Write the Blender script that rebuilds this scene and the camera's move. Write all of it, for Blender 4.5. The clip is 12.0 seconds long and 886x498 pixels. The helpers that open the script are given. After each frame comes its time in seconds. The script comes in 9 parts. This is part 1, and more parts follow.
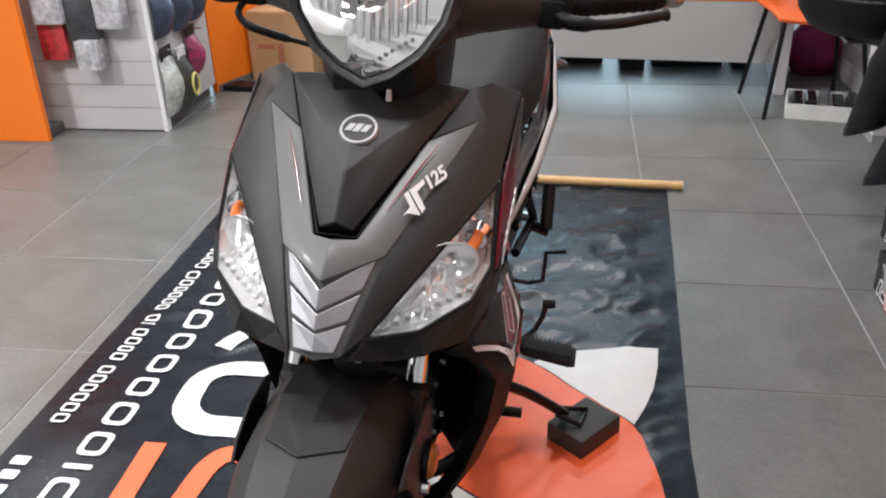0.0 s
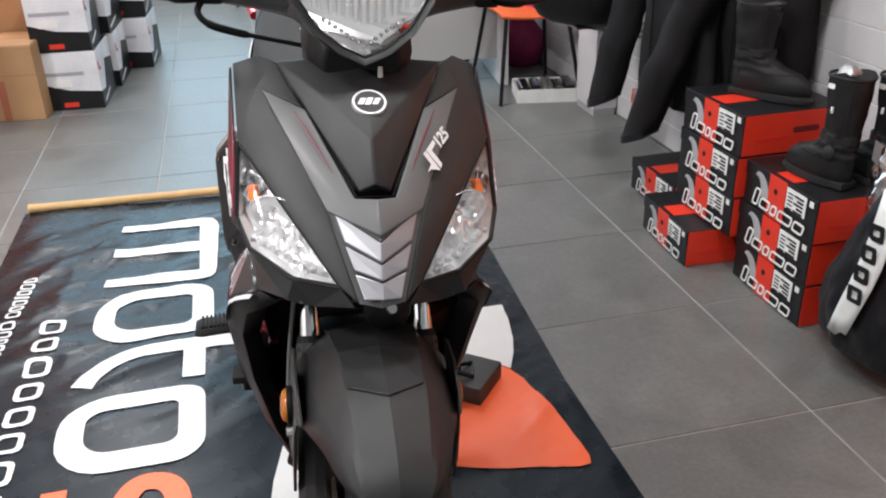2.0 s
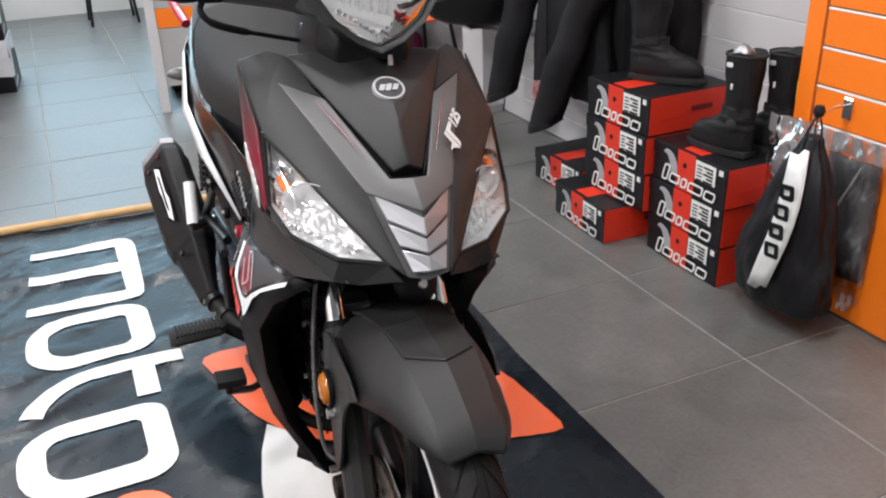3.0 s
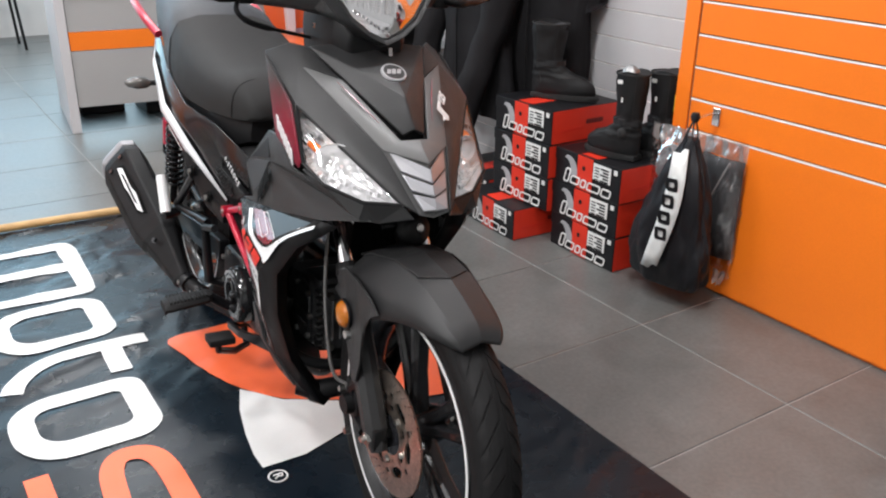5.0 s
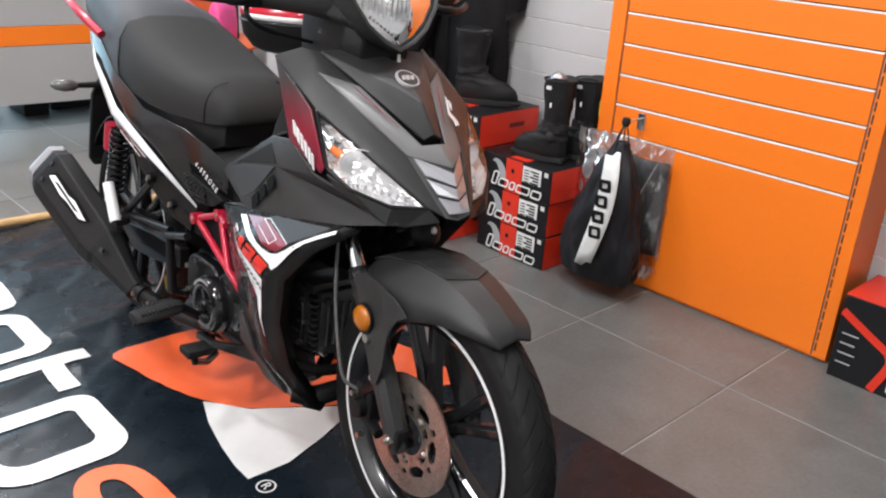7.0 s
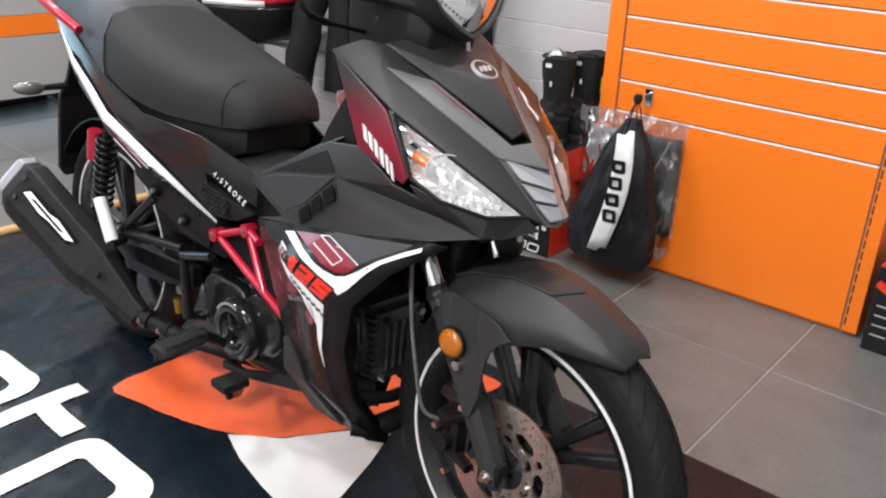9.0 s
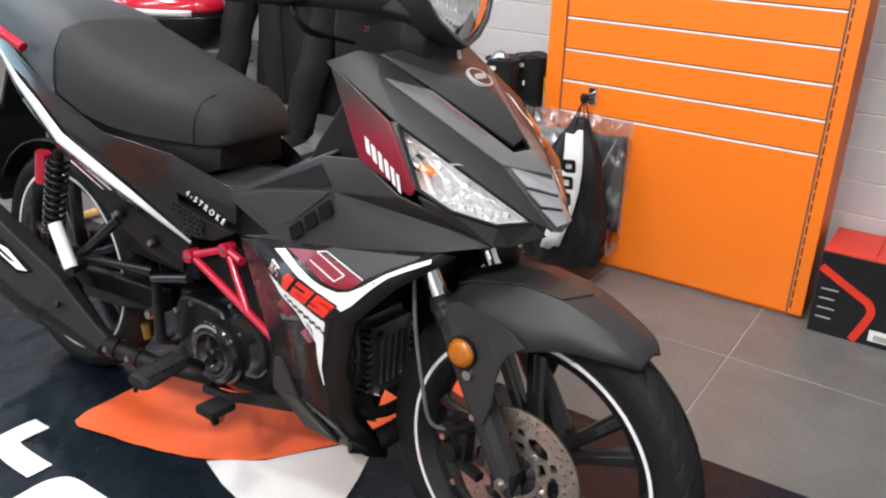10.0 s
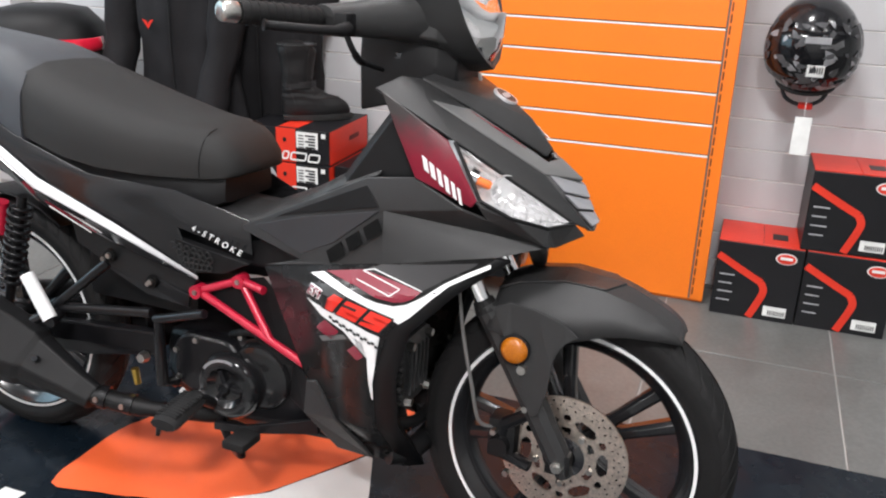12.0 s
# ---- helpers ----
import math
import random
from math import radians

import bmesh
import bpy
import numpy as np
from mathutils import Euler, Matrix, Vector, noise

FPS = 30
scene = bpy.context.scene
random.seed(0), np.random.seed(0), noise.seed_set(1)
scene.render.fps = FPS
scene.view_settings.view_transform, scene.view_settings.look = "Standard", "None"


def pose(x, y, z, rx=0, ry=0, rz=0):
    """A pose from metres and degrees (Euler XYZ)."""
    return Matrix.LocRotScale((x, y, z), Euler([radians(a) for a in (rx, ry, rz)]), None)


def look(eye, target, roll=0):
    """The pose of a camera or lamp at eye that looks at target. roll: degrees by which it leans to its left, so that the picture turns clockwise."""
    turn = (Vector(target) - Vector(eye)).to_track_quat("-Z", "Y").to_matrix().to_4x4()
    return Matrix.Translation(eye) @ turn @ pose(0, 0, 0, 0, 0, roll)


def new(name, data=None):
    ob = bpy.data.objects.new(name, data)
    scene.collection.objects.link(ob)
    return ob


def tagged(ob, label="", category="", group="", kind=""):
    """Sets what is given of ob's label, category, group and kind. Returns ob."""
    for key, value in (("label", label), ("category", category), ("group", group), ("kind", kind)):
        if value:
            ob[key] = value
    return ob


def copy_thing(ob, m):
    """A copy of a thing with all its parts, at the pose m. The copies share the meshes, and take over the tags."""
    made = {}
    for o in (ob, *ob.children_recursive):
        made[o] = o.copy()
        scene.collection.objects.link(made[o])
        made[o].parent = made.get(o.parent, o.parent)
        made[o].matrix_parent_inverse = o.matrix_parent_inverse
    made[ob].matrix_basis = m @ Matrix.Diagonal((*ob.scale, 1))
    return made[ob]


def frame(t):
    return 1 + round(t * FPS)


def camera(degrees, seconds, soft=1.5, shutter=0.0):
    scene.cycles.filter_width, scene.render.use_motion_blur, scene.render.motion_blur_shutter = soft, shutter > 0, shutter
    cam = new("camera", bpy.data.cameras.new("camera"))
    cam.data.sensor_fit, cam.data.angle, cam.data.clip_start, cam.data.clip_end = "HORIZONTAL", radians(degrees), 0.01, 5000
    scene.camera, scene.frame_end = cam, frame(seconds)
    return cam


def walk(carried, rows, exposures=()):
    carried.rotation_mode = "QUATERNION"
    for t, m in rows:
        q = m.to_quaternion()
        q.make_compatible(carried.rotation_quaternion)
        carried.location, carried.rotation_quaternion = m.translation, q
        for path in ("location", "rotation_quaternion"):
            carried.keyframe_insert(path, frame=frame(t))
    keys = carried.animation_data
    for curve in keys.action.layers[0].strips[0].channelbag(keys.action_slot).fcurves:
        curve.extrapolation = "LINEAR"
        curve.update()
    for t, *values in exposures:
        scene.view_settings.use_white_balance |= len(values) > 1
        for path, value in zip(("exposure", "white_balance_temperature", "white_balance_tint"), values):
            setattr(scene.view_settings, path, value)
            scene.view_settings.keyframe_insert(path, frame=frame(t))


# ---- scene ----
cam = camera(54.5, 12.0, soft=2.1)
PATH = [
    (0, (0.269, 0.35, 1.155), (-0.013, 2.113, 0.253), -2.0),
    (0.5, (0.166, 0.36, 1.128), (0.105, 2.149, 0.237), -1.5),
    (1, (0.083, 0.315, 1.129), (0.184, 2.11, 0.251), -2.5),
    (1.5, (-0.024, 0.256, 1.13), (0.294, 2.025, 0.252), -1.9),
    (2, (-0.116, 0.213, 1.146), (0.302, 1.962, 0.271), -1.5),
    (2.5, (-0.234, 0.209, 1.144), (0.327, 1.922, 0.279), -1.8),
    (3, (-0.345, 0.213, 1.135), (0.389, 1.863, 0.275), -2.0),
    (3.5, (-0.452, 0.194, 1.13), (0.445, 1.754, 0.256), -0.6),
    (3.7, (-0.488, 0.179, 1.117), (0.439, 1.728, 0.256), -0.8),
    (5.3, (-0.694, -0.004, 1.128), (0.354, 1.519, 0.364), 1.5),
    (5.5, (-0.709, -0.006, 1.126), (0.359, 1.502, 0.361), 1.9),
    (6, (-0.775, 0.025, 1.123), (0.369, 1.48, 0.366), 2.5),
    (6.5, (-0.845, 0.094, 1.124), (0.387, 1.477, 0.369), 3.1),
    (7, (-0.904, 0.158, 1.129), (0.392, 1.481, 0.375), 3.6),
    (7.2, (-0.92, 0.179, 1.128), (0.392, 1.486, 0.374), 3.7),
    (8.8, (-0.958, 0.443, 1.112), (0.434, 1.639, 0.316), 2.4),
    (9, (-0.962, 0.464, 1.11), (0.448, 1.635, 0.31), 2.3),
    (9.5, (-0.988, 0.515, 1.102), (0.484, 1.611, 0.307), 2.2),
    (10, (-1.037, 0.586, 1.113), (0.505, 1.586, 0.323), 1.9),
    (10.5, (-1.108, 0.686, 1.114), (0.518, 1.554, 0.336), 1.6),
    (11, (-1.159, 0.745, 1.101), (0.517, 1.533, 0.345), 1.7),
    (11.5, (-1.22, 0.81, 1.103), (0.511, 1.49, 0.368), 1.7),
    (12, (-1.282, 0.865, 1.107), (0.481, 1.483, 0.394), 1.8),
]
walk(cam, [(t, look(eye, target, roll)) for t, eye, target, roll in PATH], [(0.0, -0.17), (3.5, -0.20), (5.5, -0.15), (9.0, -0.05), (12.0, 0.05)])

# ---- light ----
world = bpy.data.worlds.new("world")
scene.world = world
world.use_nodes = True
sky = world.node_tree.nodes.new("ShaderNodeTexSky")
sky.sky_type, sky.sun_disc = "NISHITA", False
sky.sun_elevation, sky.sun_rotation = radians(40), radians(200)
world.node_tree.links.new(sky.outputs["Color"], world.node_tree.nodes["Background"].inputs["Color"])
world.node_tree.nodes["Background"].inputs["Strength"].default_value = 0.12


def area_lamp(name, m, sx, sy, watts, colour):
    data = bpy.data.lights.new(name, "AREA")
    data.shape, data.size, data.size_y, data.energy, data.color = "RECTANGLE", sx, sy, watts, colour
    ob = new(name, data)
    ob.matrix_world = m
    return ob


CEIL = 3.0
LAMP_W = 33.0
for lx, ly in ((-1.15, 1.35), (0.35, 1.35), (-1.15, 3.6), (0.35, 3.6), (-1.15, 5.8), (0.35, 5.8), (-2.65, 0.7), (-2.65, 3.6)):
    area_lamp("ceiling_lamp", pose(lx, ly, CEIL - 0.07), 0.30, 0.30, LAMP_W * (4.0 if lx < -2 and ly < 2 else 1.0), (1.0, 0.985, 1.0))
for lx in (-2.65, -1.15, 0.35):
    area_lamp("ceiling_lamp", pose(lx, -0.6, CEIL - 0.07), 0.30, 0.30, 0.2 * LAMP_W, (1.0, 0.985, 1.0))
area_lamp("shopfront_daylight", pose(-1.0, 7.55, 1.72, -90, 0, 0), 4.4, 2.3, 115.0, (0.52, 0.82, 1.0))


# ---- mesh helpers ----
def part(name, bm, material, parent=None, label="", smooth=0, bevel=0.0, solid=0.0):
    """Link a bmesh as one mesh object under a thing or a part."""
    bmesh.ops.recalc_face_normals(bm, faces=bm.faces)
    me = bpy.data.meshes.new(name)
    bm.to_mesh(me)
    bm.free()
    me.materials.append(material)
    if smooth:
        me.shade_smooth()
        me.set_sharp_from_angle(angle=radians(smooth))
    ob = new(name, me)
    if solid:
        mod = ob.modifiers.new("thickness", "SOLIDIFY")
        mod.thickness, mod.offset = solid, 0.0
    if bevel:
        mod = ob.modifiers.new("edge", "BEVEL")
        mod.width, mod.segments, mod.limit_method, mod.angle_limit = bevel, 2, "ANGLE", radians(28)
    if parent is not None:
        ob.parent = parent
    if label:
        ob["label"] = label
    return ob


def thing(name, label, category, m=None, group="", kind=""):
    ob = new(name)
    ob.empty_display_size = 0.1
    if m is not None:
        ob.matrix_world = m
    return tagged(ob, label, category, group, kind)


def bm_faces(verts, faces):
    bm = bmesh.new()
    vs = [bm.verts.new(v) for v in verts]
    for f in faces:
        bm.faces.new([vs[i] for i in f])
    return bm


def bm_box(x0, x1, y0, y1, z0, z1, bm=None, m=None, taper=1.0):
    bm = bm or bmesh.new()
    cx, cy = (x0 + x1) / 2, (y0 + y1) / 2
    out = []
    for z, k in ((z0, 1.0), (z1, taper)):
        for x, y in ((x0, y0), (x1, y0), (x1, y1), (x0, y1)):
            p = Vector((cx + (x - cx) * k, cy + (y - cy) * k, z))
            out.append(bm.verts.new(m @ p if m else p))
    a = out
    for f in ((0, 3, 2, 1), (4, 5, 6, 7), (0, 1, 5, 4), (1, 2, 6, 5), (2, 3, 7, 6), (3, 0, 4, 7)):
        bm.faces.new([a[i] for i in f])
    return bm


def round_box(x0, x1, y0, y1, z0, z1, r, seg=2, bm=None):
    new_bm = bm_box(x0, x1, y0, y1, z0, z1)
    bmesh.ops.bevel(new_bm, geom=list(new_bm.edges), offset=r, segments=seg, affect="EDGES", profile=0.6)
    if bm is None:
        return new_bm
    me = bpy.data.meshes.new("tmp")
    new_bm.to_mesh(me)
    new_bm.free()
    bm.from_mesh(me)
    bpy.data.meshes.remove(me)
    return bm


def spline(points, steps=6, closed=False):
    """Catmull-Rom through points."""
    ps = [Vector(p) for p in points]
    n = len(ps)
    out = []
    rng = range(n) if closed else range(n - 1)
    for i in rng:
        p0 = ps[(i - 1) % n] if closed or i > 0 else ps[0] * 2 - ps[1]
        p1, p2 = ps[i], ps[(i + 1) % n]
        p3 = ps[(i + 2) % n] if closed or i + 2 < n else ps[-1] * 2 - ps[-2]
        for k in range(steps):
            t = k / steps
            out.append(0.5 * ((2 * p1) + (p2 - p0) * t + (2 * p0 - 5 * p1 + 4 * p2 - p3) * t * t + (3 * p1 - p0 - 3 * p2 + p3) * t ** 3))
    if not closed:
        out.append(ps[-1].copy())
    return out


def tube(points, r, seg=10, bm=None, caps=True, closed=False):
    """A round bar along points; r: one radius or one for each point."""
    bm = bm or bmesh.new()
    ps = [Vector(p) for p in points]
    n = len(ps)
    rs = r if isinstance(r, (list, tuple)) else [r] * n
    rings, up = [], None
    for i, p in enumerate(ps):
        a, b = (ps[(i - 1) % n], ps[(i + 1) % n]) if closed else (ps[max(i - 1, 0)], ps[min(i + 1, n - 1)])
        d = (b - a).normalized()
        if up is None:
            up = Vector((0, 0, 1)) if abs(d.z) < 0.9 else Vector((1, 0, 0))
        x = d.cross(up).normalized()
        up = x.cross(d).normalized()
        rings.append([bm.verts.new(p + (x * math.cos(2 * math.pi * k / seg) + up * math.sin(2 * math.pi * k / seg)) * rs[i]) for k in range(seg)])
    for i in range(n if closed else n - 1):
        a, b = rings[i], rings[(i + 1) % n]
        for k in range(seg):
            bm.faces.new((a[k], a[(k + 1) % seg], b[(k + 1) % seg], b[k]))
    if caps and not closed:
        bm.faces.new(rings[0][::-1])
        bm.faces.new(rings[-1])
    return bm


def loft(rings, bm=None, caps=True, closed_ring=True):
    """Skin between rings of the same number of points."""
    bm = bm or bmesh.new()
    vs = [[bm.verts.new(p) for p in ring] for ring in rings]
    n = len(vs[0])
    for a, b in zip(vs, vs[1:]):
        for k in range(n if closed_ring else n - 1):
            bm.faces.new((a[k], a[(k + 1) % n], b[(k + 1) % n], b[k]))
    if caps and closed_ring:
        bm.faces.new(vs[0][::-1])
        bm.faces.new(vs[-1])
    return bm


def lathe(profile, m, seg=48, bm=None, closed=False):
    """Turn (radius, height) pairs round the z axis of m."""
    bm = bm or bmesh.new()
    rings = []
    for k in range(seg):
        a = 2 * math.pi * k / seg
        rings.append([bm.verts.new(m @ Vector((r * math.cos(a), r * math.sin(a), h))) for r, h in profile])
    n = len(profile)
    for k in range(seg):
        a, b = rings[k], rings[(k + 1) % seg]
        for i in range(n if closed else n - 1):
            j = (i + 1) % n
            if (a[i].co - b[i].co).length < 1e-7 and (a[j].co - b[j].co).length < 1e-7:
                continue
            bm.faces.new((a[i], b[i], b[j], a[j]))
    bmesh.ops.remove_doubles(bm, verts=bm.verts, dist=1e-6)
    return bm


def prism(outline, h0, h1, m=None, bm=None):
    """A flat outline (x, y) pulled from height h0 to h1, in the pose m."""
    bm = bm or bmesh.new()
    m = m or Matrix()
    lo = [bm.verts.new(m @ Vector((x, y, h0))) for x, y in outline]
    hi = [bm.verts.new(m @ Vector((x, y, h1))) for x, y in outline]
    n = len(outline)
    bm.faces.new(lo[::-1])
    bm.faces.new(hi)
    for k in range(n):
        bm.faces.new((lo[k], lo[(k + 1) % n], hi[(k + 1) % n], hi[k]))
    return bm


def ring_prism(outer, inner, h0, h1, m=None, bm=None):
    """The band between two outlines with the same number of points."""
    bm = bm or bmesh.new()
    m = m or Matrix()
    v = [[bm.verts.new(m @ Vector((x, y, h))) for x, y in o] for o, h in ((outer, h0), (inner, h0), (inner, h1), (outer, h1))]
    n = len(outer)
    for k in range(n):
        j = (k + 1) % n
        for a, b in ((0, 1), (1, 2), (2, 3), (3, 0)):
            bm.faces.new((v[a][k], v[a][j], v[b][j], v[b][k]))
    return bm


def rounded_outline(cx, cy, w, h, r, seg=5):
    out = []
    for sx, sy, a0 in ((1, 1, 0), (-1, 1, 90), (-1, -1, 180), (1, -1, 270)):
        for k in range(seg + 1):
            a = radians(a0 + 90 * k / seg)
            out.append((cx + sx * (w / 2 - r) + r * math.cos(a), cy + sy * (h / 2 - r) + r * math.sin(a)))
    return out


def text_bm(words, size, m, depth=0.0006, shear=0.0, spacing=1.0, bold=0.0):
    """Raised letters as a mesh; x along the line, y up, centred."""
    cu = bpy.data.curves.new("letters", "FONT")
    cu.body, cu.size, cu.extrude, cu.shear, cu.space_character = words, size, depth, shear, spacing
    cu.align_x, cu.align_y = "CENTER", "CENTER"
    cu.resolution_u, cu.offset = 3, bold
    tmp = bpy.data.objects.new("letters", cu)
    me = bpy.data.meshes.new_from_object(tmp)
    bm = bmesh.new()
    bm.from_mesh(me)
    bpy.data.objects.remove(tmp)
    bpy.data.curves.remove(cu)
    bpy.data.meshes.remove(me)
    bm.transform(m)
    return bm


# ---- materials ----
def material(name, colour, rough=0.5, metal=0.0, grain=0.0, grain_scale=60.0, stain=0.0, stain_scale=4.0, bump=0.0, bump_scale=400.0, colour2=None, coat=0.0, rough_var=0.0, random=0.0, sheen=0.0, stretch=None, spec=0.5):
    m = bpy.data.materials.new(name)
    m.use_nodes = True
    nt = m.node_tree
    b = nt.nodes["Principled BSDF"]
    b.inputs["Roughness"].default_value, b.inputs["Metallic"].default_value = rough, metal
    b.inputs["Coat Weight"].default_value = coat
    b.inputs["Specular IOR Level"].default_value = spec
    b.inputs["Coat Roughness"].default_value = 0.10
    b.inputs["Sheen Weight"].default_value = sheen
    co = nt.nodes.new("ShaderNodeTexCoord")
    src = co.outputs["Object"]
    if stretch:
        mp = nt.nodes.new("ShaderNodeMapping")
        mp.inputs["Scale"].default_value = stretch
        nt.links.new(src, mp.inputs["Vector"])
        src = mp.outputs["Vector"]

    def tex(scale, detail=4.0):
        n = nt.nodes.new("ShaderNodeTexNoise")
        n.inputs["Scale"].default_value, n.inputs["Detail"].default_value = scale, detail
        nt.links.new(src, n.inputs["Vector"])
        return n

    def mix(kind, fac, a, c):
        n = nt.nodes.new("ShaderNodeMix")
        n.data_type, n.blend_type = "RGBA", kind
        n.clamp_result = False
        for sock, v in ((n.inputs[0], fac), (n.inputs[6], a), (n.inputs[7], c)):
            if isinstance(v, bpy.types.NodeSocket):
                nt.links.new(v, sock)
            else:
                sock.default_value = v
        return n.outputs[2]

    def ramp(fac, lo, hi, p0=0.3, p1=0.7):
        n = nt.nodes.new("ShaderNodeMapRange")
        n.inputs[1].default_value, n.inputs[2].default_value, n.inputs[3].default_value, n.inputs[4].default_value = p0, p1, lo, hi
        nt.links.new(fac, n.inputs[0])
        return n.outputs[0]

    def grey(v):
        n = nt.nodes.new("ShaderNodeCombineColor")
        for i in range(3):
            nt.links.new(v, n.inputs[i])
        return n.outputs[0]

    col = (*colour, 1.0)
    if colour2:
        col = mix("MIX", ramp(tex(stain_scale, 6.0).outputs["Fac"], 0.0, 1.0), col, (*colour2, 1.0))
    elif stain:
        col = mix("MULTIPLY", 1.0, col, grey(ramp(tex(stain_scale, 5.0).outputs["Fac"], 1.0 - stain, 1.0 + stain)))
    if grain:
        col = mix("MULTIPLY", 1.0, col, grey(ramp(tex(grain_scale).outputs["Fac"], 1.0 - grain, 1.0 + grain)))
    if random:
        oi = nt.nodes.new("ShaderNodeObjectInfo")
        col = mix("MULTIPLY", 1.0, col, grey(ramp(oi.outputs["Random"], 1.0 - random, 1.0 + random, 0.0, 1.0)))
    if isinstance(col, bpy.types.NodeSocket):
        nt.links.new(col, b.inputs["Base Color"])
    else:
        b.inputs["Base Color"].default_value = col
    if rough_var:
        nt.links.new(ramp(tex(stain_scale * 3).outputs["Fac"], max(rough - rough_var, 0.02), rough + rough_var), b.inputs["Roughness"])
    if bump:
        n = nt.nodes.new("ShaderNodeBump")
        n.inputs["Strength"].default_value, n.inputs["Distance"].default_value = bump, 0.001
        nt.links.new(tex(bump_scale).outputs["Fac"], n.inputs["Height"])
        nt.links.new(n.outputs["Normal"], b.inputs["Normal"])
    return m


def clear_lens(name, tint=(1, 1, 1), gloss=0.04, sheen=0.0):
    """Clear plastic: see-through, with a sharp reflection that grows at a slant."""
    m = bpy.data.materials.new(name)
    m.use_nodes = True
    nt = m.node_tree
    nt.nodes.remove(nt.nodes["Principled BSDF"])
    tr, gl, mx = (nt.nodes.new("ShaderNode" + k) for k in ("BsdfTransparent", "BsdfGlossy", "MixShader"))
    tr.inputs["Color"].default_value = (*tint, 1)
    gl.inputs["Roughness"].default_value = gloss
    fr = nt.nodes.new("ShaderNodeFresnel")
    fr.inputs["IOR"].default_value = 1.5
    ad = nt.nodes.new("ShaderNodeMath")
    ad.operation = "ADD"
    ad.inputs[1].default_value = sheen
    nt.links.new(fr.outputs[0], ad.inputs[0])
    nt.links.new(ad.outputs[0], mx.inputs[0])
    nt.links.new(tr.outputs[0], mx.inputs[1])
    nt.links.new(gl.outputs[0], mx.inputs[2])
    nt.links.new(mx.outputs[0], nt.nodes["Material Output"].inputs["Surface"])
    return m


def glow(name, colour, strength):
    m = bpy.data.materials.new(name)
    m.use_nodes = True
    b = m.node_tree.nodes["Principled BSDF"]
    b.inputs["Base Color"].default_value = (*colour, 1)
    b.inputs["Emission Color"].default_value = (*colour, 1)
    b.inputs["Emission Strength"].default_value = strength
    return m


MATTE = material("matte_black_plastic", (0.0230, 0.0230, 0.0235), 0.38, grain=0.12, grain_scale=900, stain=0.1, stain_scale=7, bump=0.35, bump_scale=1500, rough_var=0.05, spec=0.30)
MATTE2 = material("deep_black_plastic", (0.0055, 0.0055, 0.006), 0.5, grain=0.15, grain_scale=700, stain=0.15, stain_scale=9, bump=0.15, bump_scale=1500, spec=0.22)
GLOSSB = material("gloss_black_paint", (0.012, 0.012, 0.014), 0.12, stain=0.1, coat=0.6, rough_var=0.03)
GREYP = material("grey_metallic_paint", (0.112, 0.112, 0.112), 0.44, metal=0.10, grain=0.06, grain_scale=1500, stain=0.05, rough_var=0.04, spec=0.24, coat=0.03)
SILVERP = material("silver_paint", (0.33, 0.33, 0.345), 0.42, metal=0.5, grain=0.05, grain_scale=1400, stain=0.05)
REDP = material("dark_red_paint", (0.17, 0.008, 0.022), 0.25, grain=0.08, grain_scale=900, stain=0.1, coat=0.4)
REDM = material("red_frame_paint", (0.42, 0.010, 0.035), 0.28, metal=0.2, grain=0.1, grain_scale=400, stain=0.1, coat=0.4)
REDTEXT = material("red_decal", (0.60, 0.022, 0.012), 0.35, stain=0.08)
WHITED = material("white_decal", (0.68, 0.68, 0.68), 0.35, stain=0.05, stain_scale=20)
CHROME = material("chrome", (0.82, 0.82, 0.83), 0.08, metal=1.0, stain=0.04, rough_var=0.03)
STEEL = material("brushed_steel", (0.48, 0.47, 0.45), 0.3, metal=1.0, grain=0.15, grain_scale=300, stain=0.1)
DISCM = material("brake_disc_steel", (0.66, 0.57, 0.50), 0.38, metal=1.0, grain=0.2, grain_scale=250, stain=0.15, stain_scale=30)
BRASS = material("yellow_zinc", (0.55, 0.36, 0.08), 0.35, metal=1.0, stain=0.15)
ENGINE = material("black_engine_metal", (0.006, 0.006, 0.007), 0.28, metal=0.1, grain=0.2, grain_scale=300, stain=0.15, stain_scale=20, bump=0.15, bump_scale=600, spec=0.3)
SEATM = material("seat_vinyl", (0.0150, 0.0148, 0.0147), 0.62, grain=0.12, grain_scale=800, stain=0.08, bump=0.35, bump_scale=1300, spec=0.22)
SEATM2 = material("seat_vinyl_blue_grey", (0.034, 0.037, 0.043), 0.5, grain=0.12, grain_scale=800, stain=0.08, bump=0.35, bump_scale=1300, spec=0.35)
TAILM = material("satin_black_paint", (0.010, 0.010, 0.011), 0.20, stain=0.1, coat=0.3, rough_var=0.05, spec=0.26)
RUBBER = material("tyre_rubber", (0.0078, 0.0076, 0.0078), 0.66, grain=0.2, grain_scale=300, stain=0.25, stain_scale=12, bump=0.25, bump_scale=500, spec=0.2)
RIMM = material("black_rim", (0.009, 0.009, 0.010), 0.25, stain=0.12, stain_scale=15, coat=0.3, spec=0.4)
AMBER = material("amber_reflector", (0.36, 0.105, 0.004), 0.2, grain=0.25, grain_scale=500, coat=0.2)
BULB = material("orange_bulb", (0.75, 0.16, 0.03), 0.15, stain=0.1, coat=0.5)
REFLECT = material("mirror_reflector", (0.97, 0.965, 0.97), 0.13, metal=0.72, stain=0.05, stain_scale=40)
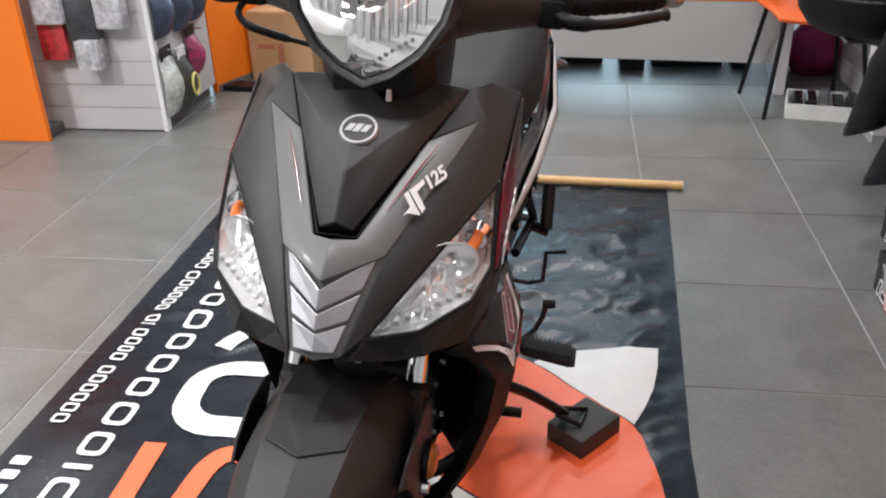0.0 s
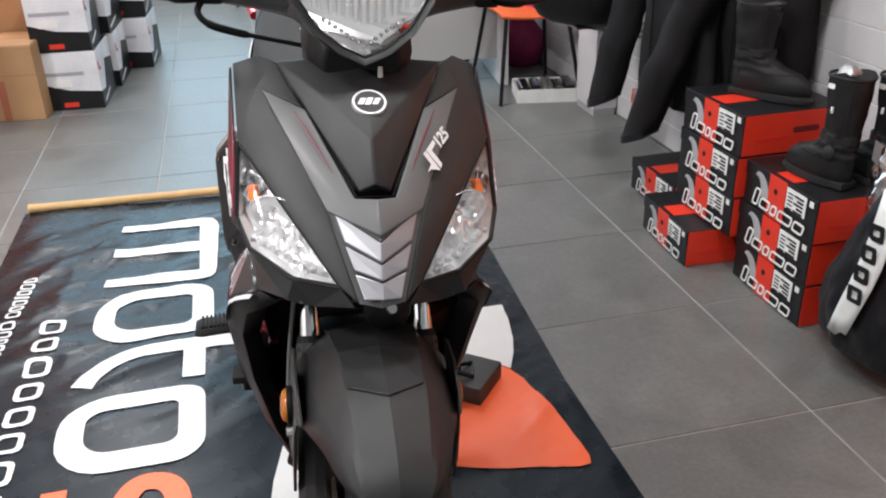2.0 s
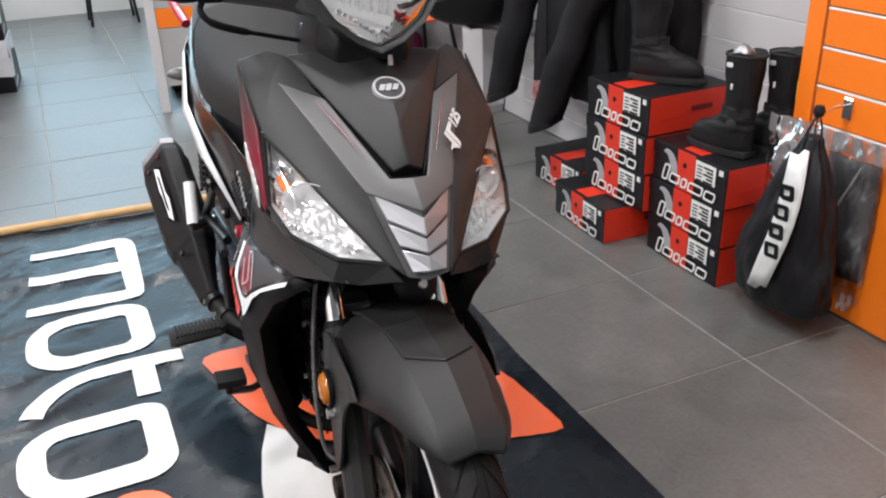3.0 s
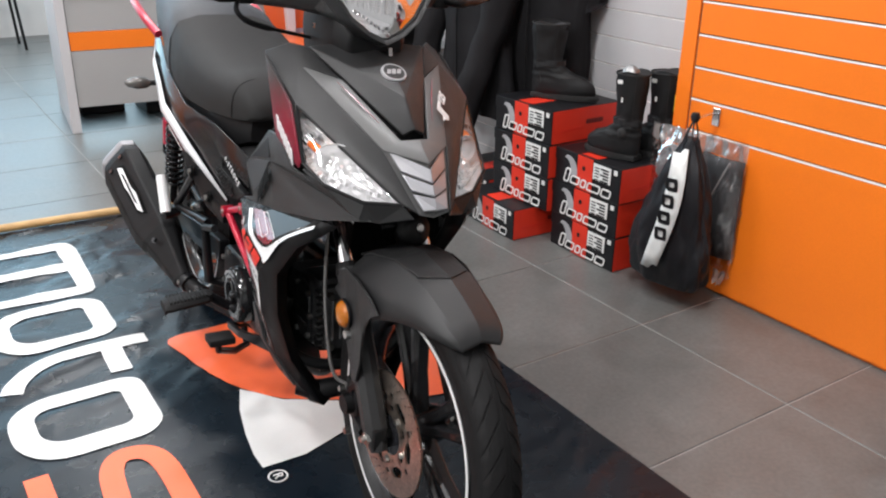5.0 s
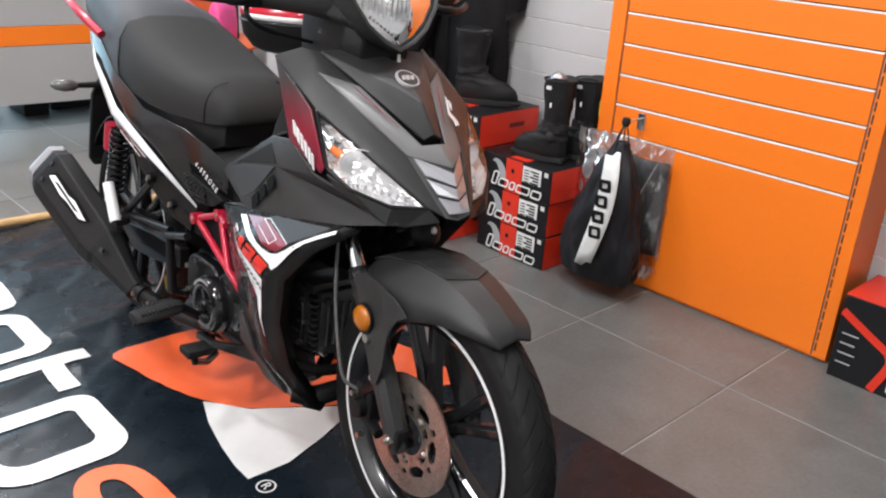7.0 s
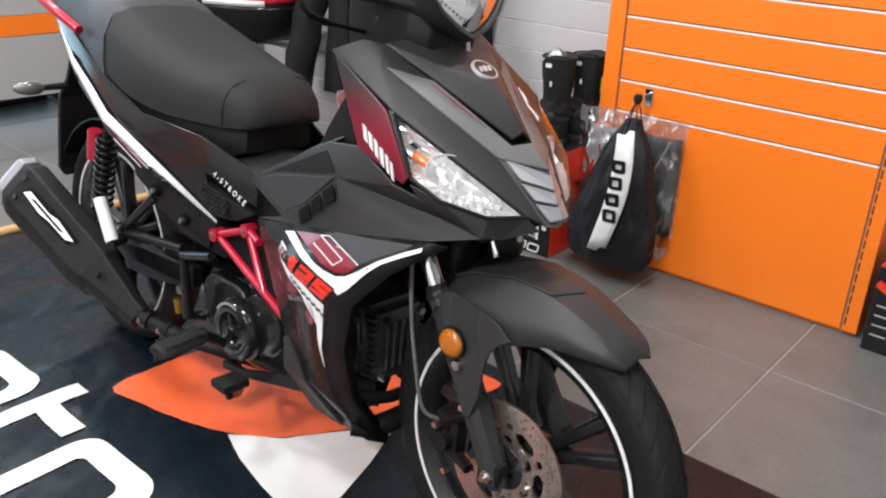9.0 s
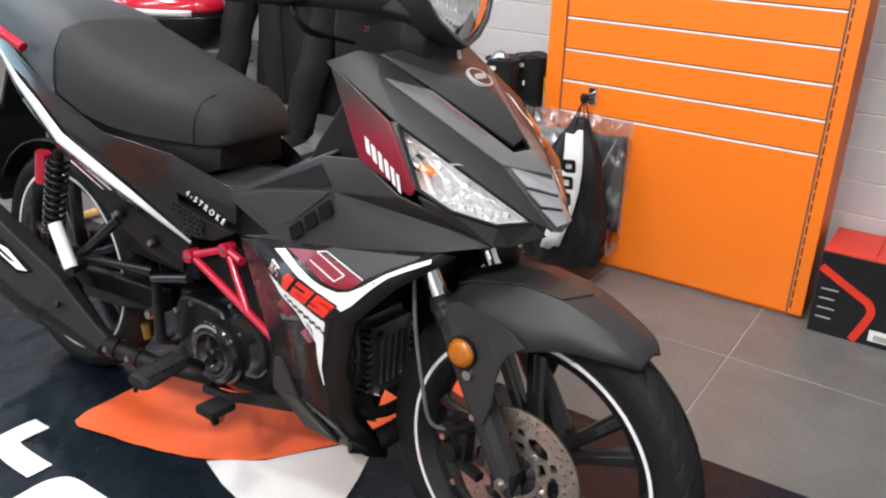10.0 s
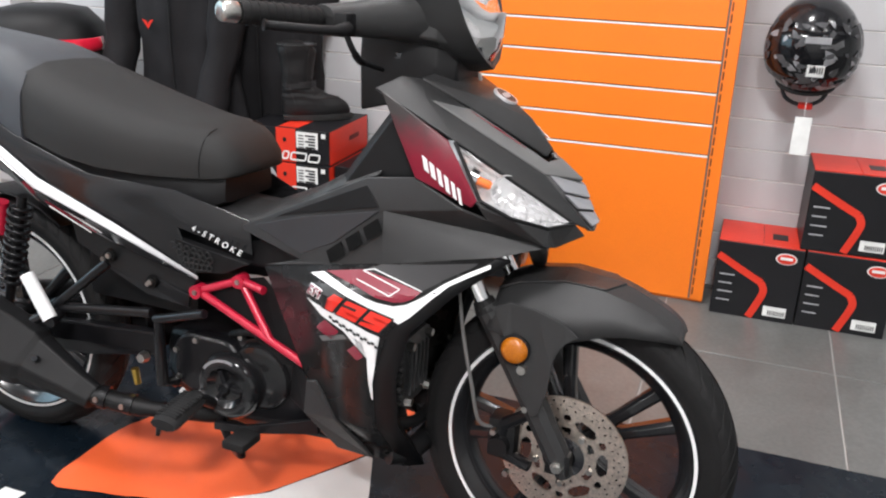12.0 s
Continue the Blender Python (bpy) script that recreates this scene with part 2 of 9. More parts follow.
LENS = clear_lens("clear_lamp_lens")
FILM = clear_lens("clear_plastic_film", (0.95, 0.95, 0.95), 0.20, 0.16)
FILMW = clear_lens("milky_film_fold", (0.90, 0.90, 0.90), 0.45, 0.36)
REDLENS = material("red_lens", (0.5, 0.01, 0.03), 0.12, stain=0.08, coat=0.7)
ALU = material("painted_aluminium", (0.74, 0.74, 0.74), 0.38, stain=0.06, grain=0.05)
CARDB = material("black_decal", (0.012, 0.012, 0.013), 0.4, stain=0.1)


def flank_material():
    """Red paint that fades to grey towards the top, as a sprayed pattern."""
    m = material("red_to_grey_paint", (0.17, 0.008, 0.022), 0.34, spec=0.3, coat=0.05)
    nt = m.node_tree
    co, sp, mr, mx, nz = (nt.nodes.new("ShaderNode" + k) for k in ("TexCoord", "SeparateXYZ", "MapRange", "Mix", "TexNoise"))
    nt.links.new(co.outputs["Object"], sp.inputs[0])
    nt.links.new(co.outputs["Object"], nz.inputs["Vector"])
    nz.inputs["Scale"].default_value = 60.0
    ad = nt.nodes.new("ShaderNodeMath")
    ad.operation = "MULTIPLY_ADD"
    nt.links.new(nz.outputs["Fac"], ad.inputs[0])
    ad.inputs[1].default_value = 0.03
    nt.links.new(sp.outputs["Z"], ad.inputs[2])
    mr.inputs[1].default_value, mr.inputs[2].default_value = 0.785, 0.85
    nt.links.new(ad.outputs[0], mr.inputs[0])
    mx.data_type = "RGBA"
    nt.links.new(mr.outputs[0], mx.inputs[0])
    mx.inputs[6].default_value, mx.inputs[7].default_value = (0.17, 0.008, 0.022, 1), (0.030, 0.026, 0.026, 1)
    nt.links.new(mx.outputs[2], nt.nodes["Principled BSDF"].inputs["Base Color"])
    return m


FLANK = flank_material()


def chevron_material():
    """Silver paint that deepens to grey towards the top, as a sprayed pattern."""
    m = material("silver_to_grey_paint", (0.34, 0.34, 0.36), 0.34, metal=0.55, coat=0.2)
    nt = m.node_tree
    co, sp, mr, mx = (nt.nodes.new("ShaderNode" + k) for k in ("TexCoord", "SeparateXYZ", "MapRange", "Mix"))
    nt.links.new(co.outputs["Object"], sp.inputs[0])
    mr.inputs[1].default_value, mr.inputs[2].default_value = 0.735, 0.775
    nt.links.new(sp.outputs["Z"], mr.inputs[0])
    mx.data_type = "RGBA"
    nt.links.new(mr.outputs[0], mx.inputs[0])
    mx.inputs[6].default_value, mx.inputs[7].default_value = (0.36, 0.36, 0.38, 1), (0.11, 0.11, 0.11, 1)
    nt.links.new(mx.outputs[2], nt.nodes["Principled BSDF"].inputs["Base Color"])
    return m


CHEVM = chevron_material()

# ---- setting ----
def floor_material():
    m = material("floor_tile", (0.136, 0.128, 0.117), 0.34)
    nt = m.node_tree
    b = nt.nodes["Principled BSDF"]
    geo = nt.nodes.new("ShaderNodeNewGeometry")
    oi = nt.nodes.new("ShaderNodeObjectInfo")
    off = nt.nodes.new("ShaderNodeVectorMath")
    off.operation = "ADD"
    sc = nt.nodes.new("ShaderNodeVectorMath")
    sc.operation = "SCALE"
    cmb = nt.nodes.new("ShaderNodeCombineXYZ")
    nt.links.new(oi.outputs["Random"], cmb.inputs[2])
    nt.links.new(cmb.outputs[0], sc.inputs[0])
    sc.inputs["Scale"].default_value = 30.0
    nt.links.new(geo.outputs["Position"], off.inputs[0])
    nt.links.new(sc.outputs[0], off.inputs[1])
    big, fine = (nt.nodes.new("ShaderNodeTexNoise") for _ in range(2))
    big.inputs["Scale"].default_value, big.inputs["Detail"].default_value, big.inputs["Distortion"].default_value = 5.0, 7.0, 1.2
    fine.inputs["Scale"].default_value, fine.inputs["Detail"].default_value = 90.0, 4.0
    for n in (big, fine):
        nt.links.new(off.outputs[0], n.inputs["Vector"])
    cr = nt.nodes.new("ShaderNodeValToRGB")
    e = cr.color_ramp.elements
    e[0].position, e[0].color = 0.28, (0.104, 0.106, 0.101, 1)
    e[1].position, e[1].color = 0.75, (0.145, 0.147, 0.142, 1)
    nt.links.new(big.outputs["Fac"], cr.inputs[0])
    mx = nt.nodes.new("ShaderNodeMix")
    mx.data_type, mx.blend_type = "RGBA", "OVERLAY"
    mx.inputs[0].default_value = 0.28
    nt.links.new(cr.outputs[0], mx.inputs[6])
    nt.links.new(fine.outputs["Fac"], mx.inputs[7])
    nt.links.new(mx.outputs[2], b.inputs["Base Color"])
    mr = nt.nodes.new("ShaderNodeMapRange")
    mr.inputs[3].default_value, mr.inputs[4].default_value = 0.26, 0.46
    nt.links.new(big.outputs["Fac"], mr.inputs[0])
    nt.links.new(mr.outputs[0], b.inputs["Roughness"])
    bp = nt.nodes.new("ShaderNodeBump")
    bp.inputs["Strength"].default_value, bp.inputs["Distance"].default_value = 0.12, 0.001
    nt.links.new(fine.outputs["Fac"], bp.inputs["Height"])
    nt.links.new(bp.outputs["Normal"], b.inputs["Normal"])
    return m


TILE = floor_material()
GROUT = material("pale_grout", (0.31, 0.302, 0.29), 0.8, grain=0.15, grain_scale=300, stain=0.2, stain_scale=3)
WALLP = material("white_wall_paint", (0.62, 0.62, 0.61), 0.7, grain=0.03, grain_scale=250, stain=0.05, stain_scale=1.5, bump=0.1, bump_scale=250)
CEILP = material("pale_grey_ceiling", (0.42, 0.42, 0.42), 0.8, stain=0.04, stain_scale=1.0, bump=0.08, bump_scale=200)
SLATG = material("grey_slatwall_laminate", (0.46, 0.46, 0.47), 0.45, grain=0.04, grain_scale=350, stain=0.05, stain_scale=3, random=0.03)
SLATW = material("pale_grey_laminate", (0.50, 0.49, 0.50), 0.45, grain=0.03, grain_scale=300, stain=0.05, stain_scale=3, random=0.03)
VENTK = material("dark_perforation", (0.016, 0.010, 0.007), 0.6, stain=0.1)
GROOVE = material("brown_groove_core", (0.07, 0.045, 0.03), 0.6, stain=0.1)
DARKG = material("dark_groove", (0.11, 0.11, 0.11), 0.6, stain=0.1)
ORANGE = material("orange_laminate", (0.82, 0.180, 0.009), 0.42, grain=0.03, grain_scale=300, stain=0.04, stain_scale=2.5, random=0.02)
ALUST = material("aluminium_strip", (0.84, 0.81, 0.78), 0.38, metal=0.0, stain=0.1, stain_scale=15)
DESKG = material("grey_desk_laminate", (0.34, 0.335, 0.33), 0.5, grain=0.04, grain_scale=250, stain=0.04, stain_scale=2)
X0, X1, Y0, Y1 = -3.6, 1.5, -2.6, 7.6

floor = tagged(part("floor", bm_box(X0, X1 + 0.1, Y0, Y1, -0.08, -0.0025), GROUT), "grey stone-look floor tiles with pale grout joints", "floor", kind="structure")
ceiling = tagged(part("ceiling", bm_box(X0, X1 + 0.1, Y0, Y1, CEIL, CEIL + 0.1), CEILP), "plain white painted shop ceiling", "ceiling", kind="structure")
bm = bm_box(X0, -2.5, Y1, Y1 + 0.12, 0, CEIL)
bm_box(0.5, X1 + 0.1, Y1, Y1 + 0.12, 0, CEIL, bm)
bm_box(-2.5, 0.5, Y1, Y1 + 0.12, 0, 0.6, bm)
bm_box(-2.5, 0.5, Y1, Y1 + 0.12, 2.6, CEIL, bm)
wall_north = tagged(part("wall_north", bm, WALLP), "pale grey painted back wall with a shop window", "wall", kind="structure")
window_1 = tagged(part("window_1", ring_prism([(-2.5, 0.6), (0.5, 0.6), (0.5, 2.6), (-2.5, 2.6)], [(-2.44, 0.66), (0.44, 0.66), (0.44, 2.54), (-2.44, 2.54)], -0.09, -0.03, Matrix(((1, 0, 0, 0), (0, 0, -1, Y1), (0, 1, 0, 0), (0, 0, 0, 1)))), ALU), "white framed shop window facing the street", "window", kind="structure")
pane = part("pane", bm_box(-2.44, 0.44, Y1 + 0.057, Y1 + 0.063, 0.66, 2.54), LENS, window_1)
pane.visible_shadow = False
wall_south = tagged(part("wall_south", bm_box(X0, X1 + 0.1, Y0 - 0.12, Y0, 0, CEIL), WALLP), "plain white painted wall", "wall", kind="structure")
wall_west = tagged(part("wall_west", bm_box(X0 - 0.12, X0, Y0, Y1, 0, CEIL), WALLP), "plain white painted side wall", "wall", kind="structure")
wall_east = tagged(part("wall_east", bm_box(X1 + 0.016, X1 + 0.12, Y0, Y1, 0, CEIL), DARKG), "grey slatwall of horizontal boards with dark grooves", "wall", kind="structure")

# ceiling lights: a square frame with a white diffuser
LIGHTW = glow("lamp_diffuser", (1.0, 0.97, 0.93), 4.0)
first = None
for lx, ly in ((-1.15, -0.6), (0.35, -0.6), (-1.15, 1.35), (0.35, 1.35), (-1.15, 3.6), (0.35, 3.6), (-1.15, 5.8), (0.35, 5.8), (-2.65, -0.6), (-2.65, 0.7), (-2.65, 3.6)):
    if first is None:
        first = thing("ceiling_light", "square white ceiling light panel with thin frame", "light", group="ceiling lights")
        sq = lambda a: [(-a, -a), (a, -a), (a, a), (-a, a)]
        part("frame", ring_prism(sq(0.31), sq(0.29), -0.03, 0.0), ALU, first)
        part("diffuser", bm_box(-0.29, 0.29, -0.29, 0.29, -0.02, -0.002), LIGHTW, first)
        first.matrix_world = pose(lx, ly, CEIL)
    else:
        copy_thing(first, pose(lx, ly, CEIL))


# ---- banner on the floor ----
def ripple(x, y):
    """Height of the creased banner cloth."""
    far = min(max((y - 1.55) / 0.8, 0.0), 1.0)
    edge = 1.0 - min(max((abs(x + 0.15) - 0.62) / 0.08, 0.0), 1.0)
    a = noise.noise(Vector((x * 3.0 + y * 2.2, y * 7.0 - x * 3.4, 0.3)))
    b = noise.noise(Vector((x * 2.0, y * 2.6, 4.1)))
    c = noise.noise(Vector((x * 9.0 - y * 5.0, y * 11.0, 8.0)))
    side = min(max((x - 0.32) / 0.1, 0.0), 1.0)
    ridge = 0.5 - abs(noise.noise(Vector((x * 3.5 + y * 2.4, y * 8.0 - x * 5.0, 2.7))))
    fine = 0.5 - abs(noise.noise(Vector((x * 9.0 + y * 5.0, y * 15.0 - x * 11.0, 6.3))))
    crease = max(0.0, ridge - 0.25) * (0.013 * far + 0.012 * side + 0.0015) + max(0.0, fine - 0.30) * (0.008 * far + 0.008 * side + 0.001)
    return 0.002 + max(0.0, (0.009 * far + 0.0024 + 0.005 * side) * a * edge + 0.002 * b + 0.003 * far * c + crease * edge + 0.0016)


def banner_right(y):
    return 0.532 + 0.05 * max(0.0, y - 1.75)


def banner_material():
    m = material("banner_vinyl", (0.0044, 0.0082, 0.0130), 0.28, grain=0.10, grain_scale=500, stain=0.10, stain_scale=6, bump=0.1, bump_scale=800, rough_var=0.03, spec=0.25)
    return m


BANV = banner_material()
BANW = material("banner_white_print", (0.67, 0.67, 0.66), 0.42, grain=0.03, grain_scale=400, stain=0.06, stain_scale=8)
BANO = material("banner_orange_print", (0.80, 0.125, 0.036), 0.42, grain=0.03, grain_scale=400, stain=0.07, stain_scale=6)
WOOD = material("pale_pine_wood", (0.56, 0.36, 0.16), 0.5, colour2=(0.45, 0.27, 0.10), stain_scale=18, grain=0.15, grain_scale=120, stretch=(0.15, 1, 1))
banner = thing("floor_banner", "dark vinyl banner with white and orange print laid on floor", "banner")
NX, NY, BY0, BY1 = 130, 330, -0.42, 3.100
verts, faces = [], []
for j in range(NY + 1):
    for i in range(NX + 1):
        y = BY0 + (BY1 - BY0) * j / NY
        x = -0.868 + (banner_right(y) + 0.868) * i / NX
        y += 0.085 * (0.6 - x) / 1.4 * max(0.0, (y - 2.6) / 0.6)
        verts.append((x, y, ripple(x, y)))
for j in range(NY):
    for i in range(NX):
        a = j * (NX + 1) + i
        faces.append((a, a + 1, a + NX + 2, a + NX + 1))
part("cloth", bm_faces(verts, faces), BANV, banner, smooth=60)


def drape(outline, name, mat, lift=0.0030, inner=None):
    """A printed patch that follows the cloth."""
    bm = bmesh.new()
    if inner:
        n = len(outline)
        a = [bm.verts.new((x, y, 0)) for x, y in outline]
        b = [bm.verts.new((x, y, 0)) for x, y in inner]
        for k in range(n):
            bm.faces.new((a[k], a[(k + 1) % n], b[(k + 1) % n], b[k]))
    else:
        bm.faces.new([bm.verts.new((x, y, 0)) for x, y in outline])
        bmesh.ops.triangulate(bm, faces=bm.faces)
    xs, ys = [p[0] for p in outline], [p[1] for p in outline]
    for axis, lo, hi in ((0, min(xs), max(xs)), (1, min(ys), max(ys))):
        k = math.floor(lo / 0.025) + 1
        while k * 0.025 < hi:
            co, no = [0, 0, 0], [0, 0, 0]
            co[axis], no[axis] = k * 0.025, 1
            bmesh.ops.bisect_plane(bm, geom=list(bm.verts) + list(bm.edges) + list(bm.faces), plane_co=co, plane_no=no)
            k += 1
    for v in bm.verts:
        v.co.z = ripple(v.co.x, v.co.y) + lift
    return part(name, bm, mat, banner, smooth=60)


def curve2(points, steps=5, closed=True):
    return [(p.x, p.y) for p in spline([(x, y, 0) for x, y in points], steps, closed)]


def stroke(points, w, steps=5):
    """The outline of a thick pen line."""
    ps = spline([(x, y, 0) for x, y in points], steps)
    left, right = [], []
    for i, p in enumerate(ps):
        d = (ps[min(i + 1, len(ps) - 1)] - ps[max(i - 1, 0)]).normalized()
        n = Vector((-d.y, d.x, 0)) * w / 2
        left.append((p.x + n.x, p.y + n.y))
        right.append((p.x - n.x, p.y - n.y))
    return left + right[::-1]


# large white shapes of the banner mark
def corner_outline(x0, x1, y0, y1, radii, seg=6):
    """A box outline with a radius of its own for each corner, from (x1, y1) on round."""
    out = []
    for (cx, cy, sx, sy, a0), r in zip(((x1, y1, -1, -1, 0), (x0, y1, 1, -1, 90), (x0, y0, 1, 1, 180), (x1, y0, -1, 1, 270)), radii):
        for k in range(seg + 1):
            a = radians(a0 + 90 * k / seg)
            out.append((cx + sx * r + r * math.cos(a), cy + sy * r + r * math.sin(a)))
    return out


for leg in ([(-0.530, 2.954), (-0.533, 2.906), (-0.288, 2.880), (-0.288, 2.9385)], [(-0.537, 2.757), (-0.541, 2.711), (-0.288, 2.698), (-0.288, 2.752)], [(-0.548, 2.572), (-0.551, 2.522), (-0.288, 2.508), (-0.288, 2.566)], [(-0.2875, 2.9385), (-0.2875, 2.508), (-0.277, 2.508), (-0.256, 2.516), (-0.243, 2.536), (-0.238, 2.58), (-0.228, 2.87), (-0.234, 2.905), (-0.250, 2.928), (-0.270, 2.938)]):
    drape(leg, "printed_shape", BANW)
drape(corner_outline(-0.556, -0.250, 2.205, 2.482, (0.07, 0.12, 0.10, 0.06)), "printed_shape", BANW, inner=corner_outline(-0.504, -0.306, 2.262, 2.424, (0.02, 0.06, 0.05, 0.025)))
drape(stroke([(-0.203, 2.141), (-0.30, 2.143), (-0.42, 2.143), (-0.485, 2.118), (-0.530, 2.068), (-0.552, 2.018)], 0.053), "printed_shape", BANW)
drape([(-0.272, 2.116), (-0.274, 2.001), (-0.326, 2.006), (-0.324, 2.116)], "printed_shape", BANW)
drape(corner_outline(-0.582, -0.273, 1.696, 1.971, (0.06, 0.11, 0.12, 0.07)), "printed_shape", BANW, inner=corner_outline(-0.526, -0.330, 1.763, 1.914, (0.02, 0.045, 0.06, 0.03)))
drape(stroke([(-0.322, 1.37), (-0.322, 1.56), (-0.345, 1.632), (-0.395, 1.645), (-0.425, 1.60), (-0.438, 1.49), (-0.455, 1.40), (-0.50, 1.37), (-0.545, 1.40), (-0.556, 1.50), (-0.560, 1.662)], 0.048), "printed_shape", BANO)
# circle mark under the bike
drape(curve2([(-0.157, 2.095), (-0.006, 2.10), (0.06, 2.088), (0.15, 2.062), (0.2, 2.03), (0.30, 1.93), (0.42, 1.82), (0.447, 1.74), (0.462, 1.66), (0.474, 1.56), (0.473, 1.459), (0.38, 1.475), (0.278, 1.499), (0.187, 1.536), (0.10, 1.59), (-0.013, 1.672), (-0.084, 1.77), (-0.125, 1.88), (-0.148, 2.0)], 3), "printed_shape", BANO)
drape([(0.205, 2.03), (0.25, 2.08), (0.38, 2.108), (0.495, 2.115), (0.487, 2.03), (0.472, 1.95), (0.45, 1.88), (0.424, 1.822), (0.36, 1.878), (0.30, 1.934)], "printed_shape", BANW)
drape([(-0.086, 1.763), (-0.118, 1.68), (-0.143, 1.58), (-0.156, 1.50), (-0.157, 1.447), (-0.06, 1.443), (0.05, 1.475), (0.187, 1.528), (0.10, 1.584), (-0.013, 1.666)], "printed_shape", BANW)
ring = lambda r: [(-0.141 + r * math.cos(2 * math.pi * k / 20), 1.405 + r * math.sin(2 * math.pi * k / 20)) for k in range(20)]
drape(ring(0.021), "printed_ring", BANW, inner=ring(0.0175))
part("printed_letter", text_bm("R", 0.030, Matrix.Translation((-0.141, 1.405, 0.0075)) @ pose(0, 0, 0, 0, 0, -90), 0.0004), BANW, banner, "white letter R in a ring")
# lines of small print as plain hollow bars
def print_line(x, y, widths, tall, weight, gap, slant=0.0):
    for w in widths:
        if w > 0:
            cx = x + slant * y
            drape(rounded_outline(cx, y - w / 2, tall, w, 0.25 * min(w, tall), 2), "printed_bar", BANW, inner=rounded_outline(cx, y - w / 2, tall - 2 * weight, max(w - 2 * weight, 0.002), 0.2 * max(w - 2 * weight, 0.002), 2))
        y -= abs(w) + gap


print_line(-0.7445, 2.372, (0.070, 0.070, 0.078, 0.070, 0.074, 0.070, 0.078, 0.072, 0.014, 0.086, 0.078, 0.064), 0.062, 0.0125, 0.026, 0.036)
print_line(-0.8960, 2.640, (0.024, 0.032, 0.030, 0.010, 0.028, 0.028, 0.032, -0.012, 0.034, 0.030, 0.026, 0.026, 0.030, 0.026, -0.012, 0.028, 0.006, -0.008, 0.030, 0.030, 0.024, 0.030, -0.010, 0.030, 0.030, 0.030, 0.030, 0.030, 0.030), 0.038, 0.0065, 0.0075, 0.051)
y = 1.60
for i in range(12):
    drape(rounded_outline(-0.815, y - 0.02, 0.038, 0.026, 0.003, 1), "printed_bar", BANW)
    y -= 0.042

rod = thing("banner_rod", "pale wooden rod at the end of the floor banner", "rod")
part("pole", tube([(-0.835, 3.184, 0.0165), (-0.3, 3.162, 0.0168), (0.2, 3.134, 0.0166), (0.641, 3.107, 0.0168)], 0.0145, 14), WOOD, rod, smooth=50)
part("knob", tube([(-0.855, 3.185, 0.0165), (-0.83, 3.184, 0.0165)], [0.0165, 0.0165], 14), WOOD, rod, "darker wooden end knob", smooth=50)
part("knob", tube([(0.622, 3.108, 0.0168), (0.651, 3.106, 0.0168)], [0.0162, 0.0165], 14), WOOD, rod, smooth=50)

BLOCKM = material("dark_rubber_block", (0.025, 0.024, 0.023), 0.6, grain=0.25, grain_scale=150, stain=0.25, stain_scale=20, bump=0.4, bump_scale=250)
block = thing("stand_block", "worn black rubber block under the side stand", "block", pose(0.319, 1.777, 0.0045, 0, 0, -40))
part("block", round_box(-0.046, 0.046, -0.062, 0.062, 0.0, 0.046, 0.006), BLOCKM, block, smooth=40)

# ---- orange slatwall unit ----
unit = thing("orange_slatwall_unit", "orange laminate display panel with aluminium-lined horizontal grooves", "display panel")
UX = 1.335
part("back_board", bm_box(UX + 0.014, X1 - 0.002, 0.914, 1.766, 0.0, 2.3), ORANGE, unit)
part("side_post", bm_box(UX - 0.004, UX + 0.013, 0.912, 0.951, 0.012, 2.3), ORANGE, unit, bevel=0.0015)
part("side_post", bm_box(UX - 0.004, UX + 0.013, 1.716, 1.768, 0.012, 2.3), ORANGE, unit, bevel=0.0015)
part("post_slot", bm_box(UX + 0.004, UX + 0.0135, 0.951, 0.957, 0.012, 2.3), DARKG, unit, "dark slotted gap")
for k in range(58):
    part("post_perforation", bm_box(UX - 0.0052, UX - 0.004, 0.9435, 0.9475, 0.03 + 0.032 * k, 0.054 + 0.032 * k), VENTK, unit)
part("post_slot", bm_box(UX + 0.004, UX + 0.0135, 1.711, 1.716, 0.012, 2.3), DARKG, unit)
part("lower_board", bm_box(UX, UX + 0.0135, 0.957, 1.711, 0.012, 0.470), ORANGE, unit, bevel=0.001)
z = 0.478
while z < 2.2:
    part("board", bm_box(UX, UX + 0.0135, 0.957, 1.711, z, z + 0.0845), ORANGE, unit, bevel=0.001)
    part("groove", bm_box(UX + 0.008, UX + 0.0135, 0.957, 1.711, z - 0.0040, z), GROOVE, unit, "dark groove shadow gap")
    part("groove_strip", bm_box(UX - 0.0012, UX + 0.0135, 0.957, 1.711, z - 0.0080, z - 0.0036), ALUST, unit, "bright aluminium groove strip")
    z += 0.0925
part("top_rail", bm_box(UX - 0.006, UX + 0.0135, 0.957, 1.711, z, z + 0.05), ALUST, unit)

# ---- the motorcycle (x: its left, y: backwards, z: up; the front axle stands over the origin) ----
BIKE = pose(-0.031, 1.066, -0.003, 0, 4.0, -3.0)
bike = thing("motorcycle", "matte black underbone motorcycle with grey and red panels on side stand", "motorcycle")
AX = 0.282
REAR, REAR_AX = 1.24, 0.27


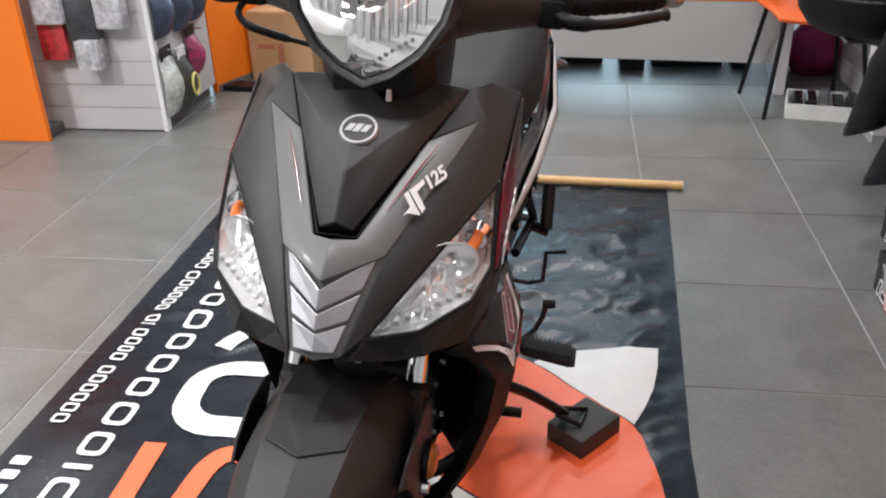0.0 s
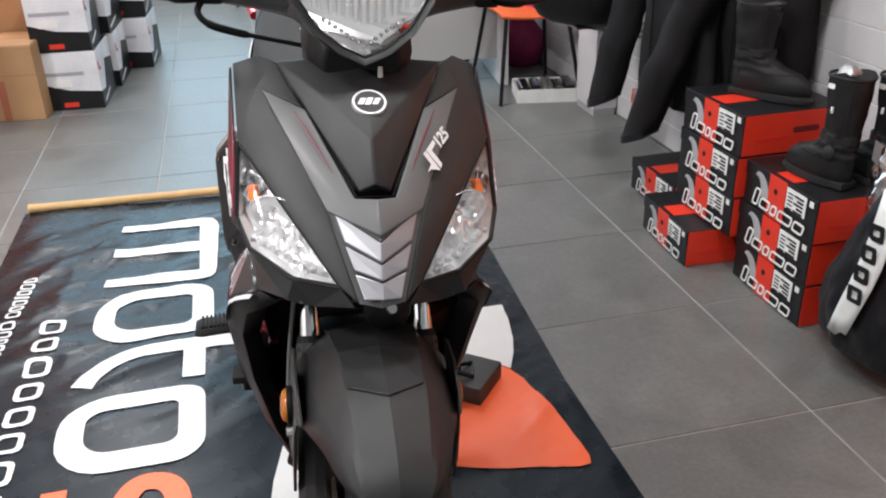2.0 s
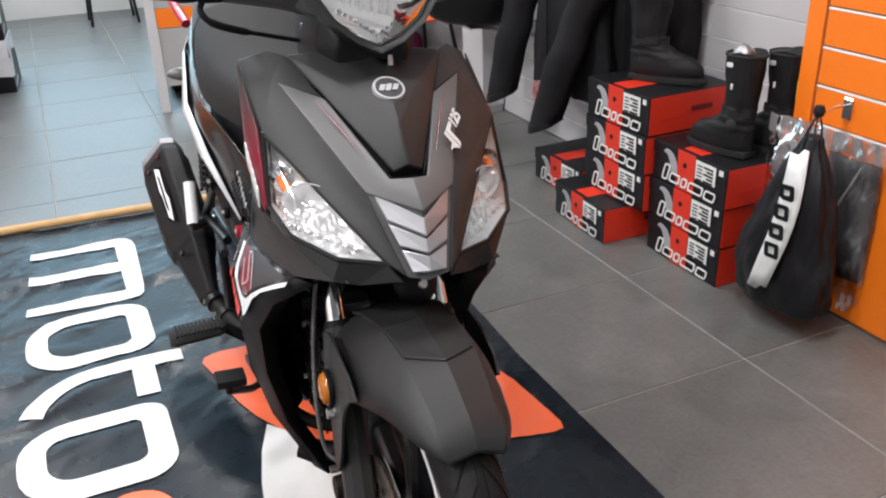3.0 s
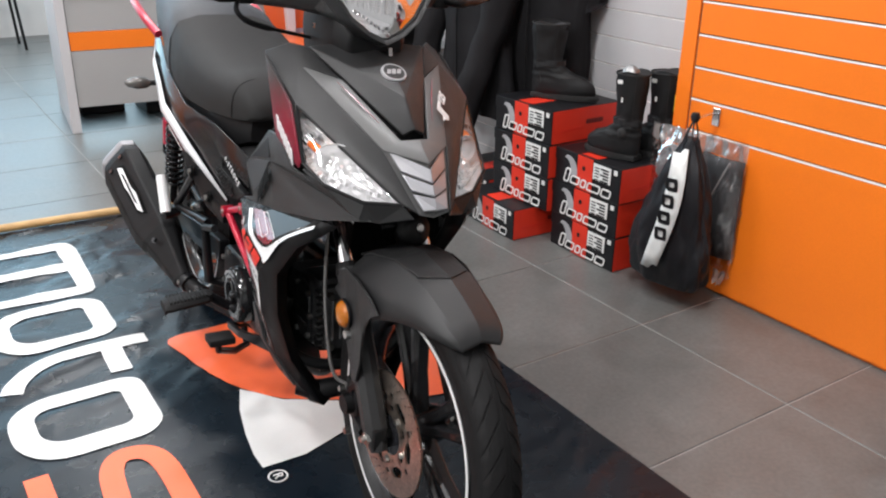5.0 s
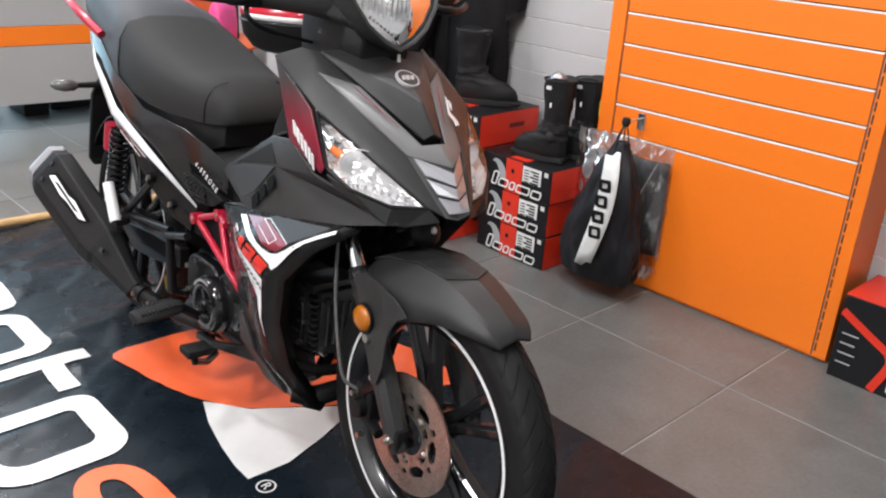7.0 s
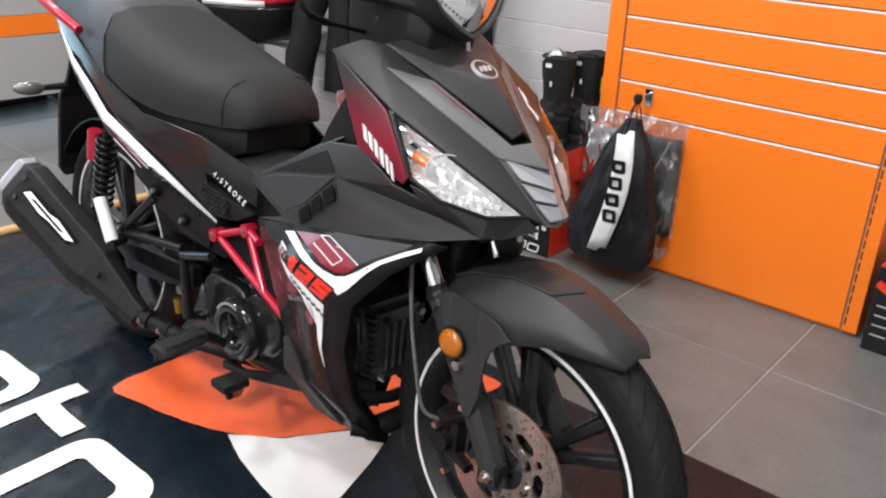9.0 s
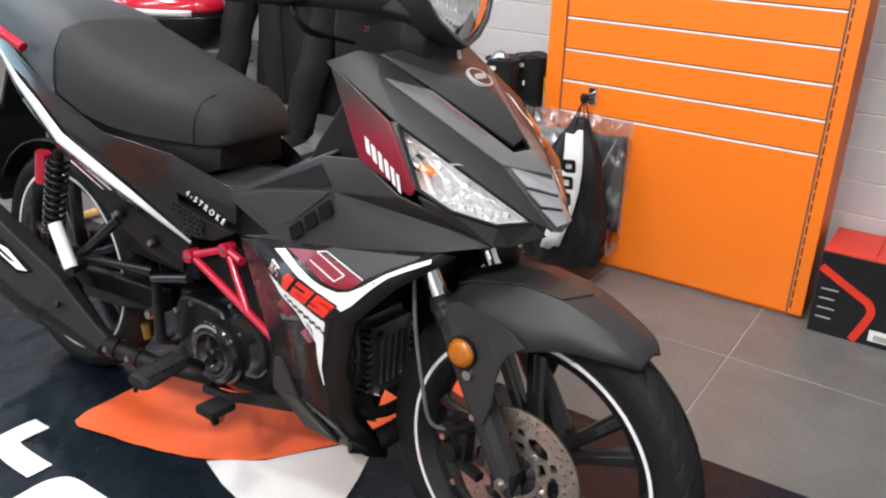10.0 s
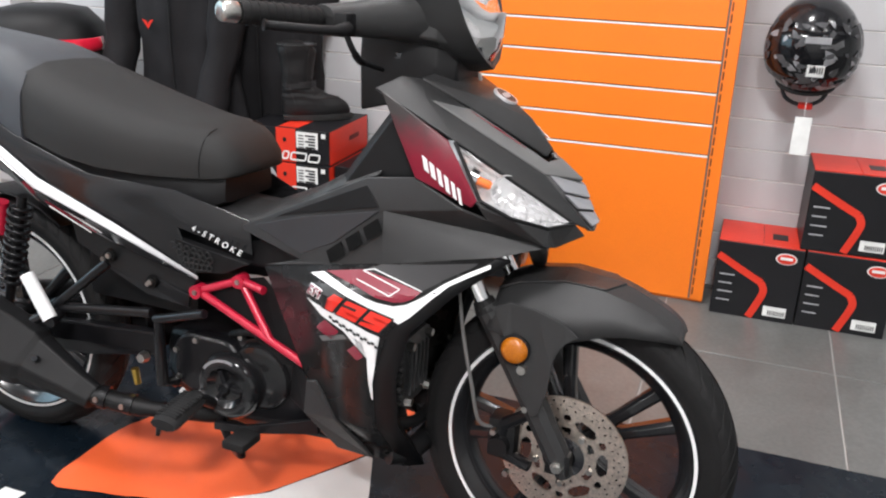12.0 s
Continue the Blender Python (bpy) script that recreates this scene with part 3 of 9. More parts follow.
def tread_block(profile, count, x0, x1, skew, side, proud=0.0024):
    """One slanted tread block on a shoulder of a tyre that turns about z."""
    prof = sorted((h, r) for r, h in profile)

    def radius_at(x):
        for (h0, r0), (h1, r1) in zip(prof, prof[1:]):
            if h0 <= x <= h1 and h1 > h0:
                return r0 + (r1 - r0) * (x - h0) / (h1 - h0)
        return prof[0][1]

    bm = bmesh.new()
    step = 2 * math.pi / count
    tops, feet = [], []
    for i in range(6):
        x = x0 + (x1 - x0) * i / 5
        base = skew * (x / x1) ** 1.5
        for q in (0.0, 0.42, 0.84):
            a = base + step * q
            for lift, out in ((proud if 0 < i < 5 else proud * 0.8, tops), (-0.001, feet)):
                r = radius_at(x) + lift
                out.append(bm.verts.new((r * math.cos(a), r * math.sin(a), side * x)))
    for i in range(5):
        for q in range(2):
            a = 3 * i + q
            bm.faces.new((tops[a], tops[a + 1], tops[a + 4], tops[a + 3]))
    rim_ids = [0, 1, 2, 5, 8, 11, 14, 17, 16, 15, 12, 9, 6, 3]
    for a, b in zip(rim_ids, rim_ids[1:] + rim_ids[:1]):
        bm.faces.new((tops[a], tops[b], feet[b], feet[a]))
    return bm


def sided(pts, s):
    return [(s * w, y, z) for w, y, z in pts]


def panel(name, pts, faces, mat, s, parent=None, label="", solid=0.004, bevel=0.0016, smooth=0):
    return part(name, bm_faces(sided(pts, s), faces), mat, parent or bike, label, smooth=smooth, bevel=bevel, solid=solid)


def polar_disc(r0, r1, holes, thick, m, nr=26, na=300):
    """A flat ring with its holes left open."""
    bm = bmesh.new()
    for h in (-thick / 2, thick / 2):
        vs = [[bm.verts.new(m @ Vector((r * math.cos(a), r * math.sin(a), h))) for a in (2 * math.pi * k / na for k in range(na))] for r in (r0 + (r1 - r0) * i / nr for i in range(nr + 1))]
        for i in range(nr):
            r = r0 + (r1 - r0) * (i + 0.5) / nr
            for k in range(na):
                a = 2 * math.pi * (k + 0.5) / na
                if not holes(r, a):
                    bm.faces.new((vs[i][k], vs[i][(k + 1) % na], vs[i + 1][(k + 1) % na], vs[i + 1][k]))
    bmesh.ops.delete(bm, geom=[v for v in bm.verts if not v.link_faces], context="VERTS")
    return bm


def disc_holes(r, a):
    for row, rad in ((0, 0.1005), (1, 0.0925), (2, 0.085)):
        n = 36
        step = 2 * math.pi / n
        off = (a + row * 0.058) % step - step / 2
        if (off * rad) ** 2 + (r - rad) ** 2 < 0.0024 ** 2:
            return True
    for n, rad, dr, dt, shift in ((6, 0.0655, 0.0105, 0.0205, 0.0), (6, 0.0715, 0.0060, 0.0070, 0.5), (6, 0.0505, 0.0055, 0.0095, 0.5), (12, 0.0455, 0.0030, 0.0035, 0.25)):
        step = 2 * math.pi / n
        off = ((a / step + shift) % 1.0 - 0.5) * step
        if (off * rad / dt) ** 2 + ((r - rad) / dr) ** 2 < 1.0:
            return True
    return False


def wheel(y, height, width, name, has_disc, radius, rr=0.2105):
    hub_m = pose(0, y, height, 0, 90, 0)
    rim = part(name, lathe([(rr + 0.006, -0.036), (rr + 0.008, -0.031), (rr - 0.004, -0.027), (rr - 0.012, -0.02), (rr - 0.014, 0.0), (rr - 0.012, 0.02), (rr - 0.004, 0.027), (rr + 0.008, 0.031), (rr + 0.006, 0.036), (rr - 0.006, 0.036), (rr - 0.022, 0.024), (rr - 0.03, 0.012), (rr - 0.03, -0.012), (rr - 0.022, -0.024), (rr - 0.006, -0.036)], Matrix(), 96, closed=True), RIMM, bike, "black cast alloy rim with white stripe", smooth=35)
    rim.matrix_basis = hub_m
    w = width / 2
    side = [(rr + 0.004, 0.034), (rr + 0.014, w * 0.93), (rr + 0.026, w), (radius - 0.024, w * 0.95), (radius - 0.013, w * 0.78), (radius - 0.0045, w * 0.45)]
    prof = [(r, -h) for r, h in side] + [(radius, 0.0)] + side[::-1]
    rubber = lathe(prof, pose(0, 0, 0, 0, 90, 0), 120)
    tyre = part("tyre", rubber, RUBBER, rim, "black treaded tyre", smooth=50)
    tyre.matrix_basis = pose(0, 0, 0, 0, -90, 0)
    for sgn in (-1, 1):
        block = part("tread_block", tread_block(prof[3:10], 44, 0.005, w * 0.90, 0.20, sgn), RUBBER, rim, smooth=50)
        for k in range(1, 44):
            again = new("tread_block", block.data)
            again.parent = rim
            again.matrix_basis = pose(0, 0, 0, 0, 0, 360 * k / 44 + (4 if sgn > 0 else 0))
    for sgn in (-1, 1):
        part("rim_stripe", ring_prism([((rr + 0.003) * math.cos(a), (rr + 0.003) * math.sin(a)) for a in (2 * math.pi * k / 96 for k in range(96))], [((rr - 0.0025) * math.cos(a), (rr - 0.0025) * math.sin(a)) for a in (2 * math.pi * k / 96 for k in range(96))], sgn * 0.0355, sgn * 0.0372), WHITED, rim, "thin white rim stripe")
    for k in range(5):
        for off in (-0.17, 0.17):
            a = 2 * math.pi * k / 5 + 0.35
            d0 = Vector((math.cos(a + off * 0.75), math.sin(a + off * 0.75), 0))
            d1 = Vector((math.cos(a + off * 1.0), math.sin(a + off * 1.0), 0))
            t = Vector((-math.sin(a + off), math.cos(a + off), 0))
            rings = []
            for r, d, hw, hh in ((0.028, d0, 0.013, 0.017), (0.10, (d0 + d1) / 2, 0.010, 0.014), (rr - 0.024, d1, 0.0125, 0.015)):
                c = d.normalized() * r
                rings.append([c + t * (hw * p) + Vector((0, 0, hh * q)) for p, q in ((-1, -0.6), (-0.5, -1), (0.5, -1), (1, -0.6), (1, 0.6), (0.5, 1), (-0.5, 1), (-1, 0.6))])
            part("spoke", loft(rings), RIMM, rim, smooth=40, bevel=0.001)
    part("hub", lathe([(0.0, -0.05), (0.022, -0.05), (0.03, -0.042), (0.036, -0.02), (0.034, 0.0), (0.036, 0.02), (0.03, 0.042), (0.022, 0.05), (0.0, 0.05)], Matrix(), 32), RIMM, rim, smooth=40)
    if has_disc:
        part("brake_disc", polar_disc(0.036, 0.108, disc_holes, 0.004, pose(0, 0, -0.056)), DISCM, rim, "drilled steel brake disc, slightly brown", bevel=0)
        part("disc_carrier", lathe([(0.022, -0.062), (0.030, -0.060), (0.036, -0.0585), (0.036, -0.0535), (0.03, -0.05), (0.022, -0.05)], Matrix(), 32, closed=True), GLOSSB, rim, smooth=40)
        for k in range(5):
            a = 2 * math.pi * k / 5
            c = Vector((0.048 * math.cos(a), 0.048 * math.sin(a), -0.058))
            part("disc_bolt", tube([c, c + Vector((0, 0, -0.006))], [0.0062, 0.005], 8), STEEL, rim)
    return rim


wheel(0.0, AX, 0.076, "front_wheel", True, 0.2705)
wheel(REAR, REAR_AX, 0.090, "rear_wheel", False, 0.2650)

# fork
for s in (-1, 1):
    leg = part("fork_leg", tube([(s * 0.082, -0.012, 0.262), (s * 0.082, 0.006, 0.30), (s * 0.080, 0.045, 0.366), (s * 0.076, 0.134, 0.508), (s * 0.076, 0.148, 0.528)], [0.014, 0.0225, 0.0225, 0.021, 0.0205], 10), MATTE, bike, "black lower fork leg", smooth=20)
    part("fork_tube", tube([(s * 0.077, 0.145, 0.52), (s * 0.076, 0.228, 0.66)], 0.0135, 20), CHROME, bike, "chrome upper fork tube", smooth=60)
    part("fork_seal", tube([(s * 0.0765, 0.144, 0.519), (s * 0.0765, 0.154, 0.537)], [0.0215, 0.017], 18), RUBBER, leg)
    part("axle_boss", round_box(min(s * 0.07, s * 0.096), max(s * 0.07, s * 0.096), -0.02, 0.022, 0.266, 0.306, 0.006), MATTE2, leg, smooth=40)
    part("axle_bolt", tube([(s * 0.094, 0.0, 0.285), (s * 0.104, 0.0, 0.285)], [0.0115, 0.0105], 6), STEEL, leg)
    part("axle_nut", tube([(s * 0.1035, 0.0, 0.285), (s * 0.112, 0.0, 0.285)], [0.006, 0.0055], 10), STEEL, leg)
    lens_r = part("fork_reflector", lathe([(0, 0.013), (0.012, 0.0125), (0.019, 0.010), (0.0225, 0.005), (0.023, 0.0), (0, 0)], pose(s * 0.1075, 0.084, 0.476, 0, 90 * s, 0), 28), AMBER, bike, "round amber side reflector", smooth=40)
    part("reflector_rim", lathe([(0.0225, 0.006), (0.0255, 0.005), (0.0255, 0.0), (0.0225, 0.0)], pose(s * 0.1065, 0.084, 0.476, 0, 90 * s, 0), 28, closed=True), MATTE2, lens_r, smooth=40)
    part("fender_bolt", tube([(s * 0.103, 0.070, 0.445), (s * 0.114, 0.070, 0.445)], [0.009, 0.0075], 10), STEEL, bike)
part("axle_shaft", tube([(-0.09, 0, 0.285), (0.09, 0, 0.285)], 0.008, 10), STEEL, bike)
# caliper and brake hose
cal = part("brake_caliper", round_box(-0.082, -0.036, 0.078, 0.128, 0.262, 0.335, 0.009), MATTE2, bike, "black brake caliper", smooth=40)
part("caliper_body", tube([(-0.096, 0.104, 0.29), (-0.07, 0.104, 0.29)], [0.017, 0.02], 16), MATTE2, cal, smooth=40)
part("caliper_bracket", tube([(-0.082, 0.055, 0.36), (-0.074, 0.10, 0.325), (-0.07, 0.10, 0.27), (-0.08, 0.05, 0.262)], [0.010, 0.013, 0.013, 0.01], 8), ENGINE, cal, smooth=40)
for yy, zz in ((0.062, 0.372), (0.085, 0.248), (0.112, 0.318)):
    part("caliper_bolt", tube([(-0.090, yy, zz), (-0.101, yy, zz)], [0.0065, 0.0055], 6), STEEL, cal)
part("brake_hose", tube(spline([(-0.078, 0.118, 0.315), (-0.100, 0.138, 0.335), (-0.108, 0.152, 0.40), (-0.106, 0.172, 0.48), (-0.098, 0.188, 0.56), (-0.088, 0.20, 0.63)], 6), 0.0033, 8), material("grey_hose", (0.10, 0.097, 0.095), 0.4, grain=0.2, grain_scale=500), bike, "grey brake hose", smooth=60)

# front fender: a hood with a flat ridge, tapering to a blunt tip, and a raised pad on top
rows = []
for y, zt, wp, dg, we, ze in ((0.134, 0.560, 0.050, 0.006, 0.1035, 0.500), (0.100, 0.575, 0.050, 0.007, 0.1035, 0.492), (0.055, 0.583, 0.049, 0.008, 0.1015, 0.490), (0.022, 0.586, 0.048, 0.009, 0.0980, 0.494), (-0.030, 0.583, 0.046, 0.009, 0.0855, 0.510), (-0.070, 0.573, 0.043, 0.008, 0.0735, 0.517), (-0.110, 0.556, 0.039, 0.006, 0.0625, 0.517), (-0.135, 0.543, 0.036, 0.004, 0.0515, 0.514), (-0.150, 0.531, 0.031, 0.002, 0.0410, 0.510), (-0.158, 0.517, 0.025, 0.001, 0.0310, 0.507)):
    zp = zt - 0.008
    ws, zs = wp + 0.006 + 0.52 * (we - wp - 0.006), zp - 0.7 * dg + 0.40 * (ze - zp + 0.7 * dg)
    half = [(we, y, ze), (ws, y, zs), (wp + 0.006, y, zp - 0.7 * dg), (wp, y, zp)]
    rows.append([(-x, yy, z) for x, yy, z in half] + [(0, y, zt)] + half[::-1])
fine = [spline([r[k] for r in rows], 3) for k in range(9)]
rows = [[fine[k][i] for k in range(9)] for i in range(len(fine[0]))]
fender = part("front_fender", loft(rows, closed_ring=False), MATTE, bike, "matte black front fender", smooth=14, solid=0.0045)
pad = [(-0.060, 0.133, 0.5560), (-0.057, 0.10, 0.570), (-0.050, 0.03, 0.5825), (-0.044, -0.036, 0.5780), (0, -0.060, 0.5800), (0.044, -0.036, 0.5780), (0.050, 0.03, 0.5825), (0.057, 0.10, 0.570), (0.060, 0.133, 0.5560), (0, 0.133, 0.5645), (0, 0.10, 0.580), (0, 0.03, 0.5910)]
part("fender_pad", bm_faces(pad, [(0, 1, 10, 9), (1, 2, 11, 10), (2, 3, 4, 11), (11, 4, 5, 6), (10, 11, 6, 7), (9, 10, 7, 8)]), MATTE, fender, "black raised fender pad", solid=0.004, bevel=0.0012)
for s in (-1, 1):
    strut = [(0.126, 0.538), (0.104, 0.490), (0.082, 0.442), (0.064, 0.400), (0.050, 0.366), (0.038, 0.372), (0.027, 0.410), (0.024, 0.456), (0.019, 0.482), (0.006, 0.500), (-0.012, 0.512), (0.010, 0.530), (0.055, 0.545), (0.100, 0.550)]
    bms = bmesh.new()
    bms.faces.new([bms.verts.new((s * (0.1055 - 0.20 * max(0.0, 0.03 - y) - 0.12 * max(0.0, z - 0.505)), y, z)) for y, z in strut])
    bmesh.ops.triangulate(bms, faces=bms.faces)
    part("fender_side", bms, MATTE, fender, solid=0.004, bevel=0.0012)

CARDGREY = material("pale_grey_plate", (0.30, 0.30, 0.31), 0.4, stain=0.15, stain_scale=60)
COWLM = material("satin_black_cowl_paint", (0.0125, 0.0122, 0.0124), 0.27, grain=0.1, grain_scale=900, stain=0.1, stain_scale=7, rough_var=0.06, spec=0.36)
GLOSSE = material("gloss_engine_black", (0.0085, 0.0085, 0.0092), 0.15, grain=0.15, grain_scale=400, stain=0.15, stain_scale=20, rough_var=0.08, spec=0.46)
# near-black that paints in the shade of slots and gaps
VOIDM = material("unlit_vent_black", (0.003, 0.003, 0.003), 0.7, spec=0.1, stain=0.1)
# white that paints the bright reflection along the tail panel
GLOSSW = material("tail_highlight_white", (0.60, 0.60, 0.61), 0.14, stain=0.06, stain_scale=20, coat=0.5)
SLATEG = material("dark_grey_decal", (0.020, 0.019, 0.020), 0.36, spec=0.26, coat=0.06, grain=0.08, grain_scale=900, stain=0.08)
HEADM = material("bare_engine_casting", (0.075, 0.075, 0.077), 0.32, metal=0.4, grain=0.2, grain_scale=250, stain=0.2, stain_scale=25, bump=0.2, bump_scale=500)
# ---- front cowl ----
V_TOP, V_KINK, V_LOW = (0.108, 0.268, 0.880), (0.074, 0.196, 0.842), (0.018, 0.086, 0.772)
G_TOP, CHV, LOW = (0.127, 0.240, 0.852), (0.057, 0.077, 0.749), (0.024, 0.003, 0.667)
HORN, L_TOP, L_LOW = (0.163, 0.318, 0.866), (0.158, 0.187, 0.801), (0.046, 0.024, 0.676)
L_B1, L_B2, L_B3 = (0.100, 0.052, 0.677), (0.148, 0.096, 0.697), (0.163, 0.140, 0.720)
c = [(0, 0.262, 0.889), (0, 0.166, 0.852), (0, 0.083, 0.778), (0, 0.120, 0.820)]
vp = [c[0], (-V_TOP[0], *V_TOP[1:]), (-V_KINK[0], V_KINK[1] + 0.001, V_KINK[2] - 0.003), (-V_LOW[0], V_LOW[1], V_LOW[2] - 0.003), c[2], (V_LOW[0], V_LOW[1], V_LOW[2] - 0.003), (V_KINK[0], V_KINK[1] + 0.001, V_KINK[2] - 0.003), V_TOP, c[1], (-0.045, 0.182, 0.850), (0.045, 0.182, 0.850), c[3]]
centre = part("centre_cowl", bm_faces(vp, [(0, 1, 9, 8), (1, 2, 9), (9, 2, 3, 4, 11), (9, 11, 8), (11, 4, 5, 6, 10), (8, 11, 10), (10, 6, 7), (0, 8, 10, 7)]), MATTE, bike, "matte black centre cowl", smooth=20, bevel=0.003, solid=0.006)
lip = [(-V_KINK[0], V_KINK[1], V_KINK[2] - 0.004), (-V_LOW[0] - 0.004, V_LOW[1] - 0.002, V_LOW[2] - 0.008), (V_LOW[0] + 0.004, V_LOW[1] - 0.002, V_LOW[2] - 0.008), (V_KINK[0], V_KINK[1], V_KINK[2] - 0.004)]
part("cowl_gap", tube([(x, y + 0.003, z - 0.002) for x, y, z in lip], [0.0008, 0.0016, 0.0016, 0.0008], 8), MATTE2, centre, smooth=50)
for s in (-1, 1):
    part("red_pinstripe", tube([(s * 0.088, 0.191, 0.8375), (s * 0.069, 0.155, 0.8135), (s * 0.048, 0.112, 0.7850)], [0.0004, 0.0012, 0.0004], 6), REDP, centre, "thin red pinstripe", smooth=50)
apex = (0, 0.029, 0.736)
gp = [(-G_TOP[0], *G_TOP[1:]), (-V_KINK[0], V_KINK[1], V_KINK[2] - 0.005), (-V_LOW[0] - 0.006, V_LOW[1] - 0.004, V_LOW[2] - 0.010), (0, 0.068, 0.766), apex, (-CHV[0], *CHV[1:])]
gp += [(V_LOW[0] + 0.006, V_LOW[1] - 0.004, V_LOW[2] - 0.010), (V_KINK[0], V_KINK[1], V_KINK[2] - 0.005), G_TOP, CHV]
grey = part("grey_cowl", bm_faces(gp, [(0, 1, 2, 5), (2, 3, 4, 5), (3, 6, 9, 4), (6, 7, 8, 9)]), GREYP, bike, "dark grey metallic cowl panel", smooth=20, bevel=0.002, solid=0.005)
# silver chevrons, three stepped bands
def lerp3(a, b, t):
    return tuple(p + (q - p) * t for p, q in zip(a, b))


chev_apex = (0, 0.028, 0.729)
for k in range(3):
    t0, t1 = (0.0, 0.375, 0.685)[k], (0.335, 0.645, 0.97)[k]
    o0, o1 = lerp3(CHV, LOW, t0), lerp3(CHV, LOW, t1)
    a0, a1 = lerp3(chev_apex, (0, 0.000, 0.668), t0), lerp3(chev_apex, (0, 0.000, 0.668), t1)
    o0, o1 = (o0[0] * 0.86, o0[1] - 0.001, o0[2]), (o1[0] * 0.84, o1[1] - 0.001, o1[2])
    d = 0.0015
    pts = [(-o0[0], o0[1] - d, o0[2]), (a0[0], a0[1] - d, a0[2]), (o0[0], o0[1] - d, o0[2]), (o1[0], o1[1] - d - 0.0015, o1[2] + 0.001), (0, a1[1] - d - 0.0015, a1[2] + 0.001), (-o1[0], o1[1] - d - 0.0015, o1[2] + 0.001)]
    part("silver_chevron", bm_faces(pts, [(0, 1, 4, 5), (1, 2, 3, 4)]), CHEVM, grey, "silver painted chevron", bevel=0.0015, solid=0.005)
part("nose_plate", bm_faces([(-CHV[0], CHV[1] + 0.004, CHV[2]), (0, 0.036, 0.734), (CHV[0], CHV[1] + 0.004, CHV[2]), (0.026, 0.006, 0.664), (0, 0.003, 0.658), (-0.026, 0.006, 0.664)], [(0, 1, 4, 5), (1, 2, 3, 4)]), GREYP, grey, solid=0.004)
# round badge
BADGEM = material("satin_silver_badge", (0.40, 0.40, 0.41), 0.34, metal=0.35, grain=0.04, grain_scale=900, stain=0.06, stain_scale=60)
bm_m = Matrix.Translation((0.002, 0.1685, 0.8520)) @ pose(0, 0, 0, 29, 0, 0)
badge = part("badge", lathe([(0, 0.0035), (0.0178, 0.0035), (0.0182, 0.0042), (0.0208, 0.0042), (0.0218, 0.002), (0.0218, -0.004), (0, -0.004)], bm_m, 36), BADGEM, bike, "round satin silver badge", smooth=35)
part("badge_face", lathe([(0, 0.0042), (0.0180, 0.0042), (0.0180, 0.003), (0, 0.003)], bm_m, 30), MATTE, badge)
for off, hgt in ((-0.0092, 0.0105), (-0.0005, 0.012), (0.0088, 0.0105)):
    part("badge_mark", prism([(off - 0.004 - 0.002, -hgt / 2), (off + 0.003 - 0.002, -hgt / 2), (off + 0.004 + 0.002, hgt / 2), (off - 0.003 + 0.002, hgt / 2)], 0.0042, 0.0052, bm_m), BADGEM, badge)

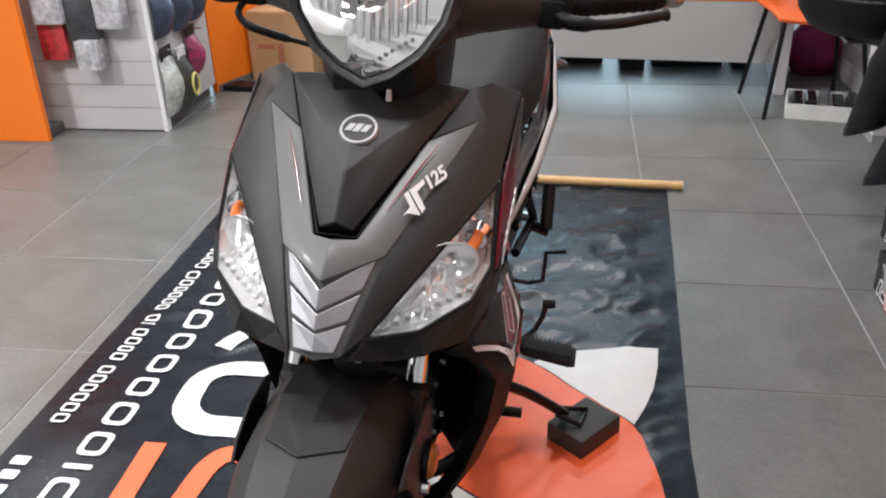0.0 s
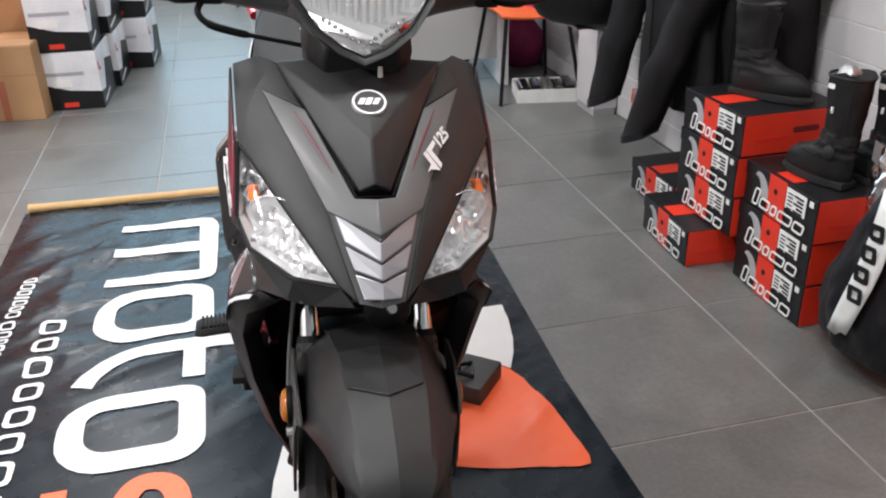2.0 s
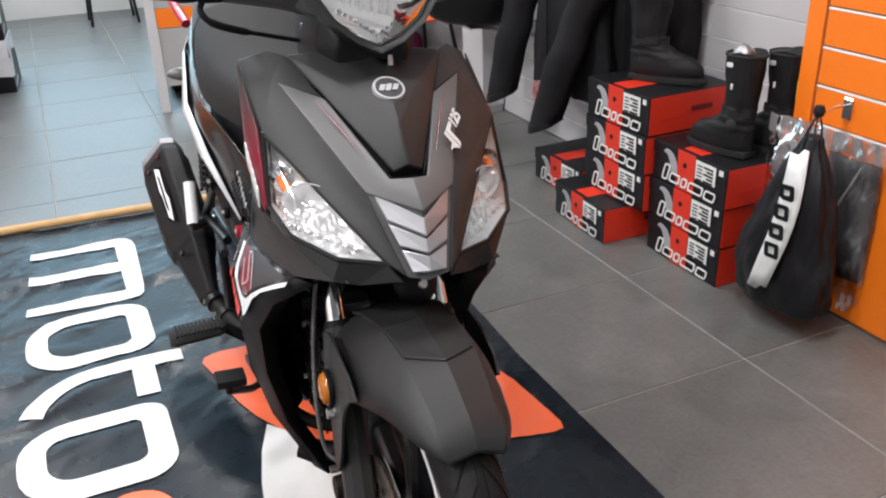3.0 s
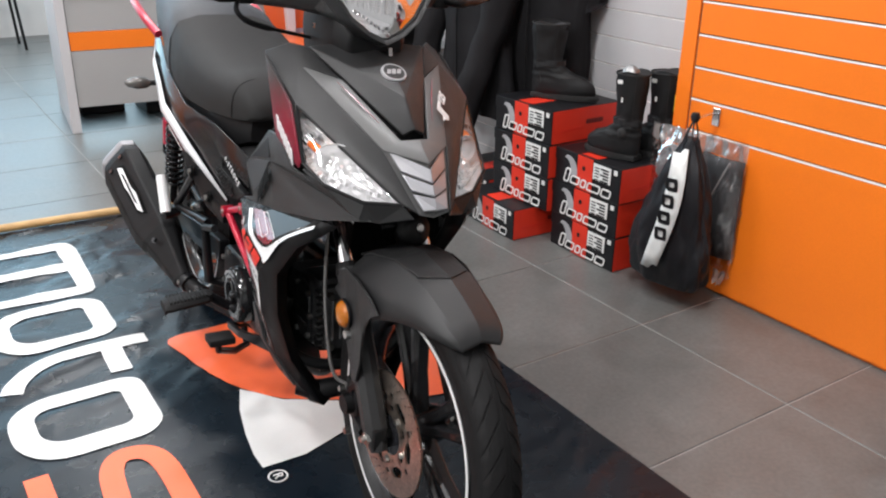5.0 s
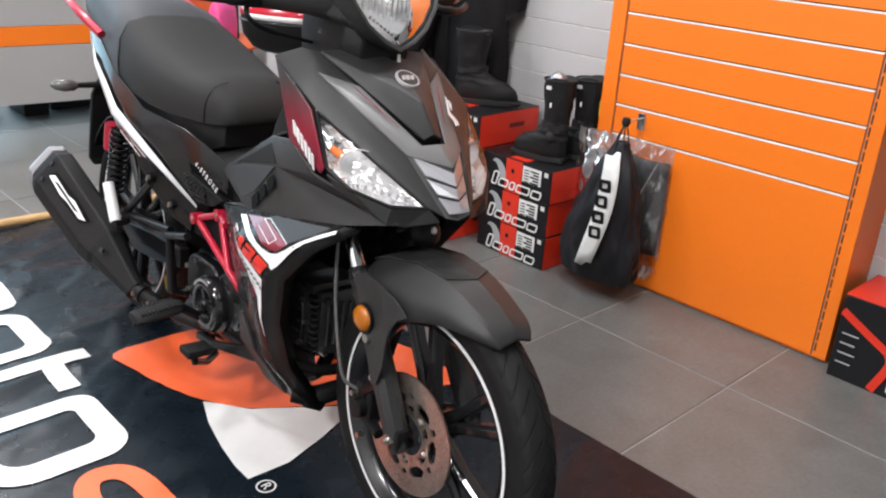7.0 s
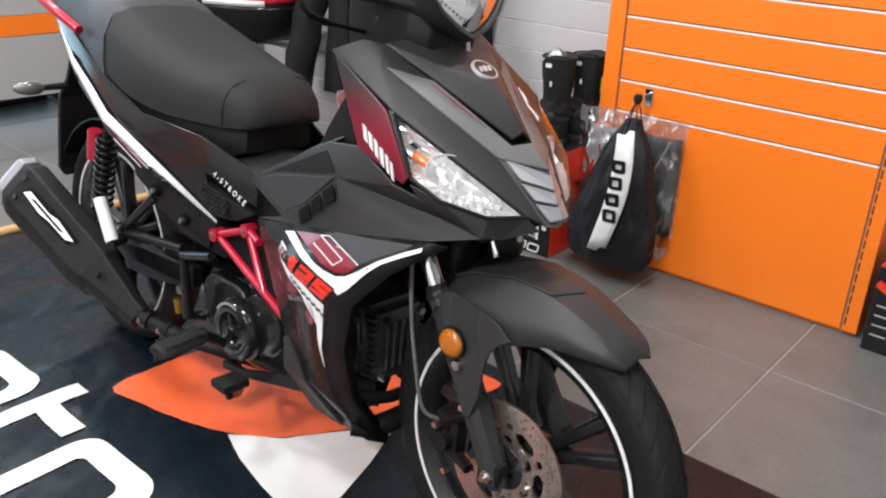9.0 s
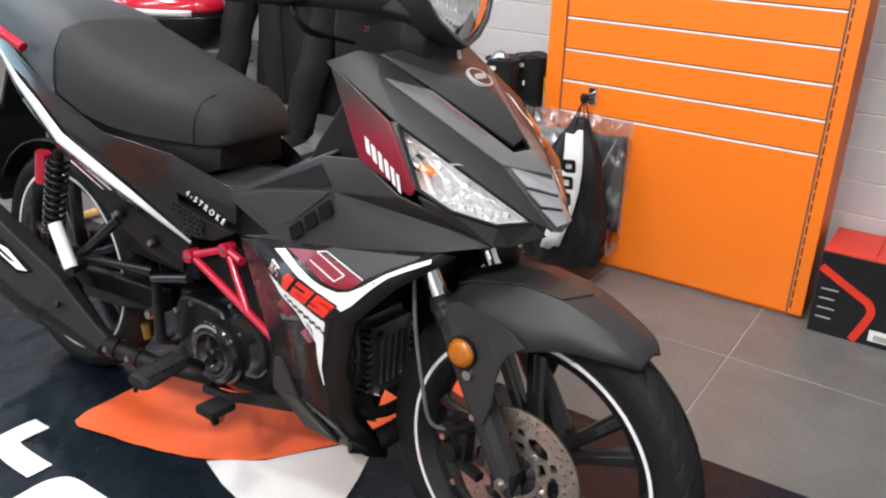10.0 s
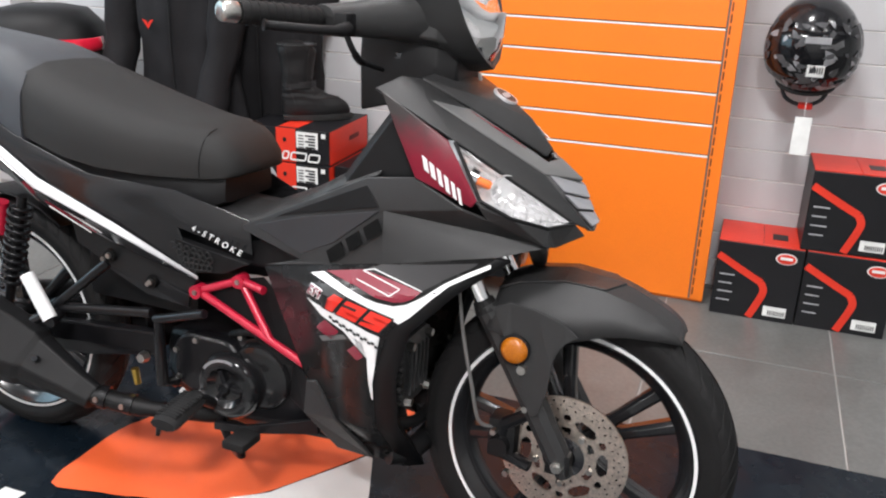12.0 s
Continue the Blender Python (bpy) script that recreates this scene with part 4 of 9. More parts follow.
for s in (-1, 1):
    # black face beside the lamp
    side = panel("cowl_side", [HORN, L_TOP, L_LOW, (0.027, 0.002, 0.665), CHV, G_TOP, V_TOP, (0.128, 0.290, 0.884), (V_KINK[0] + 0.003, V_KINK[1] + 0.004, V_KINK[2] - 0.004)], [(0, 1, 5, 6, 7), (1, 2, 4, 5), (2, 3, 4), (5, 8, 6)], MATTE, s, label="matte black cowl side", smooth=18, bevel=0.0025, solid=0.005)
    # red flank
    RT, RB, RR = (0.1665, 0.306, 0.866), (0.1655, 0.152, 0.709), (0.170, 0.242, 0.742)
    panel("red_flank", [RT, (0.163, 0.196, 0.803), (0.1655, 0.144, 0.720), RB, RR, (0.1705, 0.200, 0.762)], [(0, 1, 5), (0, 5, 4), (1, 2, 3, 5), (5, 3, 4)], FLANK, s, label="dark red flank fading to grey", smooth=30, bevel=0.002, solid=0.004)
    # indicator lamp: bowl, bulb, cells and clear cover
    outline = [L_TOP, lerp3(L_TOP, L_LOW, 0.5), L_LOW, L_B1, L_B2, L_B3, lerp3(L_B3, L_TOP, 0.5)]
    mid = (0.118, 0.105, 0.726)
    lamp = part("front_indicator", bm_faces(sided([lerp3(p, mid, -0.02) for p in outline] + [(p[0] * 0.95 - 0.003, p[1] + 0.022, p[2] - 0.002) for p in outline], s), [(k, (k + 1) % 7, 7 + (k + 1) % 7, 7 + k) for k in range(7)]), REFLECT, bike, "clear front indicator lamp with bright reflector", solid=0.002)
    back = [(p[0] * 0.95 - 0.003, p[1] + 0.018, p[2] - 0.002) for p in outline]
    bmr = bmesh.new()
    bmr.faces.new([bmr.verts.new(p) for p in sided(back, s)])
    bmesh.ops.triangulate(bmr, faces=bmr.faces)
    bmesh.ops.subdivide_edges(bmr, edges=bmr.edges, cuts=13, use_grid_fill=True)
    for v in bmr.verts:
        v.co.y += 0.006 * noise.noise(v.co * 60) + 0.0035 * noise.noise(v.co * 260)
    part("reflector", bmr, REFLECT, lamp, "faceted mirror reflector")
    part("bulb", tube(spline([(s * 0.143, 0.156, 0.746), (s * 0.140, 0.144, 0.742), (s * 0.136, 0.134, 0.738)], 4), [0.0068] * 8 + [0.004], 14), BULB, lamp, "orange bulb", smooth=60)
    part("bulb_seat", tube([(s * 0.142, 0.164, 0.748), (s * 0.1405, 0.153, 0.7455)], [0.017, 0.0135], 18), CHROME, lamp, smooth=60)
    bowl = lambda r, dy: [(s * (0.119 + 0.030 * r * math.cos(a) - 0.004 * r * math.sin(a)), 0.121 + dy + 0.42 * 0.030 * r * math.cos(a), 0.730 + 0.024 * r * math.sin(a) + 0.004 * r * math.cos(a)) for a in (2 * math.pi * k / 24 for k in range(24))]
    part("bowl_reflector", loft([bowl(1.0, -0.004), bowl(0.80, 0.002), bowl(0.45, 0.008), bowl(0.08, 0.010)], caps=False), REFLECT, lamp, "round chrome reflector bowl", smooth=60, solid=0.001)
    for k in range(8):
        t = k / 8
        p = Vector(lerp3((0.143, 0.106, 0.704), (0.066, 0.040, 0.684), t))
        part("lamp_cell", round_box(s * p.x - 0.0036, s * p.x + 0.0036, p.y - 0.001, p.y + 0.010, p.z - 0.0032, p.z + 0.0046, 0.0012, 1), REFLECT, lamp)
    cov = part("clear_cover", bm_faces(sided(outline + [(mid[0] + 0.012, mid[1] - 0.016, mid[2] + 0.001)], s), [(k, (k + 1) % 7, 7) for k in range(7)]), LENS, lamp, smooth=70)
    cov.visible_shadow = False
    part("lamp_rim", tube(sided([outline[2], outline[3], outline[4], outline[5]], s), 0.0032, 6), MATTE2, lamp)
    part("lamp_rim", tube(sided([outline[5], outline[6], outline[0]], s), 0.003, 6), MATTE2, lamp)
    part("lamp_rim", tube(sided([outline[0], outline[1], outline[2]], s), 0.0026, 6), MATTE2, lamp)
    # chin under the lamp
    panel("chin", [L_LOW, L_B1, L_B2, (0.163, 0.142, 0.712), (0.150, 0.130, 0.688), (0.108, 0.050, 0.650), (0.075, 0.044, 0.642), (0.030, 0.010, 0.656)], [(0, 1, 6, 7), (1, 2, 5, 6), (2, 3, 4, 5)], MATTE, s, bevel=0.002)
    # knee shroud in three facets
    S1, S2, S3 = (0.150, 0.330, 0.728), (0.170, 0.165, 0.706), (0.088, 0.040, 0.648)
    KC, KB, S5, S6 = (0.157, 0.292, 0.681), (0.134, 0.462, 0.566), (0.136, 0.530, 0.545), (0.098, 0.610, 0.590)
    S4 = (0.140, 0.116, 0.631)
    shroud = panel("knee_shroud", [S1, S2, S3, S4, S5, KB, KC, S6, (0.152, 0.30, 0.590), (0.165, 0.245, 0.742)], [(6, 2, 3, 8), (6, 8, 4, 5), (0, 9, 1, 6), (1, 2, 6), (7, 0, 6, 5)], MATTE, s, label="matte black knee shroud", smooth=14, bevel=0.003, solid=0.005)
    def on_shroud(outline, lift):
        return [(0.135 - 0.2047 * (y - 0.423) - 0.0686 * (z - 0.641) + lift, y, z) for y, z in outline]

    panel("shroud_insert", on_shroud([(0.567, 0.604), (0.466, 0.638), (0.305, 0.679), (0.392, 0.610), (0.458, 0.577)], 0.0028), [(0, 1, 2, 3, 4)], material("slate_grey_plastic", (0.022, 0.024, 0.027), 0.34, grain=0.1, grain_scale=900, stain=0.1) if s < 0 else bpy.data.materials["slate_grey_plastic"], s, shroud, "smooth slate-grey insert", solid=0.002, bevel=0.0006)
    panel("shroud_recess", on_shroud([(0.520, 0.628), (0.470, 0.643), (0.306, 0.685), (0.330, 0.716)], 0.0026), [(0, 1, 2, 3)], MATTE2, s, shroud, solid=0.002, bevel=0.0008)
    for t0, t1 in ((0.0, 0.28), (0.36, 0.60), (0.68, 0.94)):
        a, b = (0.405 - 0.105 * t0, 0.594 + 0.078 * t0), (0.405 - 0.105 * t1, 0.594 + 0.078 * t1)
        # flat raised patch; the slot's dark depth is only in its colour
        panel("shroud_vent", on_shroud([a, b, (b[0] - 0.010, b[1] - 0.019), (a[0] - 0.010, a[1] - 0.019)], 0.0040), [(0, 1, 2, 3)], VOIDM, s, shroud, "flat near-black patch painted as vent slot shade", solid=0.001, bevel=0)
    # lower cowl with a wheel-side arch
    P0, P2, P3, P4, P5 = (0.136, 0.528, 0.543), (0.140, 0.117, 0.629), (0.180, 0.195, 0.570), (0.188, 0.268, 0.495), (0.174, 0.298, 0.40)
    P6, P7, P8, P9, P10, PM, PT = (0.143, 0.304, 0.30), (0.085, 0.272, 0.203), (0.098, 0.40, 0.214), (0.128, 0.452, 0.285), (0.137, 0.442, 0.352), (0.182, 0.372, 0.530), (0.152, 0.32, 0.588)
    facets = [(P0, PT, PM), (PT, P2, P3), (PT, P3, PM), (PM, P3, P4), (P0, PM, P10), (PM, P4, P5), (PM, P5, P10), (P10, P5, P6), (P10, P6, P9), (P9, P6, P7), (P9, P7, P8)]
    pool = [P0, P2, P3, P4, P5, P6, P7, P8, P9, P10, PM, PT]
    cowl = panel("lower_cowl", pool, [tuple(pool.index(q) for q in f) for f in facets], COWLM, s, label="dark lower side cowl with red and white graphics", smooth=24, bevel=0.0, solid=0.005)
    edge = [P2, P3, P4, P5, P6, P7]
    inner = [(0.075, 0.145, 0.612), (0.105, 0.205, 0.560), (0.118, 0.262, 0.490), (0.112, 0.282, 0.40), (0.088, 0.282, 0.30), (0.035, 0.262, 0.21)]
    inner = [lerp3(a, b, 0.62) for a, b in zip(edge, inner)]
    fore = [lerp3(a, b, 0.45) for a, b in zip(edge, inner)]
    fore = [(q[0], q[1] - 0.026, q[2]) for q in fore]
    inner = [(q[0], q[1] - 0.010, q[2]) for q in inner]
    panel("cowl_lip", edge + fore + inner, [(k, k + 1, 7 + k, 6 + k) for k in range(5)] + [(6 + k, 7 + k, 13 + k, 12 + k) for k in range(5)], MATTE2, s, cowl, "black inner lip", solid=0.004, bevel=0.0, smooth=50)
    part("belly_hoop", tube(spline(sided([(0.100, 0.300, 0.226), (0.070, 0.276, 0.222), (0.035, 0.266, 0.226), (0.0, 0.264, 0.228)], s), 4), 0.020, 12), MATTE2, cowl, "black belly hoop", smooth=50)
    part("belly_bar", tube(spline(sided([(0.125, 0.300, 0.310), (0.090, 0.286, 0.285), (0.045, 0.274, 0.272), (0.0, 0.272, 0.270)], s), 4), 0.011, 10), MATTE2, cowl, smooth=50)
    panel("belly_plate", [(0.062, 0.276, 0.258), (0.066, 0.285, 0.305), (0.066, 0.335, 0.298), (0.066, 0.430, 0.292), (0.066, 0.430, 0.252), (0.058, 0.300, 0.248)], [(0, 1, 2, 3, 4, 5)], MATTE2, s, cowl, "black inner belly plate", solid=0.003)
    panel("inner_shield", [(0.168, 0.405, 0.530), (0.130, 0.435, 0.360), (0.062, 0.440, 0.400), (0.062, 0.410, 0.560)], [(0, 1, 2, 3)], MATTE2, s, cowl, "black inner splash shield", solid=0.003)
    panel("cowl_keel", [P8, P9, P10, (0.09, 0.50, 0.36), (0.08, 0.52, 0.28), (0.06, 0.46, 0.21)], [(0, 1, 4, 5), (1, 2, 3, 4)], MATTE2, s, cowl, bevel=0.002)
    panel("cowl_ridge", [P10, P9, P8, lerp3(P8, P7, 0.55), lerp3(P9, P6, 0.45), lerp3(P10, P5, 0.16)], [(0, 1, 4, 5), (1, 2, 3, 4)], MATTE, s, cowl, solid=0.012, bevel=0.002)
    part("lip_bolt", tube(sided([(0.140, 0.292, 0.36), (0.146, 0.286, 0.36)], s), [0.006, 0.005], 8), STEEL, cowl)

    # graphics follow the facets, a hair above them; outlines in (y, z)
    def decal(name, outline, mat, label="", lift=0.0036):
        bm = bmesh.new()
        bm.faces.new([bm.verts.new((0, y, z)) for y, z in outline])
        bmesh.ops.triangulate(bm, faces=bm.faces)
        for axis in (1, 2):
            vals = [q[axis - 1] for q in outline]
            k = math.floor(min(vals) / 0.008) + 1
            while k * 0.008 < max(vals):
                co, no = [0, 0, 0], [0, 0, 0]
                co[axis], no[axis] = k * 0.008, 1
                bmesh.ops.bisect_plane(bm, geom=list(bm.verts) + list(bm.edges) + list(bm.faces), plane_co=co, plane_no=no)
                k += 1
        for v in bm.verts:
            best = None
            for a, b, c in facets:
                d = (b[1] - a[1]) * (c[2] - a[2]) - (c[1] - a[1]) * (b[2] - a[2])
                u = ((v.co.y - a[1]) * (c[2] - a[2]) - (c[1] - a[1]) * (v.co.z - a[2])) / d
                w = ((b[1] - a[1]) * (v.co.z - a[2]) - (v.co.y - a[1]) * (b[2] - a[2])) / d
                out = max(0.0, -u, -w, u + w - 1)
                if best is None or out < best[0]:
                    best = (out, a[0] + u * (b[0] - a[0]) + w * (c[0] - a[0]))
            v.co.x = s * (best[1] + lift)
        return part(name, bm, mat, cowl, label)

    decal("white_graphic", [(0.428, 0.555), (0.403, 0.562), (0.358, 0.552), (0.324, 0.545), (0.290, 0.539), (0.262, 0.539), (0.240, 0.546), (0.215, 0.562), (0.185, 0.586), (0.150, 0.607), (0.121, 0.622), (0.119, 0.617), (0.150, 0.600), (0.177, 0.584), (0.205, 0.556), (0.232, 0.527), (0.250, 0.513), (0.275, 0.521), (0.300, 0.527), (0.330, 0.535), (0.365, 0.543)], WHITED, "white swoosh graphic")
    decal("red_graphic", [(0.398, 0.564), (0.360, 0.573), (0.328, 0.580), (0.270, 0.575), (0.219, 0.569), (0.231, 0.556), (0.245, 0.549), (0.262, 0.545), (0.291, 0.546), (0.336, 0.556)], REDP, "dark red graphic")
    decal("grey_graphic", [(0.322, 0.583), (0.300, 0.592), (0.215, 0.606), (0.140, 0.620), (0.150, 0.612), (0.185, 0.592), (0.217, 0.571), (0.270, 0.577)], SLATEG, "dark grey graphic")
    for a, b in (((0.328, 0.579), (0.255, 0.566)), ((0.255, 0.566), (0.270, 0.554)), ((0.270, 0.554), (0.336, 0.5655)), ((0.309, 0.5845), (0.217, 0.5705)), ((0.328, 0.579), (0.309, 0.5845))):
        n = Vector((-(b[1] - a[1]), b[0] - a[0])).normalized() * 0.0007
        decal("outline_graphic", [(a[0] + n.x, a[1] + n.y), (b[0] + n.x, b[1] + n.y), (b[0] - n.x, b[1] - n.y), (a[0] - n.x, a[1] - n.y)], WHITED, "thin white outline", 0.0046)
    decal("white_graphic", [(0.430, 0.517), (0.416, 0.512), (0.366, 0.505), (0.306, 0.488), (0.282, 0.484), (0.291, 0.458), (0.2915, 0.43), (0.2985, 0.391), (0.301, 0.36), (0.304, 0.36), (0.306, 0.388), (0.307, 0.439), (0.316, 0.465), (0.352, 0.477), (0.397, 0.493), (0.415, 0.506)], WHITED, "white swoosh graphic")
    for k in range(7):
        y0 = 0.378 - 0.0135 * k
        for j in (0, 1):
            zc = 0.499 - 0.0043 * k - 0.0052 * j
            yy = y0 - 0.0065 * j
            decal("checker_graphic", [(yy, zc), (yy - 0.006, zc - 0.0018), (yy - 0.0045, zc - 0.0068), (yy + 0.0015, zc - 0.005)], CARDB, "black checks", 0.0046)
    decal("dark_red_graphic", [(0.411, 0.466), (0.389, 0.487), (0.361, 0.473), (0.379, 0.452)], REDP)
    decal("dark_red_graphic", [(0.347, 0.442), (0.329, 0.457), (0.313, 0.440), (0.327, 0.429)], REDP)
    decal("grey_graphic", [(0.405, 0.452), (0.352, 0.470), (0.345, 0.464), (0.398, 0.444)], GREYP)

    # red number with a pale edge, and small letters
    def letters(name, words, size, c, along, lift, mat, label, shear, bold=0.0, wide=1.0):
        gx = Vector((0, along[0], along[1])).normalized() * (-s)
        gn = Vector((s, 0.08, 0.10)).normalized()
        gy = gn.cross(gx).normalized()
        gx = gy.cross(gn).normalized()
        bm = text_bm(words, size, Matrix((*[(gx[i], gy[i], gn[i], 0.0) for i in range(3)], (0, 0, 0, 1))), 0.0, shear, wide, bold)
        for v in bm.verts:
            y, z = v.co.y + c[0], v.co.z + c[1]
            best = None
            for a, b, cc in facets:
                d = (b[1] - a[1]) * (cc[2] - a[2]) - (cc[1] - a[1]) * (b[2] - a[2])
                u = ((y - a[1]) * (cc[2] - a[2]) - (cc[1] - a[1]) * (z - a[2])) / d
                w = ((b[1] - a[1]) * (z - a[2]) - (y - a[1]) * (b[2] - a[2])) / d
                out = max(0.0, -u, -w, u + w - 1)
                if best is None or out < best[0]:
                    best = (out, a[0] + u * (b[0] - a[0]) + w * (cc[0] - a[0]))
            v.co = (s * (best[1] + lift), y, z)
        return part(name, bm, mat, cowl, label)

    quad = ((0.371, 0.5385), (0.262, 0.5185), (0.284, 0.4930), (0.392, 0.5105)) if s < 0 else ((0.262, 0.5300), (0.371, 0.5300), (0.392, 0.5020), (0.284, 0.5020))

    def on_quad(u, v):
        top = [quad[0][i] + (quad[1][i] - quad[0][i]) * u for i in (0, 1)]
        low = [quad[3][i] + (quad[2][i] - quad[3][i]) * u for i in (0, 1)]
        return (low[0] + (top[0] - low[0]) * v, low[1] + (top[1] - low[1]) * v)

    one = ((0.06, 0.0), (0.06, 0.66), (0.0, 0.66), (0.03, 1.0), (0.20, 1.0), (0.20, 0.0))
    two = ((0.27, 1.0), (0.61, 1.0), (0.61, 0.39), (0.39, 0.39), (0.39, 0.24), (0.61, 0.24), (0.61, 0.0), (0.27, 0.0), (0.27, 0.61), (0.49, 0.61), (0.49, 0.76), (0.27, 0.76))
    five = ((0.67, 1.0), (1.01, 1.0), (1.01, 0.76), (0.79, 0.76), (0.79, 0.61), (1.01, 0.61), (1.01, 0.0), (0.67, 0.0), (0.67, 0.24), (0.89, 0.24), (0.89, 0.39), (0.67, 0.39))
    for figure in (one, two, five):
        us, vs = [q[0] for q in figure], [q[1] for q in figure]
        box = ((min(us) - 0.022, -0.09), (max(us) + 0.022, -0.09), (max(us) + 0.022, 1.09), (min(us) - 0.022, 1.09))
        decal("number_edge", [on_quad(*q) for q in box], CARDB, "black edge of number", 0.0048)
        decal("number_graphic", [on_quad(*q) for q in figure], REDTEXT, "large red number 125", 0.0060)
    letters("small_edge", "EFI", 0.023, (0.4115, 0.531), (-0.055, -0.011), 0.0052, WHITED, "white edge of letters", 0.2, 0.0016)
    letters("small_graphic", "EFI", 0.023, (0.4115, 0.531), (-0.055, -0.011), 0.0062, REDP, "small red letters EFI", 0.2, 0.0002)
    # slanted white bars on the red flank
    fx = Vector((0.0, -0.080, -0.056)).normalized()
    fz = Vector((0.0, 0.30, 0.95)).normalized()
    for u0, u1, v0, v1 in ((0.000, 0.009, 0.001, 0.024), (0.014, 0.023, 0.000, 0.024), (0.029, 0.037, -0.001, 0.025), (0.043, 0.051, -0.002, 0.024), (0.057, 0.064, -0.002, 0.024), (0.069, 0.075, -0.003, 0.023)):
        c0 = Vector((0.0, 0.226, 0.757))
        pts = [c0 + fx * (u + 0.12 * v) + fz * v for u, v in ((u0, v0), (u1, v0), (u1, v1), (u0, v1))]
        panel("white_mark", [(0.1728 + 0.035 * (p.y - 0.2) + 0.004 * (p.z - 0.74), p.y, p.z) for p in pts], [(0, 1, 2, 3)], WHITED, s, bike, "plain white mark", solid=0.002, bevel=0)

# model mark on the grey panel, left of the rider
mk = Matrix.Translation((0.0815, 0.138, 0.7975)) @ Euler((radians(42), radians(16), radians(20))).to_matrix().to_4x4() @ pose(0, 0, 0, 0, 0, 48)
for o in ([(-0.036, -0.006), (-0.029, -0.007), (-0.019, -0.017), (-0.012, 0.012), (-0.018, 0.012), (-0.022, -0.003)], [(-0.016, -0.016), (-0.009, -0.014), (-0.004, 0.006), (0.010, 0.008), (0.012, 0.013), (-0.010, 0.012)]):
    part("model_mark", prism(o, 0.0015, 0.0026, mk), WHITED, bike, "white slanted model mark")
part("displacement_number", text_bm("125", 0.021, mk @ Matrix.Translation((0.024, 0.006, 0.002)), 0.0005, 0.3, 1.0, 0.0006), WHITED, bike, "small white number 125")

# body behind the cowls
hull = []
for y, w, z0, z1 in ((0.10, 0.07, 0.665, 0.77), (0.18, 0.125, 0.655, 0.82), (0.30, 0.135, 0.60, 0.862), (0.36, 0.13, 0.55, 0.78), (0.45, 0.105, 0.50, 0.66), (0.60, 0.085, 0.49, 0.60), (0.75, 0.085, 0.47, 0.63)):
    hull.append([(-w, y, z0 + 0.03), (-w * 0.7, y, z0), (w * 0.7, y, z0), (w, y, z0 + 0.03), (w, y, z1 - 0.04), (w * 0.6, y, z1), (-w * 0.6, y, z1), (-w, y, z1 - 0.04)])
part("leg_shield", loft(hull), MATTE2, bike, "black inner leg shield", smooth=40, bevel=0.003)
deck = []
for y, w, z in ((0.315, 0.150, 0.738), (0.40, 0.135, 0.700), (0.50, 0.115, 0.640), (0.60, 0.098, 0.596), (0.70, 0.105, 0.60)):
    deck.append([(-w, y, z - 0.006), (-w * 0.5, y, z + 0.012), (0, y, z + 0.02), (w * 0.5, y, z + 0.012), (w, y, z - 0.006)])
part("step_cover", loft(deck, closed_ring=False), MATTE, bike, "matte black step-through cover", smooth=30, solid=0.004)

# ---- headlamp and handlebar ----
def head_ring(k, dy, dz=0.0):
    half = [(0.0, 0.196, 0.903), (0.028, 0.198, 0.915), (0.056, 0.205, 0.936), (0.078, 0.215, 0.968), (0.092, 0.234, 1.020), (0.076, 0.256, 1.064), (0.0, 0.266, 1.080)]
    full = half + [(-x, y, z) for x, y, z in half[-2:0:-1]]
    return [(x * k, y + dy, 0.985 + (z - 0.985) * k + dz) for x, y, z in full]


n = 12
part("headlamp_cowl", loft([head_ring(1.03, 0.0), head_ring(1.10, -0.004), head_ring(1.16, 0.02), head_ring(1.16, 0.07), head_ring(0.95, 0.135, -0.004)], caps=False), MATTE, bike, "matte black headlamp cowl", smooth=35, solid=0.004)
bmr = loft([head_ring(1.0, 0.004), head_ring(0.9, 0.018), head_ring(0.72, 0.030), head_ring(0.5, 0.036), head_ring(0.26, 0.038), head_ring(0.05, 0.038)], caps=True)
bmesh.ops.subdivide_edges(bmr, edges=bmr.edges, cuts=7, use_grid_fill=True)
for v in bmr.verts:
    if abs(v.co.x) < 0.088:
        v.co.y += 0.006 * noise.noise(Vector((v.co.x * 95, 0.0, v.co.z * 26))) + 0.004 * noise.noise(v.co * 130) + 0.0045 * noise.noise(Vector((v.co.x * 230, 3.0, v.co.z * 150))) + 0.004
lamp = part("headlamp", bmr, REFLECT, bike, "clear headlamp with faceted bright reflector")
cv = [head_ring(1.0, 0.0), head_ring(0.75, -0.012), head_ring(0.4, -0.018), head_ring(0.05, -0.02)]
cov = part("clear_cover", loft(cv), LENS, lamp, smooth=70)
cov.visible_shadow = False
part("bulb_cap", tube([(0, 0.262, 0.985), (0, 0.225, 0.982)], [0.018, 0.013], 16), CHROME, lamp, smooth=50)
for k in range(13):
    x = -0.06 + 0.01 * k
    zc = 0.918 + abs(x) * 0.5 + 0.012 * (k % 2)
    part("lamp_flute", round_box(x - 0.0036, x + 0.0036, 0.214 + abs(x) * 0.12, 0.222 + abs(x) * 0.12, zc, zc + 0.085, 0.0016, 1), REFLECT, lamp)
for k in range(15):
    x = -0.049 + 0.007 * k
    part("lamp_flute", round_box(x - 0.0024, x + 0.0024, 0.206 + abs(x) * 0.16, 0.212 + abs(x) * 0.16, 0.912 + abs(x) * 0.62, 0.917 + abs(x) * 0.62, 0.001, 1), CHROME, lamp)
